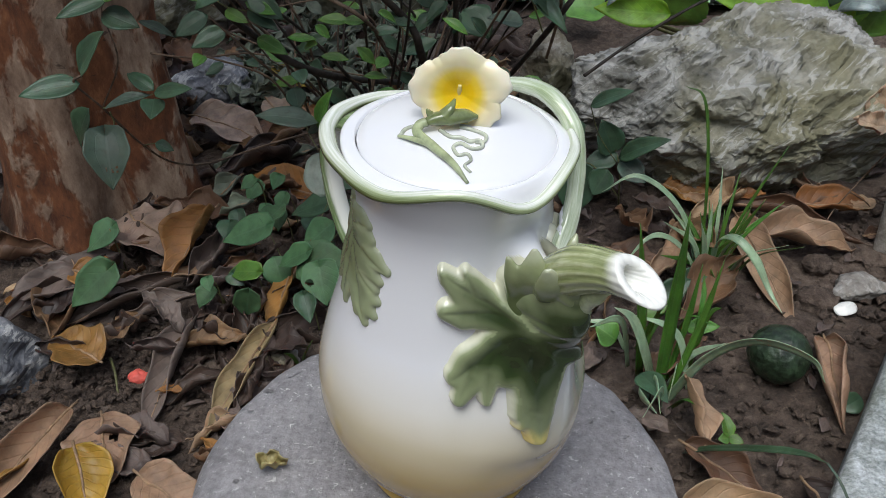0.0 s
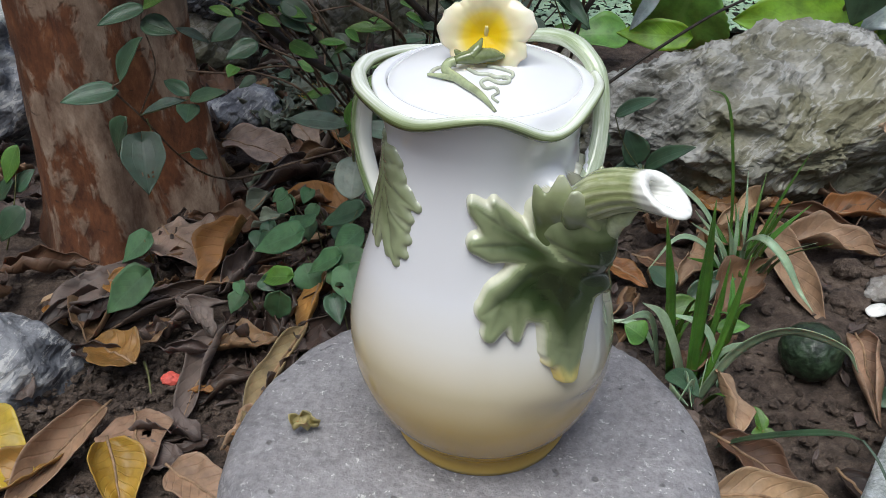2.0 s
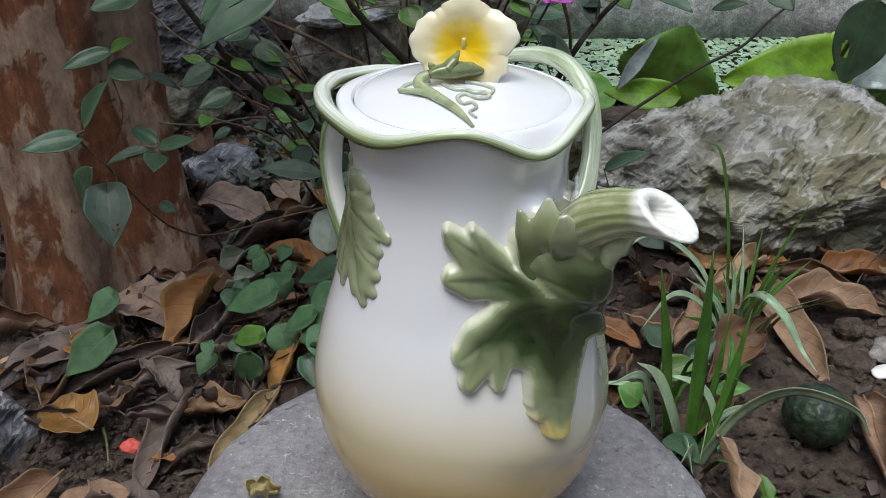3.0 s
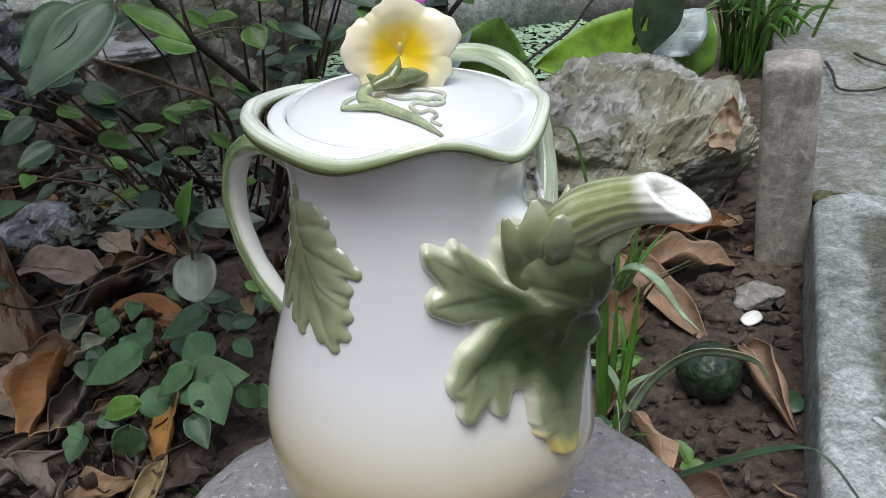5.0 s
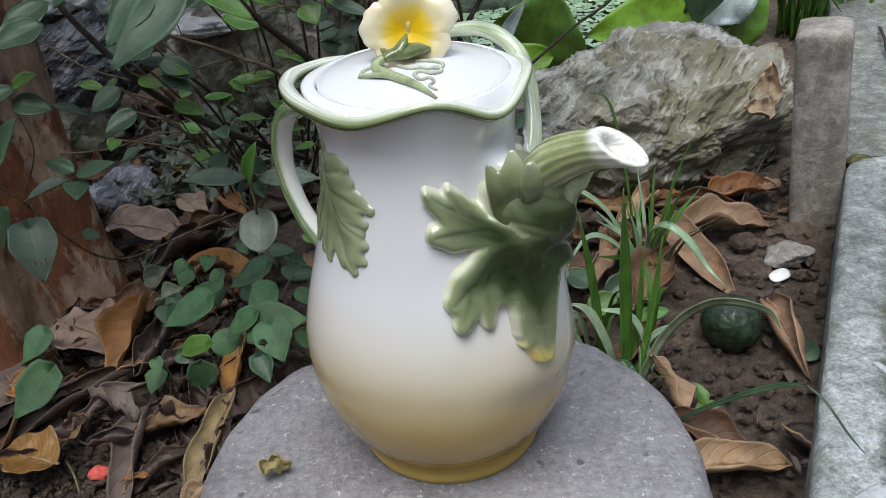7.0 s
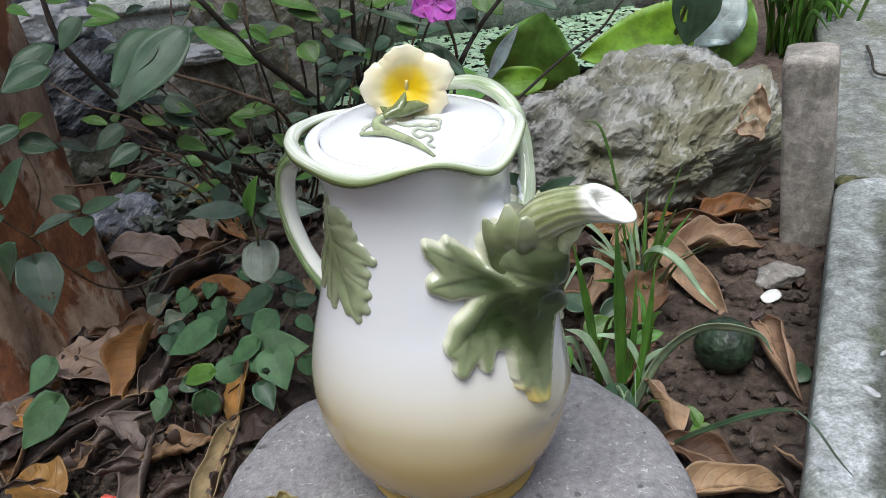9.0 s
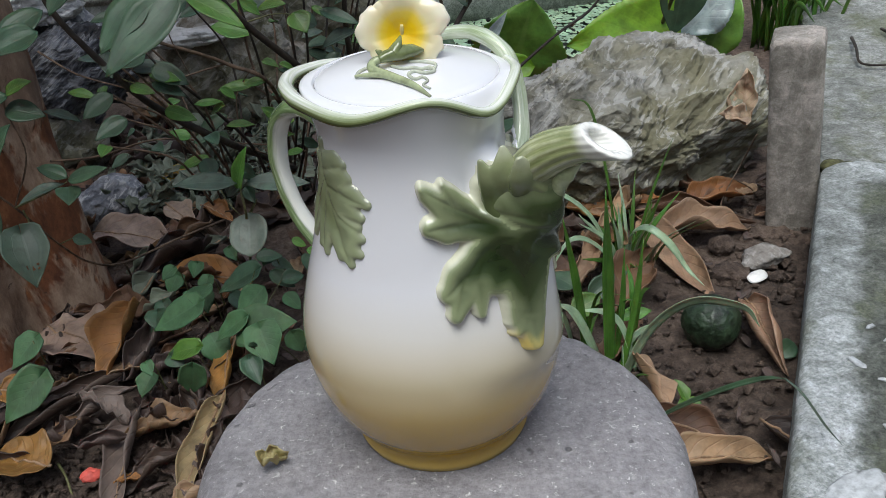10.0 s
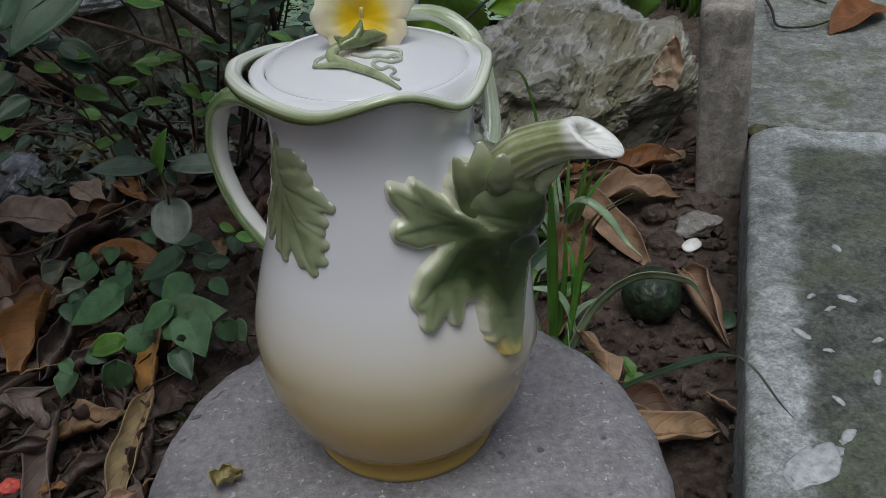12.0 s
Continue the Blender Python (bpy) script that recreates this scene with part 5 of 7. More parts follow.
    low = [(-10, 2, 9, -26, -8, 7.4), (-26, -8, 7.4, -31.7, -12.4, 4.9), (-26, -12, 6.5, -30.4, -21.4, 3.6), (-20, -10, 5, -21.2, -21.6, 2.5)]
    big = half + low + [(-10, 4, 9, -18, 2, 4.5), (-12, -4, 9, -15, -10, 5.4), (-7, 0, 9, -7, -22, 6.0), (-9, -22, 5, -11.9, -27, 1.9), (-8, -25, 5, -11, -31.4, 2.1), (-6.5, -26, 5.2, -6.0, -38, 3.4),
                        (-8, 20, 5.2, -8.6, 25, 4.0), (-3, 24, 5, -3.0, 29, 4.0)]
    big += [(2 - x0, y0, r0, 2 - x1, y1, r1) for x0, y0, r0, x1, y1, r1 in half + low] + [(0, 8, 10, 16, 2, 6), (0, 28, 8, 8, 32, 4), (0, 20, 11, 4, 24, 10)]
    veins = [[(-2, 13), (-12, 13.5), (-24, 20), (-36, 28)], [(-12, 13.5), (-24, 13.0), (-37, 13.5)], [(-4, 12), (-14, 3), (-24, -7), (-31, -22)], [(-24, -7), (-33, -13)], [(-14, 3), (-20, -9), (-21, -21)],
             [(-5, 10), (-8, -6), (-8, -22), (-6, -38)], [(-8, -8), (-11, -27)], [(-24, 20), (-27.4, 29)], [(-3, 16), (-3.4, 28)], [(-4, 20), (-9, 28)], [(4, 14), (20, 18), (35, 26)]]
    folds = [[(-13, 19.5), (-9, 17.5), (-5, 17)]]
    proud = ((-39, 30, 3.0, 1.2), (-27.8, 30.5, 2.4, 1.0), (-38.5, 15, 3, 0.8), (-14.5, 20.0, 2.0, 1.6), (-6, -39, 3, 0.8), (-31, -22, 3, 0.6), (-1, 21, 8.5, 5.0), (-6, 12, 8, 1.5))
    part("moulded_leaf", moulded_leaf_bm(radians(-50), 0.1130, 0.052, big, veins, 0.0034, 0.00055, 0.0036, 0.0020, proud, (-3, 1), 0.040, folds), GLEAF, pot, "large glossy dark green lobed leaf with yellow tips")
    # the upright lobed collar from which the spout leaves the leaf, melted into one form under the glaze
    bm = bmesh.new()

    def root(deg, z):
        return tuple(on_pot(radians(deg), z, -0.001))

    for pts, radii, flat, face in (((root(-58, 0.118), (0.0262, -0.0418, 0.1335), (0.0236, -0.0430, 0.1430), (0.0206, -0.0428, 0.1526)), (0.0040, 0.0058, 0.0050, 0.0038, 0.0012), 0.62, (-0.4, -0.9, 0.2)),
                                   ((root(-53, 0.116), (0.0335, -0.0415, 0.1320), (0.0302, -0.0442, 0.1455), (0.0294, -0.0436, 0.1576)), (0.0050, 0.0064, 0.0068, 0.0056, 0.0012), 0.50, (-0.1, -0.9, 0.4)),
                                   (((0.0400, -0.0415, 0.1340), (0.0365, -0.0490, 0.1440), (0.0336, -0.0532, 0.1562)), (0.0062, 0.0068, 0.0062, 0.0018), 0.50, (-0.2, -0.8, 0.6)),
                                   (((0.0415, -0.0330, 0.1430), (0.0435, -0.0300, 0.1490), (0.0450, -0.0270, 0.1530)), (0.0022, 0.0026, 0.0022, 0.0008), 0.60, (-0.2, -0.9, 0.4)),
                                   (((0.0430, -0.0395, 0.1470), (0.0445, -0.0380, 0.1525), (0.0450, -0.0366, 0.1562)), (0.0024, 0.0026, 0.0022, 0.0008), 0.60, (-0.2, -0.9, 0.4)),
                                   ((root(-49, 0.114), (0.0385, -0.0395, 0.1270), (0.0415, -0.0420, 0.1370), (0.0450, -0.0465, 0.1450)), (0.0050, 0.0074, 0.0082, 0.0085), 0.9, (1, 0, 0)),
                                   (((0.0430, -0.0420, 0.1380), (0.0440, -0.0440, 0.1440), (0.0450, -0.0460, 0.1500)), (0.0090, 0.0092, 0.0080), 1.0, (1, 0, 0))):
        tube_bm(smooth_path(pts, 8), radii, 20, flat, bm=bm, up=face)
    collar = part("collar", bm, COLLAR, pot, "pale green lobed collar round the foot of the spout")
    melt = collar.modifiers.new("melt", "REMESH")
    melt.mode, melt.voxel_size, melt.use_smooth_shade = "VOXEL", 0.0006, True
    soft = collar.modifiers.new("soft", "SMOOTH")
    soft.factor, soft.iterations = 0.5, 24

    # smaller leaf at the side, its teeth pointed
    small = [(-9, 24, 2, -8, 27, 1.3), (-8, 18, 4.8, 3, 21.5, 4.2), (3, 20, 3.8, 8.4, 20.6, 1.2), (-4, 12, 6.8, 7, 15, 4), (7, 16, 3.3, 10.8, 15.2, 1.1), (-2, 8, 6.8, 13, 9, 4.2), (12, 9, 3.8, 20.4, 6.2, 1.2), (2, 5, 5.8, 12, 3, 3.2), (11, 3, 2.8, 17.2, 0.7, 1.2),
             (-2, 0, 7.8, 9, -8, 6.8), (9, -5, 5.8, 15.8, -2.8, 1.2), (10, -7, 5.8, 17.4, -7.4, 1.2), (9, -10, 6.3, 16.8, -14, 1.2), (8, -10, 5.8, 12.8, -19.4, 1.1), (6, -10, 4.8, 7.2, -17.4, 1.2), (-4, -2, 6.8, -3, -12, 4.4), (-3, -12, 3.8, -1.4, -18.2, 1.1), (-4, -11, 3.8, -6.5, -16, 1.2),
             (-8, 4, 6.8, -13, -6, 5.3), (-12, -6, 4.8, -13.5, -15, 1.3), (-12, 0, 4.8, -20, -4, 1.4), (-10, 12, 5.8, -18, 10, 1.5), (-9, 17, 4.8, -16, 20, 1.3)]
    # its points are softened by the glaze
    small = [(x0, y0, r0, x1 - 0.10 * (x1 - x0), y1 - 0.10 * (y1 - y0), r1 + 0.8) if r1 < 1.6 else (x0, y0, r0, x1, y1, r1) for x0, y0, r0, x1, y1, r1 in small]
    veins = [[(-8, 24), (-7, 15), (-2, 6), (5, -6), (12, -17)], [(-7, 15), (2, 18), (7, 20)], [(-4, 9), (6, 9), (18, 6.5)], [(-1, 4), (6, -1), (15, -4)], [(-4, 9), (-5, -2), (-3, -15)], [(-6, 13), (-11, 2), (-13, -12)]]
    part("moulded_leaf", moulded_leaf_bm(radians(-150), 0.1280, 0.042, small, veins, 0.0012, 0.00055, 0.0026, 0.0018, (), (-4, 4), 0.022), GLEAF2, pot, "pale green moulded leaf on the body")
    return pot


build_teapot()


# ---- plants ----
COUNT = [0]


def leafy(plant, base, tip, width, material, shape, cup=None, bend=None, face=(0.0, -0.55, 0.83), fold=0.0, ruffle=0.02, holes=(), teeth=0):
    """One leaf of a plant, from its stalk to its tip."""
    COUNT[0] += 1
    k = COUNT[0]
    rng = np.random.RandomState(k)
    jit = Vector((rng.uniform(-0.25, 0.25), rng.uniform(-0.15, 0.15), rng.uniform(-0.1, 0.1)))
    m, far = leaf_pose(base, tip, Vector(face) + jit)
    if shape == "heart" and width < 0.06:
        far, width = 0.88 * far, 0.84 * width
    bm = leaf_bm(far, width * 1.05, shape, 0.55 * rng.uniform(0.5, 1.5) if cup is None else cup, rng.uniform(0.0, 0.7) if bend is None else bend,
                 rng.uniform(-0.3, 0.3), 0.03, ruffle, teeth, k, 91 if teeth else 27 if holes else 19 if shape == "heart" else 13, 25 if holes else 11 if shape == "heart" else 9, 0.0005, 0, fold=fold, holes=holes)
    ob = part("leaf", bm, material)
    inside(ob, plant)
    ob.matrix_basis = m
    return ob


def branch(plant, points, radii, material):
    ob = part("stem", tube_bm(smooth_path(points, 6), radii, 8, wobble=0.06, seed=len(points)), material)
    return inside(ob, plant)


def loose_twig(points, radii, material):
    ob = part("twig", tube_bm(smooth_path(points, 8), radii, 8, wobble=0.10, seed=len(points) + 3), material)
    return tagged(ob, "thin dry dark twig leaning across the bed", "twig", "loose twigs")


creeper = thing('creeping_shrub', 'creeping leafy shrub branch with dull green veined leaves before the trunk', 'shrub', -0.25, 0.33, -0.17)
leafy(creeper, (-0.289, 0.290, 0.039), (-0.261, 0.280, 0.076), 0.026, GREEN, "ovate")
leafy(creeper, (-0.291, 0.290, 0.029), (-0.329, 0.270, 0.029), 0.019, GREEN, "ovate")
leafy(creeper, (-0.299, 0.310, -0.003), (-0.323, 0.310, -0.042), 0.024, GREEN, "ovate")
leafy(creeper, (-0.281, 0.290, -0.014), (-0.271, 0.260, -0.050), 0.042, GREY_GREEN, "heart", holes=((0.62, -0.2, 0.03), (0.66, 0.15, 0.035), (0.68, 0.5, 0.03), (0.60, 0.42, 0.025)))
leafy(creeper, (-0.236, 0.290, 0.027), (-0.259, 0.300, 0.036), 0.013, GREEN, "ovate")
leafy(creeper, (-0.236, 0.290, 0.025), (-0.204, 0.280, 0.036), 0.013, GREEN, "ovate")
leafy(creeper, (-0.239, 0.290, 0.023), (-0.275, 0.280, 0.020), 0.010, GREY_GREEN, "lance")
leafy(creeper, (-0.237, 0.290, 0.020), (-0.234, 0.270, 0.015), 0.018, GREEN, "ovate")
leafy(creeper, (-0.267, 0.300, 0.081), (-0.238, 0.290, 0.076), 0.018, GREEN, "ovate")
leafy(creeper, (-0.262, 0.300, 0.091), (-0.292, 0.280, 0.086), 0.014, GREEN, "ovate")
leafy(creeper, (-0.263, 0.300, 0.092), (-0.242, 0.290, 0.103), 0.012, BRIGHT, "ovate")
leafy(creeper, (-0.256, 0.320, -0.037), (-0.242, 0.320, -0.043), 0.010, GREEN, "ovate")
leafy(creeper, (-0.242, 0.300, 0.076), (-0.216, 0.300, 0.068), 0.008, GREY_GREEN, "lance")
leafy(creeper, (-0.316, 0.331, -0.133), (-0.340, 0.313, -0.153), 0.030, HEART, "heart")
leafy(creeper, (-0.296, 0.270, -0.131), (-0.330, 0.247, -0.161), 0.038, HEART, "heart")
leafy(creeper, (-0.471, 0.420, -0.092), (-0.484, 0.400, -0.124), 0.022, BRIGHT, "ovate")
leafy(creeper, (-0.473, 0.400, -0.133), (-0.458, 0.410, -0.111), 0.019, GREEN, "ovate")
leafy(creeper, (-0.456, 0.380, -0.139), (-0.485, 0.360, -0.165), 0.029, GREEN, "ovate")
leafy(creeper, (-0.473, 0.400, -0.122), (-0.498, 0.400, -0.143), 0.022, GREEN, "ovate")
leafy(creeper, (-0.313, 0.334, -0.153), (-0.330, 0.325, -0.173), 0.010, ORANGE, "ovate")
branch(creeper, [(-0.170, 0.520, -0.136), (-0.208, 0.470, -0.125), (-0.252, 0.420, -0.118), (-0.265, 0.370, -0.087), (-0.271, 0.330, -0.046), (-0.283, 0.300, 0.004), (-0.295, 0.290, 0.029), (-0.288, 0.290, 0.036)], [0.0012, 0.0009, 0.0009], TWIG)
branch(creeper, [(-0.278, 0.300, 0.001), (-0.277, 0.300, -0.010), (-0.281, 0.290, -0.015)], [0.0007, 0.0004], GSTEM)
branch(creeper, [(-0.283, 0.300, 0.004), (-0.256, 0.290, 0.016), (-0.237, 0.290, 0.024)], [0.0007, 0.0004], GSTEM)
branch(creeper, [(-0.283, 0.300, 0.004), (-0.263, 0.300, 0.044), (-0.267, 0.300, 0.080), (-0.262, 0.300, 0.092)], [0.0007, 0.0004], TWIG)
branch(creeper, [(-0.271, 0.330, -0.046), (-0.256, 0.320, -0.037)], [0.0005, 0.0005], GSTEM)
branch(creeper, [(-0.312, 0.331, -0.183), (-0.312, 0.325, -0.152), (-0.317, 0.328, -0.133)], [0.0008, 0.0005], GSTEM)
branch(creeper, [(-0.312, 0.331, -0.183), (-0.301, 0.295, -0.151), (-0.296, 0.270, -0.131)], [0.0008, 0.0005], GSTEM)
branch(creeper, [(-0.252, 0.420, -0.118), (-0.267, 0.489, -0.184)], [0.0011, 0.0008], TWIG)
branch(creeper, [(-0.489, 0.380, -0.190), (-0.473, 0.390, -0.142), (-0.472, 0.420, -0.095)], [0.0009, 0.0006], GSTEM)


hearts = thing('heart_leaf_plant', 'low ground-cover plant with green heart-shaped leaves beside the pedestal', 'ground cover plant', -0.15, 0.30, -0.177)
leafy(hearts, (-0.176, 0.327, -0.118), (-0.222, 0.324, -0.139), 0.033, HEART, "heart")
leafy(hearts, (-0.178, 0.328, -0.118), (-0.167, 0.363, -0.118), 0.022, HEART, "ovate")
leafy(hearts, (-0.125, 0.351, -0.106), (-0.167, 0.356, -0.128), 0.029, GREEN, "heart")
leafy(hearts, (-0.115, 0.321, -0.105), (-0.141, 0.309, -0.126), 0.025, HEART, "ovate")
leafy(hearts, (-0.133, 0.285, -0.122), (-0.084, 0.270, -0.109), 0.046, HEART, "heart", 0.4, 0.3)
leafy(hearts, (-0.118, 0.268, -0.112), (-0.108, 0.238, -0.131), 0.038, HEART, "heart", 0.5, 0.5, holes=((0.35, -0.62, 0.10),))
leafy(hearts, (-0.133, 0.290, -0.115), (-0.165, 0.293, -0.137), 0.026, HEART, "heart")
leafy(hearts, (-0.172, 0.274, -0.126), (-0.209, 0.287, -0.138), 0.022, BRIGHT, "heart")
leafy(hearts, (-0.172, 0.247, -0.126), (-0.178, 0.246, -0.156), 0.029, HEART, "heart")
leafy(hearts, (-0.167, 0.309, -0.137), (-0.154, 0.288, -0.156), 0.026, HEART, "ovate")
leafy(hearts, (-0.094, 0.272, -0.124), (-0.087, 0.268, -0.143), 0.023, HEART, "heart")
leafy(hearts, (-0.105, 0.363, -0.126), (-0.084, 0.368, -0.125), 0.016, GREEN, "ovate")
leafy(hearts, (-0.131, 0.415, -0.128), (-0.105, 0.414, -0.127), 0.014, GREEN, "ovate")
leafy(hearts, (-0.116, 0.384, -0.127), (-0.094, 0.365, -0.136), 0.015, GREEN, "ovate")
leafy(hearts, (-0.157, 0.389, -0.148), (-0.134, 0.353, -0.147), 0.016, GREEN, "ovate")
leafy(hearts, (-0.104, 0.356, -0.136), (-0.090, 0.343, -0.145), 0.015, HEART, "ovate")
leafy(hearts, (-0.119, 0.439, -0.148), (-0.099, 0.422, -0.147), 0.013, GREEN, "ovate")
branch(hearts, [(-0.158, 0.314, -0.177), (-0.162, 0.317, -0.147), (-0.176, 0.327, -0.118)], [0.0007, 0.0005], GSTEM)
branch(hearts, [(-0.158, 0.314, -0.177), (-0.143, 0.289, -0.136), (-0.125, 0.351, -0.106)], [0.0007, 0.0005], GSTEM)
branch(hearts, [(-0.148, 0.311, -0.176), (-0.129, 0.285, -0.135), (-0.133, 0.285, -0.122)], [0.0007, 0.0005], GSTEM)
branch(hearts, [(-0.158, 0.314, -0.177), (-0.139, 0.296, -0.136), (-0.133, 0.290, -0.115)], [0.0005, 0.0005], GSTEM)
branch(hearts, [(-0.171, 0.293, -0.177), (-0.170, 0.278, -0.147), (-0.172, 0.274, -0.126)], [0.0005, 0.0005], GSTEM)
branch(hearts, [(-0.171, 0.293, -0.177), (-0.171, 0.263, -0.146), (-0.172, 0.247, -0.126)], [0.0005, 0.0005], GSTEM)
branch(hearts, [(-0.140, 0.351, -0.177), (-0.121, 0.334, -0.136), (-0.105, 0.363, -0.126)], [0.0005, 0.0005], GSTEM)
branch(hearts, [(-0.092, 0.295, -0.174), (-0.099, 0.274, -0.144), (-0.110, 0.279, -0.134)], [0.0005, 0.0005], GSTEM)


upright = thing('upright_leafy_shoot', 'upright leafy shoot with grey-green spreading leaves behind the teapot', 'plant', -0.115, 0.33, -0.176)
leafy(upright, (-0.117, 0.300, -0.004), (-0.109, 0.290, 0.034), 0.015, BRIGHT, "ovate")
leafy(upright, (-0.117, 0.300, 0.002), (-0.162, 0.290, 0.015), 0.018, GREY_GREEN, "lance")
leafy(upright, (-0.111, 0.300, 0.001), (-0.062, 0.290, 0.002), 0.017, GREY_GREEN, "lance")
leafy(upright, (-0.113, 0.300, 0.004), (-0.129, 0.310, -0.013), 0.011, GREY_GREEN, "ovate")
leafy(upright, (-0.114, 0.310, -0.029), (-0.116, 0.280, -0.051), 0.031, PALE_GREEN, "round", 0.5, 0.3)
leafy(upright, (-0.113, 0.310, -0.006), (-0.107, 0.300, -0.016), 0.010, GREEN, "ovate")
leafy(upright, (-0.144, 0.340, 0.009), (-0.139, 0.330, -0.005), 0.016, GREEN, "ovate")
leafy(upright, (-0.082, 0.280, -0.042), (-0.071, 0.280, -0.049), 0.008, BRIGHT, "ovate")
leafy(upright, (-0.072, 0.280, -0.053), (-0.058, 0.280, -0.059), 0.009, BRIGHT, "ovate")
branch(upright, [(-0.145, 0.453, -0.179), (-0.117, 0.310, -0.037), (-0.116, 0.300, -0.003)], [0.0012, 0.0009], GSTEM)
branch(upright, [(-0.117, 0.310, -0.037), (-0.106, 0.310, -0.018), (-0.114, 0.310, -0.029)], [0.0007, 0.0005], GSTEM)
branch(upright, [(-0.117, 0.310, -0.037), (-0.133, 0.330, -0.024), (-0.142, 0.340, 0.007)], [0.0005, 0.0005], GSTEM)


side = thing('leafy_seedling', 'dull green leafy seedling at the foot of the boulder', 'plant', 0.135, 0.46, -0.168)
leafy(side, (0.102, 0.450, -0.052), (0.133, 0.440, -0.025), 0.016, GREEN, "ovate")
leafy(side, (0.135, 0.450, -0.105), (0.169, 0.430, -0.066), 0.021, GREEN, "ovate")
leafy(side, (0.130, 0.460, -0.106), (0.117, 0.460, -0.072), 0.030, GREEN, "ovate")
leafy(side, (0.136, 0.450, -0.108), (0.160, 0.430, -0.117), 0.024, GREY_GREEN, "ovate")
leafy(side, (0.099, 0.440, -0.104), (0.093, 0.420, -0.155), 0.038, GREEN, "ovate")
leafy(side, (0.098, 0.440, -0.077), (0.080, 0.440, -0.068), 0.021, GREEN, "ovate")
leafy(side, (0.135, 0.460, -0.108), (0.103, 0.450, -0.113), 0.022, GREEN, "ovate")
leafy(side, (0.123, 0.430, -0.106), (0.111, 0.420, -0.129), 0.025, GREEN, "ovate")
branch(side, [(0.144, 0.461, -0.169), (0.138, 0.450, -0.123), (0.133, 0.450, -0.102)], [0.0009, 0.0006], GSTEM)
branch(side, [(0.134, 0.450, -0.111), (0.113, 0.450, -0.081), (0.102, 0.450, -0.052)], [0.0005, 0.0005], GSTEM)
branch(side, [(0.139, 0.440, -0.143), (0.114, 0.440, -0.112), (0.099, 0.440, -0.104)], [0.0006, 0.0006], GSTEM)


shrub = thing('flowering_shrub', 'straggling shrub with dark woody stems, large veined leaves and magenta flowers', 'shrub', -0.13, 0.42, -0.178)
leafy(shrub, (-0.144, 0.270, 0.155), (-0.182, 0.250, 0.130), 0.034, GREEN, "ovate")
leafy(shrub, (-0.124, 0.260, 0.158), (-0.176, 0.230, 0.119), 0.031, GREEN, "ovate")
leafy(shrub, (-0.194, 0.280, 0.167), (-0.212, 0.270, 0.151), 0.019, GREEN, "ovate")
leafy(shrub, (-0.219, 0.290, 0.149), (-0.258, 0.270, 0.130), 0.023, GREEN, "ovate")
leafy(shrub, (-0.128, 0.300, 0.147), (-0.087, 0.280, 0.129), 0.017, BRIGHT, "lance")
leafy(shrub, (-0.200, 0.320, 0.164), (-0.177, 0.310, 0.158), 0.011, BRIGHT, "ovate")
leafy(shrub, (-0.071, 0.300, 0.159), (-0.038, 0.290, 0.155), 0.013, BRIGHT, "lance")
leafy(shrub, (-0.103, 0.300, 0.161), (-0.096, 0.300, 0.149), 0.011, BRIGHT, "ovate")
leafy(shrub, (-0.055, 0.300, 0.127), (-0.047, 0.290, 0.115), 0.018, BRIGHT, "ovate")
leafy(shrub, (-0.162, 0.300, 0.088), (-0.139, 0.290, 0.080), 0.012, GREEN, "ovate")
leafy(shrub, (-0.178, 0.300, 0.087), (-0.160, 0.290, 0.084), 0.009, BRIGHT, "ovate")
leafy(shrub, (-0.163, 0.300, 0.094), (-0.140, 0.290, 0.091), 0.010, BRIGHT, "lance")
leafy(shrub, (-0.138, 0.310, 0.065), (-0.117, 0.310, 0.065), 0.008, BRIGHT, "lance")
leafy(shrub, (-0.160, 0.310, 0.063), (-0.137, 0.300, 0.058), 0.012, BRIGHT, "ovate")
leafy(shrub, (-0.117, 0.310, 0.075), (-0.106, 0.310, 0.066), 0.008, BRIGHT, "ovate")
leafy(shrub, (-0.253, 0.320, 0.170), (-0.239, 0.320, 0.164), 0.011, BRIGHT, "ovate")
leafy(shrub, (-0.062, 0.300, 0.152), (-0.037, 0.290, 0.146), 0.010, BRIGHT, "lance")
leafy(shrub, (-0.007, 0.320, 0.140), (0.033, 0.300, 0.132), 0.007, GREEN, "lance")
leafy(shrub, (0.014, 0.310, 0.130), (0.027, 0.300, 0.123), 0.014, BRIGHT, "ovate")
leafy(shrub, (-0.037, 0.330, 0.119), (-0.009, 0.320, 0.110), 0.012, GREEN, "ovate")
leafy(shrub, (0.027, 0.310, 0.115), (0.060, 0.280, 0.096), 0.014, GREEN, "lance")
leafy(shrub, (0.070, 0.300, 0.145), (0.077, 0.290, 0.136), 0.011, BRIGHT, "ovate")
leafy(shrub, (-0.074, 0.330, 0.078), (-0.048, 0.330, 0.070), 0.010, GREEN, "lance")
leafy(shrub, (-0.026, 0.360, 0.077), (-0.043, 0.350, 0.066), 0.013, GREEN, "ovate")
leafy(shrub, (-0.021, 0.360, 0.072), (-0.020, 0.350, 0.056), 0.011, GREEN, "ovate")
leafy(shrub, (-0.036, 0.360, 0.067), (-0.052, 0.350, 0.056), 0.012, GREEN, "ovate")
leafy(shrub, (-0.016, 0.360, 0.083), (-0.033, 0.360, 0.092), 0.012, GREEN, "ovate")
leafy(shrub, (-0.093, 0.340, 0.046), (-0.078, 0.340, 0.033), 0.010, BRIGHT, "lance")
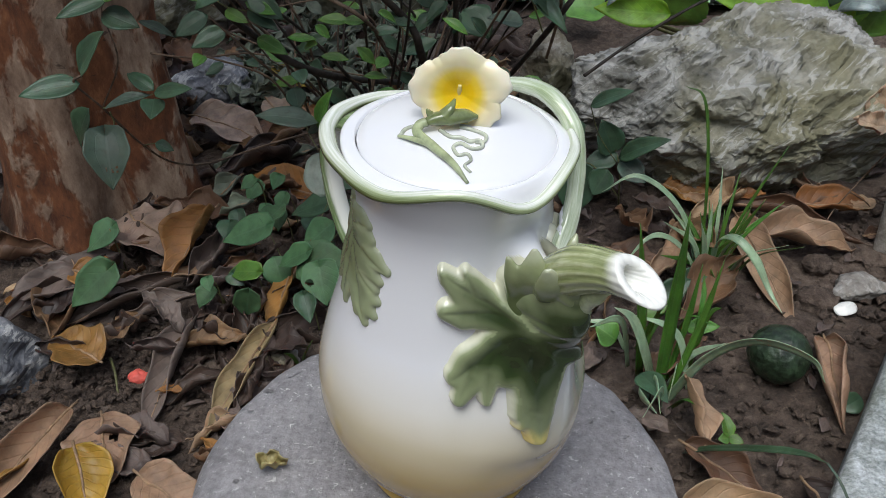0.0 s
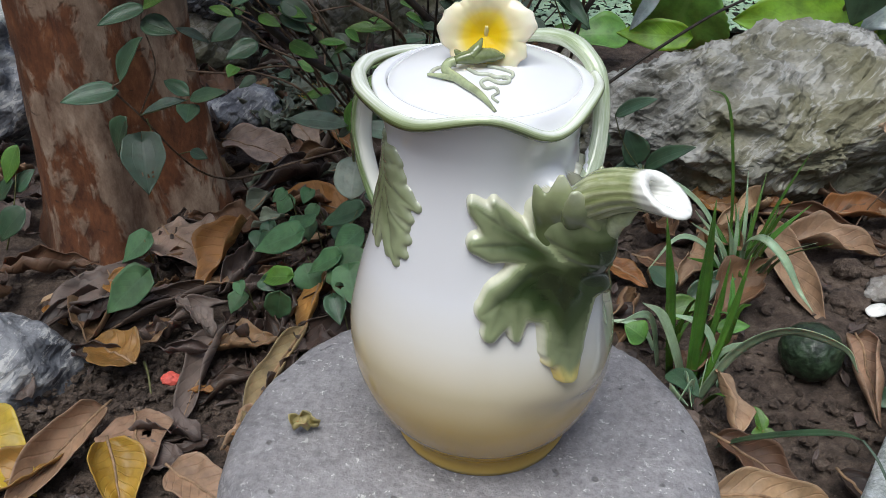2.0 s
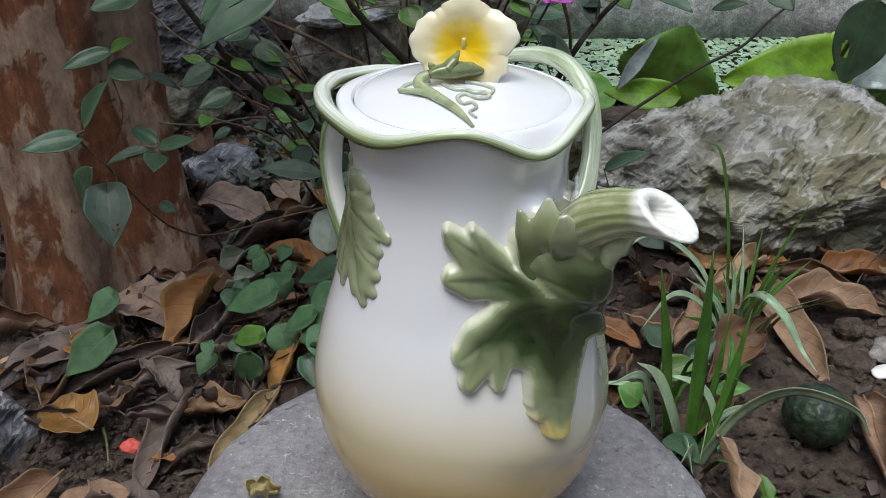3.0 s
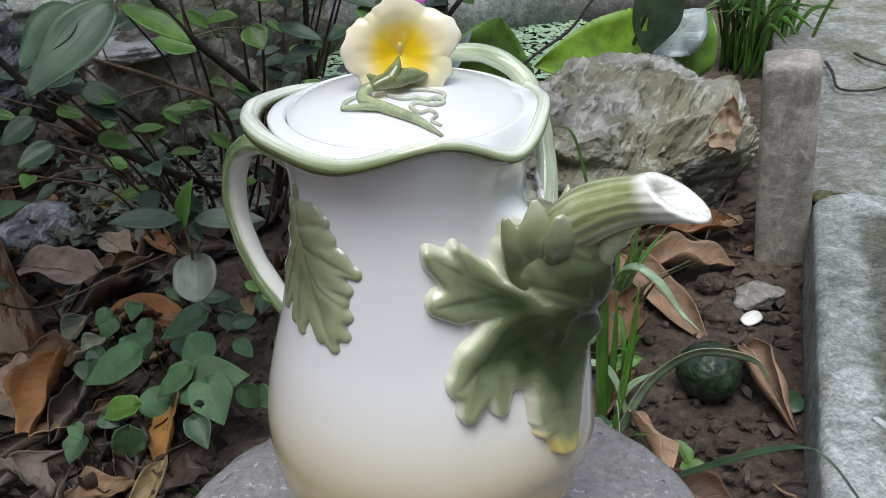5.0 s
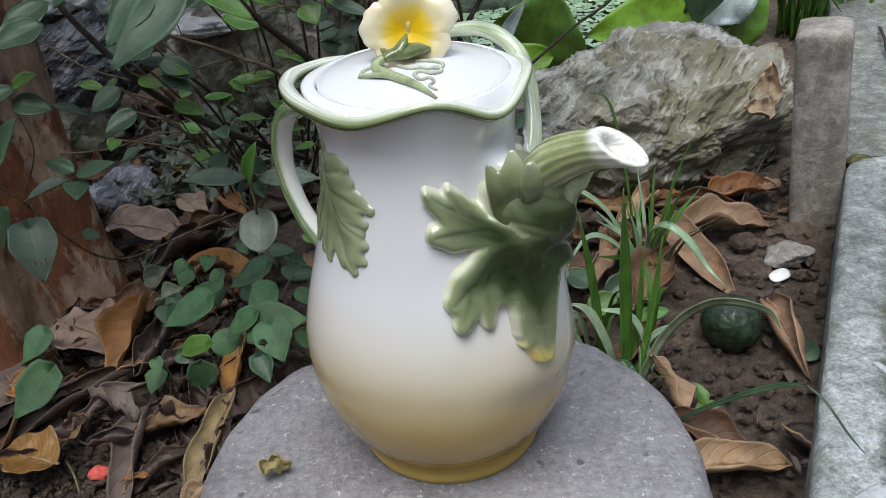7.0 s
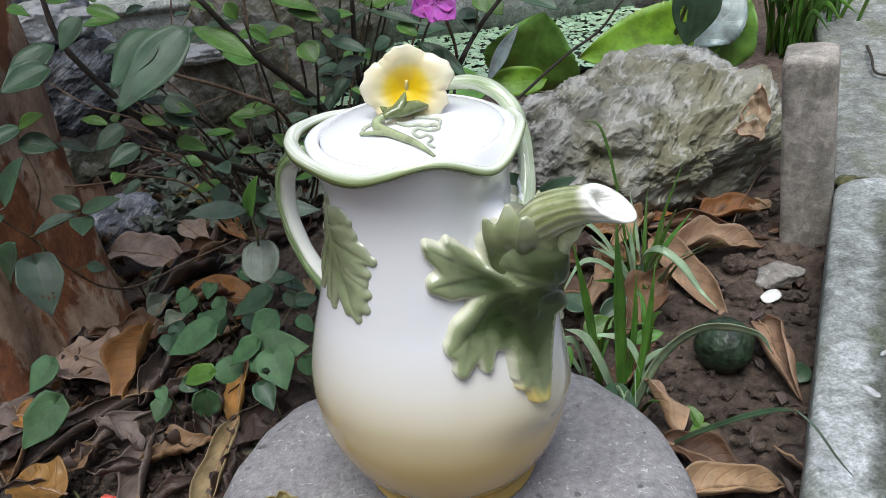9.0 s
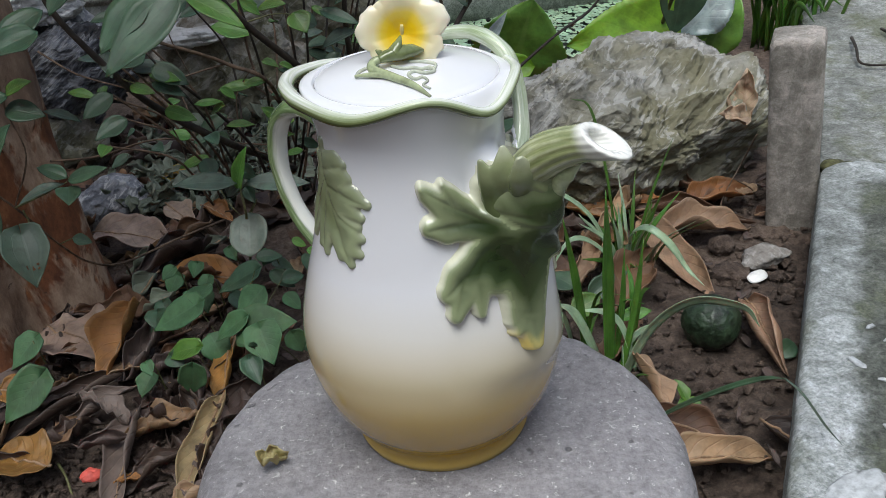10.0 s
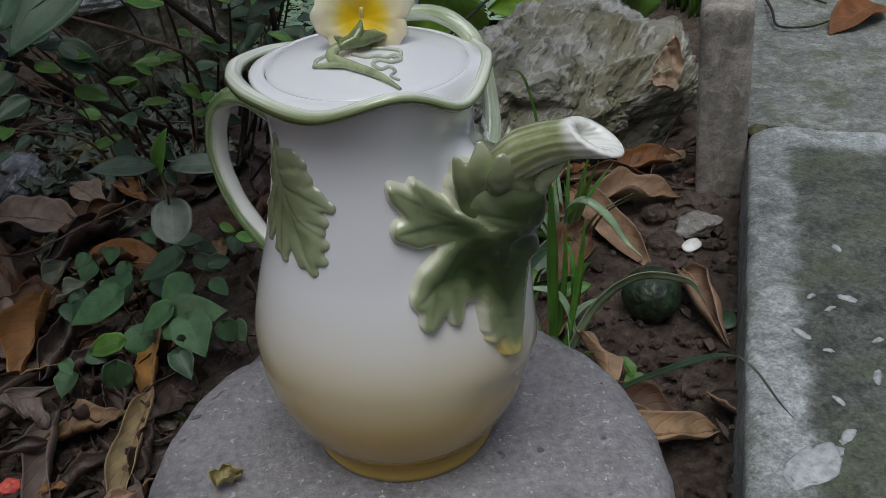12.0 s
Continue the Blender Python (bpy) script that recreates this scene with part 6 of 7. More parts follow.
leafy(shrub, (-0.090, 0.350, 0.017), (-0.071, 0.350, 0.019), 0.008, BRIGHT, "lance")
leafy(shrub, (-0.209, 0.360, 0.121), (-0.182, 0.360, 0.126), 0.011, GREEN, "lance")
leafy(shrub, (-0.211, 0.320, 0.170), (-0.232, 0.320, 0.177), 0.012, BRIGHT, "lance")
leafy(shrub, (-0.181, 0.330, 0.152), (-0.211, 0.330, 0.151), 0.010, BRIGHT, "lance")
leafy(shrub, (-0.113, 0.320, 0.152), (-0.131, 0.320, 0.161), 0.010, BRIGHT, "ovate")
leafy(shrub, (-0.028, 0.320, 0.132), (-0.038, 0.320, 0.147), 0.012, GREEN, "ovate")
leafy(shrub, (-0.002, 0.320, 0.143), (0.012, 0.320, 0.149), 0.014, BRIGHT, "ovate")
leafy(shrub, (-0.095, 0.340, 0.130), (-0.081, 0.340, 0.118), 0.010, BRIGHT, "ovate")
leafy(shrub, (-0.052, 0.360, 0.081), (-0.033, 0.360, 0.073), 0.010, GREEN, "lance")
leafy(shrub, (-0.103, 0.340, 0.066), (-0.083, 0.340, 0.068), 0.009, BRIGHT, "lance")
leafy(shrub, (0.020, 0.340, 0.096), (0.038, 0.340, 0.100), 0.011, BRIGHT, "ovate")
leafy(shrub, (0.009, 0.350, 0.108), (-0.005, 0.350, 0.101), 0.013, GREEN, "ovate")
leafy(shrub, (-0.033, 0.370, 0.084), (-0.051, 0.360, 0.086), 0.012, GREEN, "ovate")
leafy(shrub, (-0.009, 0.370, 0.062), (0.008, 0.370, 0.045), 0.011, GREEN, "lance")
leafy(shrub, (-0.125, 0.360, 0.027), (-0.102, 0.360, 0.028), 0.009, BRIGHT, "lance")
leafy(shrub, (-0.157, 0.380, 0.008), (-0.139, 0.380, 0.013), 0.010, GREEN, "ovate")
leafy(shrub, (-0.086, 0.370, 0.045), (-0.064, 0.370, 0.050), 0.010, GREEN, "lance")
leafy(shrub, (-0.220, 0.270, 0.140), (-0.248, 0.250, 0.133), 0.024, GREEN, "ovate")
leafy(shrub, (0.084, 0.340, 0.132), (0.095, 0.330, 0.123), 0.016, BRIGHT, "ovate")
leafy(shrub, (0.106, 0.360, 0.131), (0.137, 0.330, 0.125), 0.020, GREEN, "ovate")
leafy(shrub, (0.156, 0.360, 0.115), (0.177, 0.350, 0.124), 0.010, GREEN, "lance")
leafy(shrub, (0.200, 0.400, 0.127), (0.219, 0.380, 0.111), 0.021, GREEN, "ovate")
leafy(shrub, (-0.040, 0.320, 0.112), (-0.059, 0.320, 0.120), 0.015, GREEN, "ovate")
leafy(shrub, (0.281, 0.420, 0.119), (0.308, 0.420, 0.112), 0.010, BRIGHT, "lance")
leafy(shrub, (0.052, 0.300, 0.096), (0.036, 0.290, 0.114), 0.015, GREEN, "lance")
leafy(shrub, (-0.160, 0.300, 0.099), (-0.135, 0.290, 0.089), 0.016, GREEN, "ovate")
leafy(shrub, (-0.016, 0.400, 0.054), (0.008, 0.380, 0.045), 0.031, GREEN, "ovate")
leafy(shrub, (-0.100, 0.360, 0.057), (-0.127, 0.360, 0.060), 0.011, BRIGHT, "lance")
leafy(shrub, (-0.149, 0.400, -0.014), (-0.179, 0.400, -0.021), 0.010, BRIGHT, "lance")
leafy(shrub, (-0.092, 0.420, 0.021), (-0.063, 0.420, 0.008), 0.012, GREEN, "lance")
leafy(shrub, (0.049, 0.420, 0.063), (0.067, 0.410, 0.044), 0.020, GREEN, "ovate")
leafy(shrub, (-0.044, 0.420, 0.034), (-0.063, 0.420, 0.043), 0.014, BRIGHT, "ovate")
leafy(shrub, (-0.134, 0.420, -0.034), (-0.114, 0.420, -0.050), 0.015, GREEN, "ovate")
leafy(shrub, (-0.159, 0.380, 0.013), (-0.175, 0.380, 0.020), 0.011, BRIGHT, "ovate")
leafy(shrub, (-0.076, 0.440, -0.024), (-0.055, 0.440, -0.034), 0.011, GREEN, "lance")
branch(shrub, [(-0.064, 0.718, -0.182), (-0.047, 0.380, 0.023), (-0.054, 0.340, 0.068), (-0.091, 0.310, 0.121), (-0.119, 0.290, 0.170)], [0.0040, 0.0029, 0.0022], DARKTWIG)
branch(shrub, [(-0.093, 0.729, -0.183), (-0.126, 0.360, 0.012), (-0.167, 0.320, 0.062), (-0.185, 0.300, 0.095), (-0.213, 0.290, 0.147), (-0.218, 0.290, 0.184)], [0.0033, 0.0026, 0.0018], DARKTWIG)
branch(shrub, [(-0.035, 0.706, -0.180), (-0.020, 0.380, 0.045), (-0.019, 0.340, 0.105), (-0.016, 0.330, 0.149)], [0.0025, 0.0022, 0.0018], DARKTWIG)
branch(shrub, [(0.007, 0.689, -0.179), (0.047, 0.340, 0.063), (0.070, 0.310, 0.116), (0.088, 0.310, 0.137), (0.096, 0.310, 0.146)], [0.0025, 0.0018, 0.0014], DARKTWIG)
branch(shrub, [(-0.108, 0.735, -0.183), (-0.081, 0.370, 0.044), (-0.113, 0.340, 0.084), (-0.155, 0.320, 0.111), (-0.171, 0.310, 0.121)], [0.0018, 0.0015, 0.0011], TWIG)
branch(shrub, [(-0.093, 0.729, -0.183), (-0.081, 0.400, 0.020), (-0.099, 0.400, 0.058), (-0.102, 0.400, 0.112), (-0.101, 0.400, 0.144)], [0.0015, 0.0011, 0.0011], TWIG)
branch(shrub, [(-0.323, 0.440, -0.015), (-0.252, 0.420, -0.010), (-0.191, 0.400, 0.007), (-0.130, 0.400, -0.004), (-0.088, 0.420, -0.020)], [0.0010, 0.0008, 0.0008], TWIG)
branch(shrub, [(-0.113, 0.340, 0.084), (-0.133, 0.330, 0.083), (-0.154, 0.320, 0.081)], [0.0007, 0.0007, 0.0004], TWIG)
branch(shrub, [(-0.062, 0.380, 0.020), (-0.063, 0.380, 0.070), (-0.065, 0.380, 0.113), (-0.062, 0.380, 0.144)], [0.0007, 0.0007, 0.0005], TWIG)
branch(shrub, [(-0.243, 0.330, 0.111), (-0.217, 0.320, 0.094), (-0.181, 0.310, 0.082)], [0.0008, 0.0006], TWIG)
branch(shrub, [(-0.145, 0.340, 0.163), (-0.150, 0.340, 0.135), (-0.150, 0.340, 0.109), (-0.142, 0.350, 0.072)], [0.0006, 0.0004], TWIG)
branch(shrub, [(-0.167, 0.320, 0.062), (-0.168, 0.380, 0.009), (-0.244, 0.772, -0.189)], [0.0006, 0.0004], TWIG)
branch(shrub, [(-0.090, 0.719, -0.163), (-0.135, 0.756, -0.165), (-0.193, 0.743, -0.167)], [0.0014, 0.0011, 0.0007], TWIG)
branch(shrub, [(-0.142, 0.270, 0.153), (-0.130, 0.270, 0.156), (-0.120, 0.290, 0.168)], [0.0006, 0.0004], GSTEM)
branch(shrub, [(-0.091, 0.310, 0.121), (-0.070, 0.310, 0.125), (-0.055, 0.300, 0.126)], [0.0006, 0.0004], GSTEM)
branch(shrub, [(-0.049, 0.360, 0.044), (-0.065, 0.360, 0.058), (-0.074, 0.330, 0.078)], [0.0007, 0.0005], GSTEM)
branch(shrub, [(-0.020, 0.380, 0.045), (-0.025, 0.370, 0.062), (-0.033, 0.370, 0.084)], [0.0007, 0.0005], GSTEM)
branch(shrub, [(0.047, 0.340, 0.063), (0.036, 0.330, 0.093), (0.027, 0.310, 0.115)], [0.0007, 0.0004], GSTEM)
branch(shrub, [(0.070, 0.310, 0.116), (0.071, 0.300, 0.135), (0.070, 0.300, 0.145)], [0.0006, 0.0004], GSTEM)
branch(shrub, [(-0.185, 0.300, 0.095), (-0.174, 0.300, 0.089), (-0.162, 0.300, 0.088)], [0.0006, 0.0004], GSTEM)
branch(shrub, [(-0.130, 0.663, -0.183), (-0.113, 0.420, -0.022), (-0.136, 0.360, 0.046), (-0.156, 0.300, 0.099)], [0.0020, 0.0014, 0.0010], DARKTWIG)
branch(shrub, [(-0.103, 0.664, -0.182), (-0.056, 0.440, 0.015), (-0.072, 0.420, 0.057)], [0.0017, 0.0014, 0.0010], DARKTWIG)
branch(shrub, [(-0.013, 0.573, -0.127), (-0.017, 0.460, 0.008), (-0.025, 0.440, 0.052)], [0.0015, 0.0012, 0.0009], DARKTWIG)
branch(shrub, [(0.003, 0.567, -0.076), (0.022, 0.450, 0.020), (0.042, 0.450, 0.048)], [0.0012, 0.0009, 0.0006], DARKTWIG)
branch(shrub, [(-0.103, 0.420, -0.027), (-0.138, 0.400, 0.002), (-0.159, 0.380, 0.013)], [0.0007, 0.0005], TWIG)
branch(shrub, [(-0.123, 0.420, -0.012), (-0.120, 0.420, 0.030), (-0.101, 0.420, 0.056)], [0.0007, 0.0005], TWIG)


# twig over the boulder
loose_twig([(0.089, 0.420, -0.007), (0.127, 0.450, 0.010), (0.173, 0.460, 0.040), (0.208, 0.470, 0.057), (0.229, 0.480, 0.076), (0.248, 0.490, 0.089)], [0.0015, 0.0013, 0.0010], DARKTWIG)
loose_twig([(0.367, 0.430, -0.071), (0.365, 0.452, -0.111), (0.352, 0.441, -0.122), (0.339, 0.434, -0.142), (0.320, 0.402, -0.152)], [0.0008, 0.0006, 0.0006], TWIG)
loose_twig([(0.352, 0.441, -0.122), (0.377, 0.453, -0.141), (0.385, 0.454, -0.151)], [0.0006, 0.0006], TWIG)


# ---- the tree ----
def build_tree():
    cx, cy = -0.374, 0.445
    tree = thing("tree", "tree with peeling rust-brown and grey bark, rooted in the bed", "tree", cx, cy, -0.19)
    seg = 120
    zs = np.concatenate([np.linspace(-0.23, 0.20, 70), np.linspace(0.22, 1.9, 40)])
    P = []
    for z in zs:
        row = []
        h = max(0.0, z + 0.19)
        r0 = 0.077 + 0.012 * math.exp(-h / 0.06) - 0.012 * min(1.9, h)
        for k in range(seg):
            a = 2 * math.pi * k / seg
            flare = 0.006 * math.exp(-h / 0.075) * max(0, math.cos(a - radians(-20))) ** 5 + 0.006 * math.exp(-h / 0.06) * max(0, math.cos(a - radians(-110))) ** 8 + 0.03 * math.exp(-h / 0.06) * max(0, math.cos(a - radians(170))) ** 6
            hollow = (a - radians(305) + math.pi) % (2 * math.pi) - math.pi
            flare += 0.012 * math.exp(-h / 0.10) * max(0, math.cos(a - radians(350))) ** 10 - 0.034 * math.exp(-((hollow / 0.36) ** 2)) * math.exp(-((h / 0.17) ** 2))
            flute = 0.004 * math.sin(5 * a + 1.0) + 0.0025 * math.sin(9 * a + 2.0)
            d = Vector((math.cos(a), math.sin(a), 0))
            n = 0.0030 * fbm((d.x * 2.2, d.y * 2.2, z * 9), 4)
            plate = 0.0009 if fbm((d.x * 2.0 + 7, d.y * 2.0, z * 7), 3) > 0.05 else 0.0
            r = r0 + flare + flute + n + plate
            row.append((cx + r * d.x + 0.02 * h * 0.4, cy + r * d.y, z))
        P.append(row)
    bm = bmesh.new()
    mesh_from_grid(bm, np.array(P), close_v=True, cap=True, flip=False)
    bmesh.ops.recalc_face_normals(bm, faces=bm.faces)
    inside(part("trunk", bm, BARK), tree)
    # limbs and crown over the view, unseen; added to top the trunk and shade the left
    rng = np.random.RandomState(77)
    ends = []
    for k in range(9):
        a, base = k * 2.4 + 0.9, 0.95 + 0.09 * k
        far = 0.50 if math.cos(a) < 0.3 else 0.30
        p = smooth_path([(cx + 0.02, cy, base), (cx + 0.3 * far * math.cos(a), cy + 0.3 * far * math.sin(a), base + 0.16), (cx + 0.7 * far * math.cos(a), cy + 0.7 * far * math.sin(a), base + 0.26), (cx + far * math.cos(a), cy + far * math.sin(a), base + 0.28)], 5)
        inside(part("limb", tube_bm(p, [0.026, 0.018, 0.011, 0.004], 10, wobble=0.05, seed=k), BARK), tree)
        ends += list(p[5:])
    bm = bmesh.new()
    uvs = [[(i / 2, j - 1.0) for j in range(3)] for i in range(3)]
    for _ in range(3000):
        c = ends[rng.randint(len(ends))] + rng.normal(size=3) * (0.16, 0.16, 0.10)
        m = pose(*c, rng.uniform(-40, 40), rng.uniform(-40, 40), rng.uniform(0, 360))
        L, W = rng.uniform(0.05, 0.09), rng.uniform(0.022, 0.034)
        G = np.array([[m @ Vector((L * i / 2, W * (j - 1) * (0.25, 1, 0.2)[i], 0.2 * W * abs(j - 1))) for j in range(3)] for i in range(3)])
        mesh_from_grid(bm, G, uvs=uvs)
    inside(part("crown", bm, GREEN, None, "unseen open crown of narrow green leaves, added for shade"), tree)


build_tree()


# ---- fallen leaves ----
def fallen(a, b, width, material, label, cup=0.6, bend=0.3, shape="ovate", roll=0.0, ruffle=0.05, lean=0.0, lift=0.0, fold=0.0, stalk=0.0, holes=(), category="leaf", group="fallen leaves"):
    """A dry leaf that lies from a to b, places in the plan with a height over the soil."""
    COUNT[0] += 1
    k = COUNT[0]
    pa = Vector((a[0], a[1], float(ground_z(a[0], a[1])) + a[2] + lift + 0.003))
    pb = Vector((b[0], b[1], float(ground_z(b[0], b[1])) + b[2] + lift + 0.003))
    m, far = leaf_pose(pa, pb, (math.sin(radians(lean)), -0.15, math.cos(radians(lean))))
    ob = part("fallen_leaf", leaf_bm(far, width, shape, cup, bend, roll, 0.12, ruffle * 0.9, 0, k, 23, 15, 0.0007, stalk, fold=fold, crumple=0.075, holes=holes), material)
    ob.matrix_world = m
    # the raised rib along the middle, running out into a short stalk
    mid = np.array([ob.data.vertices[i * 15 + 7].co[:] for i in range(22)])
    mid = np.concatenate([[mid[0] + (mid[0] - mid[1]) * 1.6], mid])
    mid[:, 2] += 0.0001
    part("midrib", tube_bm(mid, [0.0011, 0.0010, 0.0007, 0.0003], 7), RIB, ob)
    return tagged(ob, label, category, group)


fallen((-0.276, 0.188, 0.012), (-0.330, 0.222, 0.014), 0.046, OCHRE, "cupped ochre-brown dry leaf lying on the soil", 0.7, 0.4, stalk=0.0, ruffle=0.03, lift=0.006)
fallen((-0.222, 0.262, 0.010), (-0.230, 0.138, 0.004), 0.042, GREYLEAF, "long grey-brown withered leaf folded along its rib", 1.6, 0.2, "lance", lean=-20)
fallen((-0.258, 0.140, 0.014), (-0.232, 0.082, 0.012), 0.050, TAN, "broad flat tan leaf with a dark hole", 0.5, 0.2, "ovate", ruffle=0.02, holes=((0.42, 0.30, 0.07),))
fallen((-0.283, 0.145, 0.014), (-0.318, 0.050, 0.006), 0.044, TAN, "tan leaf folded along its rib", 1.3, 0.2, lean=20, ruffle=0.02, fold=0.25)
fallen((-0.392, 0.122, 0.022), (-0.302, 0.068, 0.014), 0.058, YELLOW, "large yellow ribbed leaf", 0.7, 0.5)
fallen((-0.296, 0.104, 0.008), (-0.352, 0.050, 0.008), 0.040, OCHRE, "ochre leaf lying under the yellow leaf", 1.2, 0.3)
fallen((-0.262, 0.104, 0.022), (-0.230, 0.048, 0.006), 0.046, YELLOW, "bright yellow curled leaf", 1.6, 0.6, lean=25)
fallen((-0.214, 0.092, 0.008), (-0.158, 0.062, 0.006), 0.040, TAN, "tan leaf beside the pedestal", 1.0, 0.4)
fallen((-0.150, 0.312, 0.024), (-0.158, 0.236, 0.010), 0.030, ORANGE, "rust-yellow spotted leaf tip turned upright", 1.0, 0.2, lean=-35)
fallen((-0.152, 0.252, 0.016), (-0.178, 0.132, 0.012), 0.034, STRAW, "long mottled straw-brown leaf curled lengthways", 1.5, 0.2, "lance", roll=0.3, ruffle=0.05)
fallen((-0.232, 0.366, 0.044), (-0.262, 0.290, 0.014), 0.048, ORANGE, "rust-brown leaf folded along its rib", 1.1, 0.25, lean=-20, fold=0.35, ruffle=0.08)
fallen((-0.322, 0.378, 0.026), (-0.262, 0.330, 0.026), 0.066, PINKTAN, "pale tan crumpled leaf", 0.8, 0.3, "round", ruffle=0.08)
fallen((-0.152, 0.440, 0.010), (-0.244, 0.470, 0.022), 0.050, ORANGE, "rust-brown leaf with pale ribs", 1.0, 0.5, lean=-12)
fallen((-0.236, 0.304, 0.016), (-0.342, 0.244, 0.006), 0.040, DARKLEAF, "dark brown withered leaf rolled lengthways", 2.4, 0.2, "lance")
fallen((-0.228, 0.282, 0.014), (-0.292, 0.246, 0.006), 0.034, GREYLEAF, "grey-brown leaf rolled lengthways", 2.0, 0.2, "lance", lean=-15)
fallen((-0.322, 0.585, 0.020), (-0.232, 0.552, 0.016), 0.062, PINKTAN, "pale brown leaf behind the plants", 0.7, 0.4, lean=-4)
fallen((-0.246, 0.618, 0.026), (-0.212, 0.580, 0.014), 0.036, PINKTAN, "small pale pinkish leaf", 1.2, 0.4)
fallen((-0.204, 0.606, 0.024), (-0.170, 0.580, 0.014), 0.032, ORANGE, "small rust leaf on the litter", 1.2, 0.4)
fallen((-0.262, 0.700, 0.03), (-0.200, 0.672, 0.02), 0.040, YELLOW, "yellowing leaf hanging low in the shrub", 0.7, 0.3)
fallen((-0.345, 0.300, 0.020), (-0.300, 0.290, 0.012), 0.040, ORANGE, "rust-yellow leaf under green leaves", 0.7, 0.3)
fallen((-0.190, 0.545, 0.030), (-0.246, 0.492, 0.018), 0.044, BROWN, "red-brown leaf rolled lengthways on the litter", 2.2, 0.2)
fallen((-0.136, 0.430, 0.020), (-0.170, 0.408, 0.014), 0.026, ORANGE, "small red-brown leaf among the green leaves", 0.8, 0.2)
fallen((-0.196, 0.356, 0.012), (-0.252, 0.342, 0.012), 0.036, BROWN, "dull brown leaf below the green leaves", 1.1, 0.3)
for a, b, w in (((-0.236, 0.508, 0.022), (-0.274, 0.488, 0.018), 0.026), ((-0.232, 0.446, 0.030), (-0.266, 0.400, 0.012), 0.030), ((-0.212, 0.416, 0.020), (-0.250, 0.400, 0.016), 0.024), ((-0.170, 0.520, 0.020), (-0.206, 0.508, 0.016), 0.018)):
    fallen(a, b, w, SCRAP, "withered grey-green leaf curled up on the litter", 2.0, 0.6, roll=0.4, ruffle=0.14)
# right of the teapot
fallen((0.250, 0.425, 0.016), (0.272, 0.288, 0.006), 0.040, TAN, "long tan leaf with a turned-up edge", 1.3, 0.3, lean=-25)
fallen((0.262, 0.398, 0.012), (0.352, 0.392, 0.014), 0.050, TAN, "broad pale brown leaf", 1.3, 0.5, ruffle=0.10, lean=10, fold=0.25)
fallen((0.250, 0.450, 0.012), (0.366, 0.408, 0.012), 0.040, BROWN, "brown curled leaf at the foot of the boulder", 1.8, 0.4, ruffle=0.08)
fallen((0.308, 0.448, 0.014), (0.386, 0.456, 0.016), 0.046, ORANGE, "rust-brown ribbed leaf against the boulder", 1.1, 0.4, lean=15)
fallen((0.287, 0.256, 0.016), (0.279, 0.166, 0.008), 0.048, TAN, "tan leaf curled into a tube", 2.2, 0.3, "ovate", roll=0.3, ruffle=0.04, lean=-15)
fallen((0.166, 0.190, 0.030), (0.178, 0.128, 0.004), 0.034, TAN, "pale pointed leaf standing on edge", 1.4, 0.2, lean=50)
fallen((0.162, 0.142, 0.010), (0.214, 0.096, 0.008), 0.036, BROWN, "dark brown folded leaf beside the pedestal", 1.4, 0.4, lean=-15)
fallen((0.150, 0.088, 0.012), (0.240, 0.090, 0.010), 0.038, TAN, "large tan-brown ribbed leaf beside the pedestal", 1.3, 0.6)
fallen((0.098, 0.362, 0.010), (0.134, 0.334, 0.006), 0.026, ORANGE, "small bright orange leaf", 0.8, 0.3)
fallen((0.126, 0.370, 0.012), (0.178, 0.352, 0.006), 0.036, BROWN, "reddish brown leaf under the grass", 0.9, 0.3)
fallen((0.186, 0.474, 0.016), (0.242, 0.452, 0.006), 0.040, ORANGE, "red-brown leaf under the grass", 0.9, 0.3)
fallen((0.366, 0.412, 0.006), (0.392, 0.422, 0.004), 0.018, BROWN, "small brown leaf beside the edging slab", 0.8, 0.3)
fallen((0.240, 0.120, 0.004), (0.262, 0.070, 0.006), 0.030, DARKLEAF, "dark rotting leaf by the path", 1.2, 0.3)


def build_rock_leaf():
    m, far = leaf_pose((0.388, 0.515, -0.100), (0.402, 0.535, -0.034), (-0.4, -0.75, 0.55))
    ob = part("fallen_leaf", leaf_bm(far * 0.9, 0.044, "ovate", 1.2, -0.5, 0.3, 0.15, 0.14, 0, 901, 23, 17, 0.0007, crumple=0.16), PALETAN)
    ob.matrix_world = m
    tagged(ob, "pale tan curled leaf caught between boulder and edging slab", "leaf", "fallen leaves")
    m, far = leaf_pose((0.392, 0.500, -0.084), (0.352, 0.497, -0.076), (-0.1, -0.7, 0.7))
    ob = part("fallen_leaf", leaf_bm(far, 0.030, "ovate", 1.3, -0.6, 0.3, 0.1, 0.10, 0, 902, 19, 13, 0.0007, crumple=0.12), PALETAN)
    ob.matrix_world = m
    tagged(ob, "pale tan dry leaf lodged beside the boulder", "leaf", "fallen leaves")
    m, far = leaf_pose((0.782, 0.704, KERB_TOP - 0.010), (0.672, 0.638, KERB_TOP - 0.004), (-0.1, -0.3, 1))
    ob = part("fallen_leaf", leaf_bm(far, 0.062, "ovate", 0.7, 0.3, 0.2, 0.06, 0.05, 0, 903, 19, 13, 0.0007), ORANGE)
    ob.matrix_world = m
    tagged(ob, "rust-brown leaf lying on the path", "leaf", "fallen leaves")


build_rock_leaf()


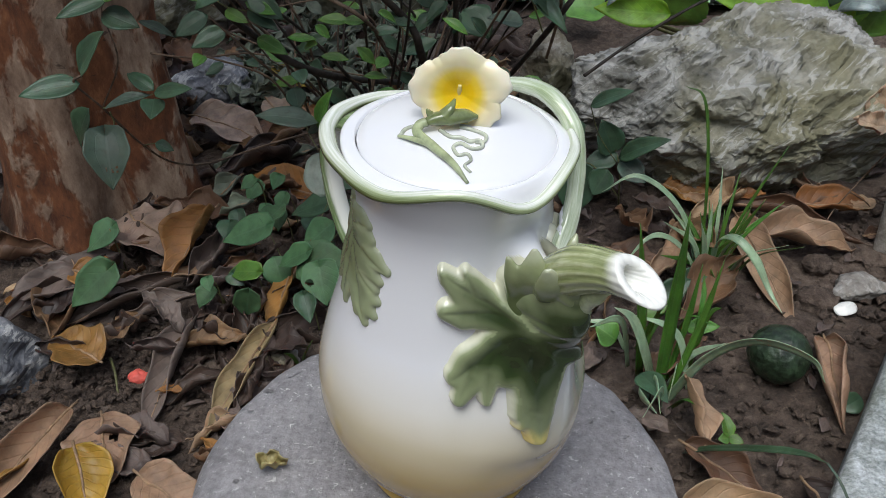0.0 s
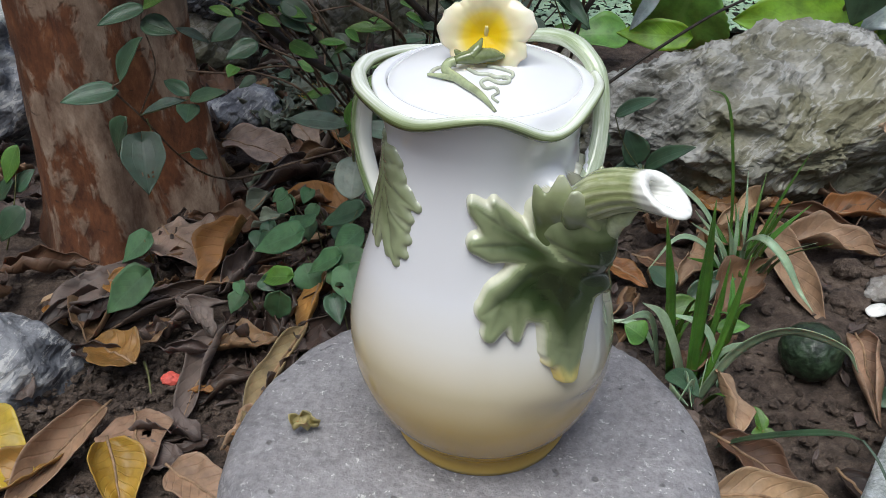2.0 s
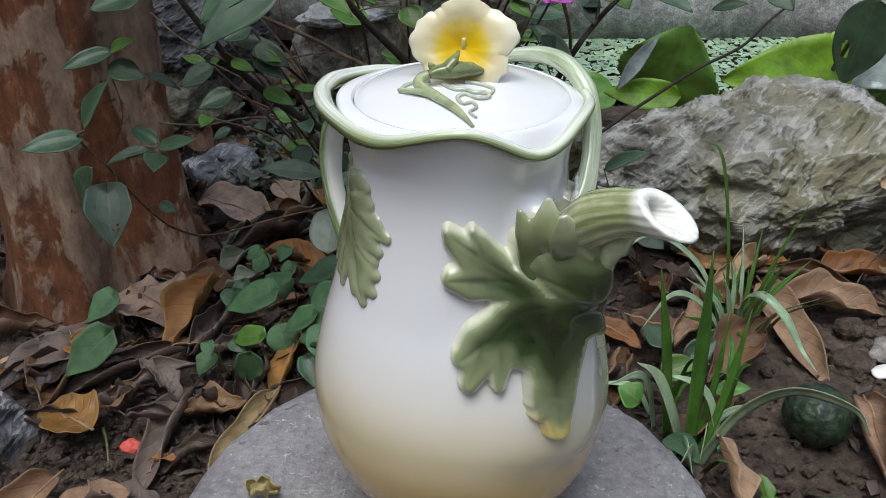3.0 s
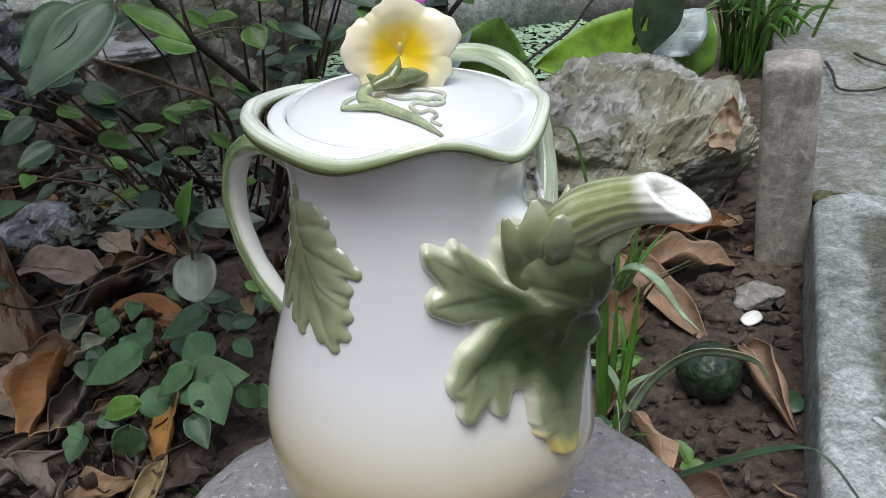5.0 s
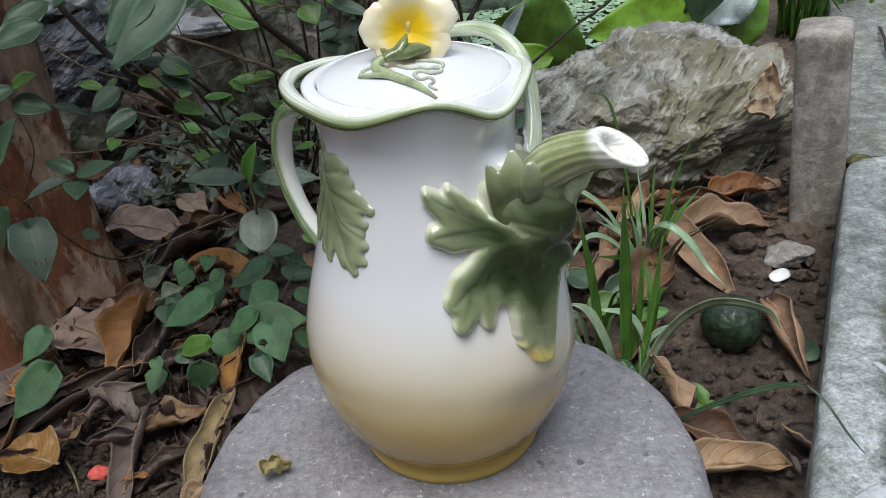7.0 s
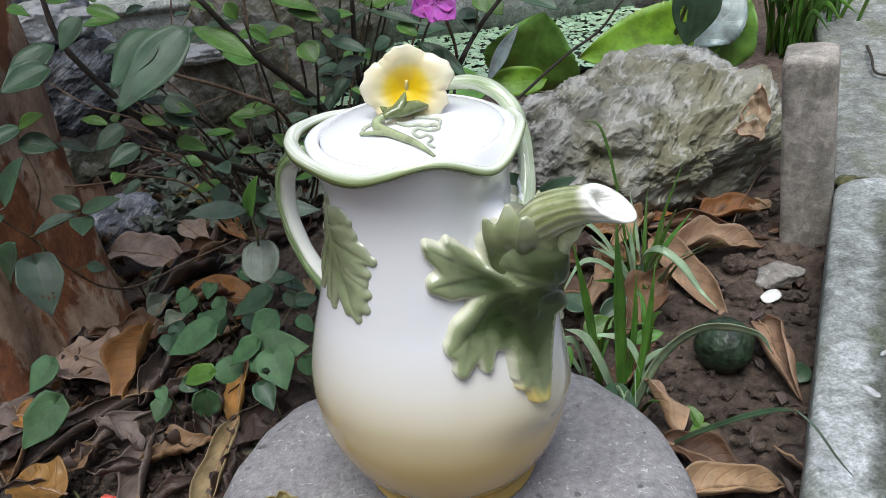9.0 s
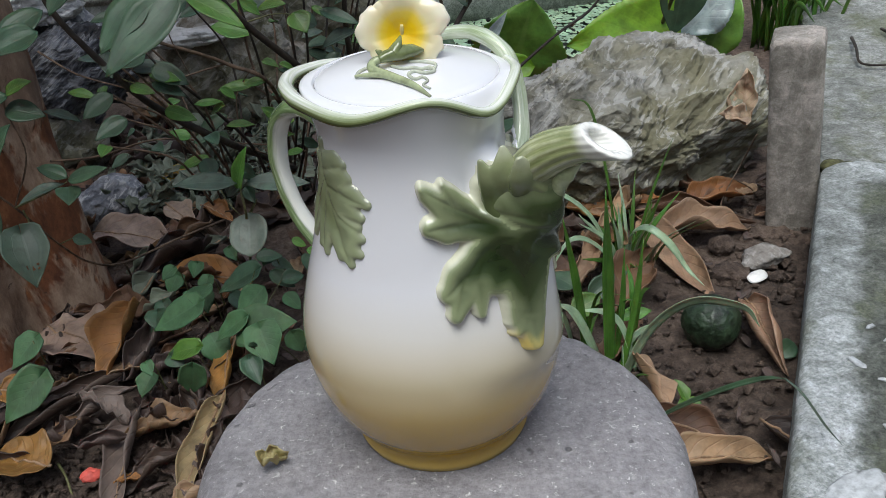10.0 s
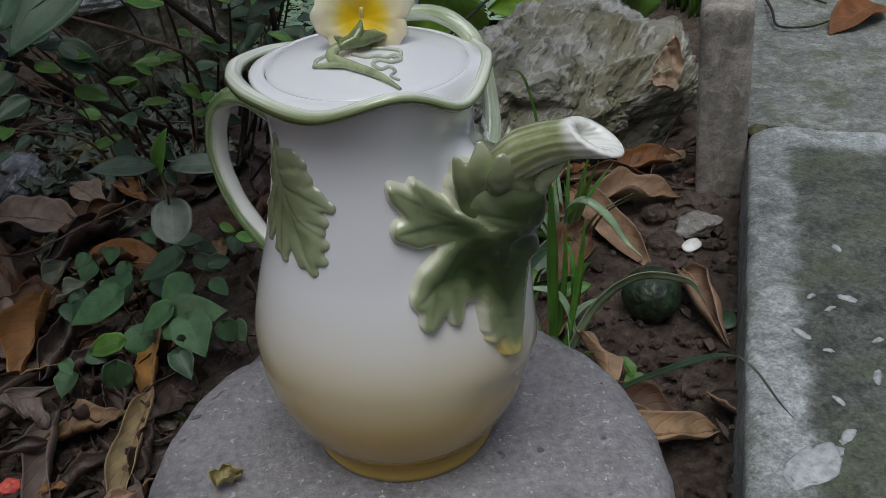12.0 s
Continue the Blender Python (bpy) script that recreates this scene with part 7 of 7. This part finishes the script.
def build_litter():
    """Leaf litter: a dozen leaf shapes strewn by chance, thickest under the tree and along the boulder."""
    rng = np.random.RandomState(19)
    kinds = []
    for k in range(18):
        mat = (DARKLEAF, BROWN, BROWN, GREYLEAF, DARKLEAF, TAN, TAN, DARKLEAF, BROWN, DARKLEAF, GREYLEAF, DARKLEAF, ORANGE, DARKLEAF, TAN, BROWN, DARKLEAF, GREYLEAF)[k]
        L = 0.040 + 0.050 * rng.rand()
        bm = leaf_bm(L, L * rng.uniform(0.38, 0.62), ("ovate", "lance", "round", "ovate")[k % 4], rng.uniform(0.6, 2.4), rng.uniform(-0.4, 0.9), rng.uniform(-0.5, 0.5), 0.08, rng.uniform(0.03, 0.10), 0, 300 + k, 17, 11, 0.0006, crumple=rng.uniform(0.15, 0.30))
        word = {"rotting_leaf": "dark rotting leaf in the litter", "brown_dry_leaf": "brown dry leaf in the litter", "grey_brown_leaf": "grey-brown withered leaf in the litter", "tan_dry_leaf": "tan dry leaf in the litter", "rust_dry_leaf": "rust-coloured dry leaf in the litter"}[mat.name]
        ob = part("litter_leaf", bm, mat)
        ob.matrix_world = pose(-0.3, 0.5, -3)
        kinds.append((ob, word))
    made, tries = 0, 0
    while made < 255 and tries < 5000:
        tries += 1
        x, y = rng.uniform(-0.62, 0.40), rng.uniform(0.02, 0.98)
        if math.hypot(x, y + 0.03) < 0.135 or math.hypot(x + 0.39, y - 0.45) < 0.085:
            continue
        if x > 0.15 and y < 0.40 and rng.rand() < 0.96:
            continue
        if x > 0.08 and y > 0.52:
            continue
        if -0.33 < x < -0.21 and 0.08 < y < 0.17 and rng.rand() < 0.7:
            continue
        src, word = kinds[rng.randint(len(kinds))]
        if -0.345 < x < -0.21 and 0.08 < y < 0.215:
            # the soil lies bare between the rock and the pedestal
            x, y = x - 0.06, y + 0.36
        ob = new("litter_leaf", src.data)
        s = rng.uniform(0.75, 1.3) * (0.7 if y < 0.22 else 1.0)
        ob.matrix_world = pose(x, y, float(ground_z(x, y)) + rng.uniform(0.002, 0.014), rng.uniform(-22, 22), rng.uniform(-22, 22), rng.uniform(0, 360)) @ Matrix.Diagonal((s, s, s, 1))
        tagged(ob, word, "leaf", "leaf litter")
        made += 1
    for src, word in kinds:
        x, y = rng.uniform(-0.5, 0.1), rng.uniform(0.4, 0.8)
        src.matrix_world = pose(x, y, float(ground_z(x, y)) + 0.008, rng.uniform(-20, 20), rng.uniform(-20, 20), rng.uniform(0, 360))
        tagged(src, word, "leaf", "leaf litter")
    for k in range(34):
        src, word = kinds[(0, 3, 4, 7, 9, 11, 13, 16, 10, 15)[k % 10]]
        x, y = rng.uniform(-0.23, -0.13), rng.uniform(0.10, 0.28)
        if math.hypot(x, y + 0.03) < 0.15:
            continue
        ob = new("litter_leaf", src.data)
        s = rng.uniform(0.5, 0.85)
        ob.matrix_world = pose(x, y, float(ground_z(x, y)) + rng.uniform(0.003, 0.012), rng.uniform(-25, 25), rng.uniform(-25, 25), rng.uniform(0, 360)) @ Matrix.Diagonal((s, s, s, 1))
        tagged(ob, word, "leaf", "leaf litter")
    # small crumpled dark leaves thick on the soil between trunk and pedestal
    for k in range(64):
        src, word = kinds[(0, 3, 4, 7, 9, 1, 13, 16, 10, 15, 2, 17)[k % 12]]
        x, y = rng.uniform(-0.36, -0.12), rng.uniform(0.20, 0.50)
        if math.hypot(x, y + 0.03) < 0.16:
            continue
        ob = new("litter_leaf", src.data)
        s = rng.uniform(0.45, 0.8)
        ob.matrix_world = pose(x, y, float(ground_z(x, y)) + rng.uniform(0.006, 0.018), rng.uniform(-40, 40), rng.uniform(-40, 40), rng.uniform(0, 360)) @ Matrix.Diagonal((s, s, s, 1))
        tagged(ob, word, "leaf", "leaf litter")
    # crumbled pale leaves before the back stones
    bm = bmesh.new()
    for k in range(560):
        x, y = rng.uniform(-0.32, -0.08), 0.63 + 0.28 * rng.rand() ** 1.4
        L = rng.uniform(0.014, 0.034)
        tmp = leaf_bm(L, L * rng.uniform(0.4, 0.8), "round", rng.uniform(0.5, 2.0), rng.uniform(-1.2, 1.2), rng.uniform(-1, 1), 0.1, 0.15, 0, 600 + k, 5, 5, 0.0005)
        tmp.transform(pose(x, y, float(ground_z(x, y)) + rng.uniform(0.006, 0.042), rng.uniform(-50, 50), rng.uniform(-50, 50), rng.uniform(0, 360)))
        me = bpy.data.meshes.new("tmp")
        tmp.to_mesh(me)
        tmp.free()
        bm.from_mesh(me)
        bpy.data.meshes.remove(me)
    tagged(part("crumbled_leaves", bm, SCRAP), "heap of crumbled grey-green dead leaves", "dead leaves", kind="stuff")
    # broken bits of leaf and twig over the soil
    bm = bmesh.new()
    for k in range(520):
        x, y = rng.uniform(-0.5, 0.42), rng.uniform(0.0, 0.7)
        if math.hypot(x, y + 0.03) < 0.125:
            continue
        L = rng.uniform(0.006, 0.020)
        tmp = leaf_bm(L, L * rng.uniform(0.15, 0.7), "round", rng.uniform(0.3, 2.0), rng.uniform(-1, 1), 0, 0.1, 0.15, 0, 1200 + k, 4, 4, 0.0005)
        tmp.transform(pose(x, y, float(ground_z(x, y)) + rng.uniform(0.001, 0.005), rng.uniform(-20, 20), rng.uniform(-20, 20), rng.uniform(0, 360)))
        me = bpy.data.meshes.new("tmp")
        tmp.to_mesh(me)
        tmp.free()
        bm.from_mesh(me)
        bpy.data.meshes.remove(me)
    tagged(part("leaf_bits", bm, GREYLEAF), "broken bits of dry leaves strewn over the soil", "leaf bits", kind="stuff")


build_litter()


# ---- grass ----
def blade_bm(points, width, keel=0.25, seed=0):
    """A grass blade: a keeled ribbon along a path."""
    path = smooth_path(points, 7)
    tan, side, nor = frames(path, (0.3, -0.5, 0.8))
    n = len(path)
    s = np.linspace(0, 1, n)
    w = width / 2 * np.clip(np.minimum(0.75 + s * 0.8, (1 - s) * 2.6) + 0.02, 0.03, 1)
    v = np.linspace(-1, 1, 5)
    P = path[:, None] + (w[:, None] * v)[..., None] * side[:, None] + (w[:, None] * np.abs(v) * keel)[..., None] * nor[:, None]
    uvs = [[(float(a), float(b)) for b in v] for a in s]
    return sheet_bm(P, 0.0004, uvs)


def tuft(label, at, blades):
    t = thing("grass_tuft", label, "grass", at[0], at[1], float(ground_z(*at)))
    for pts, w, mat in blades:
        inside(part("blade", blade_bm(pts, w), mat), t)
    return t


G1 = (0.152, 0.200)
g = -0.166
tuft("tuft of broad strappy grass blades beside the pedestal", G1, [
    (((0.152, 0.205, g), (0.150, 0.210, -0.085), (0.1475, 0.211, 0.002)), 0.0125, GRASS),
    (((0.140, 0.225, g), (0.132, 0.228, -0.095), (0.120, 0.228, -0.022)), 0.0092, GRASS),
    (((0.156, 0.196, g), (0.176, 0.190, -0.110), (0.205, 0.182, -0.082), (0.240, 0.172, -0.086), (0.252, 0.165, -0.102)), 0.0090, GRASS_SHEEN),
    (((0.150, 0.210, g), (0.138, 0.215, -0.130), (0.126, 0.222, -0.105), (0.112, 0.226, -0.098)), 0.0088, GRASS_SHEEN),
    (((0.160, 0.205, g), (0.176, 0.222, -0.11), (0.186, 0.235, -0.055)), 0.0061, GRASS),
    (((0.158, 0.215, g), (0.170, 0.235, -0.12), (0.176, 0.250, -0.07)), 0.0054, GRASS),
    (((0.146, 0.200, g), (0.132, 0.180, -0.140), (0.140, 0.150, -0.128)), 0.0081, GRASS_SHEEN),
    (((0.158, 0.190, g), (0.166, 0.178, -0.140), (0.170, 0.160, -0.128)), 0.0068, GRASS),
])
rng1 = np.random.RandomState(27)
more = []
for k in range(13):
    a, far, up = rng1.uniform(0, 6.28), rng1.uniform(0.02, 0.06), rng1.uniform(0.03, 0.08)
    x, y = 0.155 + rng1.uniform(-0.03, 0.03), 0.215 + rng1.uniform(-0.03, 0.04)
    more.append((((x, y, g), (x + 0.35 * far * math.cos(a), y + 0.35 * far * math.sin(a), g + up * 0.75), (x + far * math.cos(a), y + far * math.sin(a), g + up * 0.8)), rng1.uniform(0.0035, 0.0065), GRASS if k % 2 else GRASS_SHEEN))
tuft("loose low grass blades round the broad tuft", (0.155, 0.215), more)
G2 = (0.214, 0.345)
rngg = np.random.RandomState(41)
blades = [
    (((0.205, 0.345, g), (0.196, 0.36, -0.07), (0.185, 0.38, -0.005), (0.168, 0.385, 0.006)), 0.0032, GRASS),
    (((0.214, 0.345, g), (0.210, 0.338, -0.115), (0.216, 0.316, -0.092), (0.232, 0.300, -0.101), (0.245, 0.286, -0.122), (0.252, 0.266, -0.128)), 0.0078, GRASS_SHEEN),
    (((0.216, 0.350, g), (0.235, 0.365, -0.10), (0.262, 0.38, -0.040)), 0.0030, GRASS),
    (((0.206, 0.350, g), (0.180, 0.360, -0.10), (0.140, 0.365, -0.07), (0.110, 0.360, -0.085)), 0.0048, GRASS_SHEEN),
    (((0.206, 0.335, g), (0.180, 0.325, -0.115), (0.150, 0.315, -0.095), (0.125, 0.30, -0.12)), 0.0045, GRASS_SHEEN),
]
for k in range(30):
    a, far, up = rngg.uniform(0, 6.28), rngg.uniform(0.015, 0.065), rngg.uniform(0.04, 0.10)
    x, y = G2[0] + rngg.uniform(-0.012, 0.012), G2[1] + rngg.uniform(-0.012, 0.012)
    blades.append((((x, y, g), (x + 0.35 * far * math.cos(a), y + 0.35 * far * math.sin(a), g + up * 0.6), (x + far * math.cos(a), y + far * math.sin(a), g + up)), rngg.uniform(0.0034, 0.0060), GRASS if k % 3 else GRASS_SHEEN))
tuft("dense tuft of green grass before the boulder", G2, blades)
BLADE = ((0.164, 0.145, -0.160), (0.177, 0.125, -0.131), (0.196, 0.095, -0.094), (0.209, 0.075, -0.073), (0.216, 0.062, -0.064), (0.222, 0.050, -0.068), (0.230, 0.036, -0.081), (0.238, 0.028, -0.091))
tuft("single long grass blade with dry bent tip reaching the path", (0.172, 0.138), [(BLADE[:5], 0.0058, GREEN), (BLADE[4:], 0.0018, GREY_GREEN)])
tuft("small pale grass shoot by the pedestal", (-0.125, 0.215), [(((-0.125, 0.215, -0.172), (-0.121, 0.205, -0.150), (-0.112, 0.200, -0.128)), 0.004, GRASS), (((-0.127, 0.213, -0.172), (-0.130, 0.205, -0.152), (-0.134, 0.198, -0.142)), 0.003, GRASS)])
blades = []
for k in range(60):
    a, far, up = rngg.uniform(0, 6.28), rngg.uniform(0.04, 0.13), rngg.uniform(0.10, 0.20)
    x, y = 0.660 + rngg.uniform(-0.05, 0.05), 0.95 + rngg.uniform(-0.05, 0.05)
    blades.append((((x, y, -0.17), (x + 0.4 * far * math.cos(a), y + 0.4 * far * math.sin(a), -0.17 + up * 0.8), (x + far * math.cos(a), y + far * math.sin(a), -0.17 + up * 0.75)), rngg.uniform(0.006, 0.010), GRASS))
tuft("dense clump of dark green lily grass by the path", (0.66, 0.95), blades)


# low broad leaves among the grass
low = thing("low_weed", "low green weed with rounded leaves among the grass", "weed", 0.15, 0.28, -0.165)
for b, t, w, mat in (((0.140, 0.270, -0.140), (0.165, 0.275, -0.128), 0.022, BRIGHT), ((0.160, 0.290, -0.140), (0.185, 0.300, -0.126), 0.020, GREEN), ((0.120, 0.235, -0.140), (0.104, 0.240, -0.130), 0.022, BRIGHT),
                     ((0.150, 0.300, -0.135), (0.130, 0.320, -0.128), 0.022, GREEN), ((0.180, 0.265, -0.150), (0.205, 0.262, -0.140), 0.014, BRIGHT), ((0.136, 0.205, -0.145), (0.150, 0.172, -0.132), 0.020, GREEN), ((0.175, 0.310, -0.14), (0.205, 0.318, -0.13), 0.018, GREEN)):
    leafy(low, b, t, w, mat, "ovate")
branch(low, [(0.150, 0.270, -0.168), (0.152, 0.272, -0.150), (0.150, 0.275, -0.138)], [0.0012, 0.0008], GSTEM)
seed = thing("seedling", "tiny two-leaved green seedling in bare soil", "seedling", 0.196, 0.157, -0.162)
leafy(seed, (0.196, 0.155, -0.153), (0.192, 0.167, -0.139), 0.011, BRIGHT, "ovate")
leafy(seed, (0.196, 0.155, -0.153), (0.205, 0.150, -0.151), 0.008, BRIGHT, "ovate")
leafy(seed, (0.196, 0.155, -0.153), (0.188, 0.151, -0.151), 0.008, BRIGHT, "ovate")
branch(seed, [(0.196, 0.157, -0.165), (0.196, 0.156, -0.157), (0.196, 0.155, -0.152)], [0.0008, 0.0006], GSTEM)
leafy(seed, (0.284, 0.190, -0.152), (0.300, 0.196, -0.144), 0.016, GREEN, "round")

# finer leaves and twigs that fill the shrub
rngs = np.random.RandomState(63)
for k in range(95):
    x, y, z = rngs.uniform(-0.24, 0.07), rngs.uniform(0.30, 0.50), rngs.uniform(-0.02, 0.19)
    a, L = rngs.uniform(0, 6.28), rngs.uniform(0.016, 0.034)
    leafy(shrub, (x, y, z), (x + L * math.cos(a), y + L * math.sin(a) * 0.6, z + L * rngs.uniform(-0.5, 0.4)), L * rngs.uniform(0.35, 0.6), (BRIGHT, GREEN, GREEN, BRIGHT, GREY_GREEN)[k % 5], ("ovate", "lance")[k % 2])
    if k % 3 == 0:
        branch(shrub, [(x, y, z), (x * 0.7 - 0.02, y + 0.02, z * 0.6 - 0.02), (x * 0.5 - 0.05, 0.43, z * 0.3 - 0.08)], [0.0008, 0.0012], (TWIG, DARKTWIG)[k % 2])

# smaller heart leaves that fill the ground cover
rngh = np.random.RandomState(12)
for k in range(18):
    x, y = rngh.uniform(-0.215, -0.070), rngh.uniform(0.245, 0.44)
    z = rngh.uniform(-0.150, -0.118)
    a, L = rngh.uniform(3.4, 6.0), rngh.uniform(0.015, 0.026)
    leafy(hearts, (x, y, z), (x + L * math.cos(a), y + 0.8 * L * math.sin(a), z - L * rngh.uniform(0.2, 0.7)), L * rngh.uniform(0.85, 1.1), (HEART, HEART, GREEN)[k % 3], "heart")
    branch(hearts, [(x + 0.008, y + 0.01, -0.176), (x + 0.005, y + 0.006, z - 0.012), (x, y, z)], [0.0007, 0.0005], GSTEM)

# ---- broad leaves and flower behind ----
taro = thing("broad_leaf_plant", "plant with broad bright green wavy-edged leaves by the pond", "plant", 0.36, 0.86, -0.18)
leafy(taro, (0.200, 0.82, -0.122), (0.226, 0.79, -0.014), 0.124, TARO, "ovate", 0.35, 0.15, (0.05, -0.80, 0.6), ruffle=0.03, teeth=17)
# narrow strip added as the pale rolled edge of the broad leaf
leafy(taro, (0.146, 0.786, -0.092), (0.190, 0.784, -0.020), 0.020, PALE_SHEEN, "lance", 0.9, 0.1, (-0.3, -0.8, 0.5), ruffle=0.04, teeth=15)
leafy(taro, (0.225, 0.785, -0.098), (0.130, 0.790, -0.096), 0.040, YGREEN, "ovate", 0.5, 0.3, (0.0, -0.8, 0.5), ruffle=0.06)
leafy(taro, (0.480, 0.82, -0.070), (0.276, 0.80, -0.078), 0.098, YGREEN, "ovate", 0.4, 0.2, (0.0, -0.85, 0.45), ruffle=0.03, teeth=22)
leafy(taro, (0.425, 0.77, 0.030), (0.404, 0.76, -0.070), 0.064, GREEN, "ovate", 0.5, 0.1, (0.0, -1.0, 0.2), holes=((0.62, -0.40, 0.09), (0.56, -0.42, 0.07)))
leafy(taro, (0.425, 0.79, -0.086), (0.492, 0.79, -0.022), 0.058, PALE_SHEEN, "obovate", -0.3, 0.2, (0.0, -0.7, 0.7), ruffle=0.05, teeth=12)
leafy(taro, (0.468, 0.80, -0.118), (0.508, 0.80, -0.030), 0.060, TARO, "ovate", 0.5, 0.3, (0.0, -0.85, 0.5), ruffle=0.04, teeth=15)
leafy(taro, (0.160, 0.90, -0.140), (0.080, 0.88, -0.130), 0.060, TARO, "ovate", 0.6, 0.4)
for p in ((0.200, 0.82, -0.122), (0.48, 0.82, -0.070), (0.425, 0.77, 0.03), (0.468, 0.80, -0.118), (0.425, 0.79, -0.086), (0.160, 0.90, -0.140)):
    branch(taro, [(0.36, 0.87, -0.19), ((p[0] + 0.36) / 2, 0.86, -0.16), p], [0.005, 0.0035, 0.0025], GSTEM)


def build_blossom():
    c = Vector((0.040, 0.285, 0.148))
    bl = thing("blossom", "magenta flower with crumpled petals on a thin stalk", "flower", *c)
    for k in range(6):
        a = radians(60 * k + 10)
        d = Vector((math.cos(a), math.sin(a) * 0.5 - 0.25, math.sin(a) * 0.8)).normalized()
        leafy(bl, c, c + d * (0.017 + 0.003 * (k % 2)), 0.019, PINK, "obovate", 0.9, -0.5, (0.0, -0.9, 0.4), ruffle=0.06)
    branch(bl, [c, c + Vector((0.006, 0.01, -0.01)), (0.055, 0.31, 0.10), (0.050, 0.33, 0.05)], [0.0016, 0.0012, 0.0012], TWIG)


build_blossom()


# ---- small things ----
def build_small():
    P, uvs = [], []
    for i in range(8):
        q = i / 7
        P.append([(0.0105 * q * math.cos(a), 0.0075 * q * math.sin(a), 0.0030 * (1 - q * q) + 0.0008 * math.sin(3 * a) * q) for a in np.linspace(0, 2 * math.pi, 33)])
        uvs.append([(q, 0.0)] * 33)
    ob = part("shell_piece", sheet_bm(np.array(P), 0.0008, uvs), SHELLM)
    ob.matrix_world = pose(0.322, 0.311, -0.1565, 8, -6, 20)
    tagged(ob, "small white oval shell piece on the soil", "shell")
    bm = rock_bm(0.0080, 0.0065, 0.0050, 71, 3, 0.25, 0.1, 6)
    ob = part("red_scrap", bm, REDM, smooth=False)
    ob.matrix_world = pose(-0.251, 0.192, -0.173, 10, 0, 30)
    tagged(ob, "crumpled scrap of faded red plastic on the soil", "scrap")
    # shrivelled leaf on the pedestal
    bm = leaf_bm(0.0125, 0.0135, "round", 2.4, 1.4, 0.6, 0.12, 0.16, 0, 44, 15, 11, 0.0006, crumple=0.25)
    ob = part("shrivelled_leaf", bm, WITHERED)
    ob.matrix_world = pose(-0.086, -0.022, 0.0035, 12, -8, 20)
    tagged(ob, "tiny shrivelled yellow-brown leaf on the stone pedestal", "leaf")
    ob = part("twig", tube_bm(smooth_path([(-0.276, 0.203, -0.166), (-0.268, 0.190, -0.168), (-0.262, 0.176, -0.175)], 5), [0.0012, 0.0010, 0.0008], 8), GSTEM)
    tagged(ob, "green leaf stalk lying on the soil", "twig", "loose twigs")
    for pts in (((0.664, 0.778, KERB_TOP - 0.012), (0.636, 0.718, KERB_TOP - 0.006), (0.622, 0.678, KERB_TOP - 0.012), (0.655, 0.662, KERB_TOP - 0.012), (0.690, 0.668, KERB_TOP - 0.010)), ((0.720, 0.800, KERB_TOP - 0.012), (0.716, 0.765, KERB_TOP - 0.010), (0.728, 0.735, KERB_TOP - 0.012))):
        ob = part("twig", tube_bm(smooth_path(pts, 6), [0.0022, 0.0016, 0.0010], 7, wobble=0.1), DARKTWIG)
        tagged(ob, "dark bent twig lying on the path", "twig", "loose twigs")


build_small()
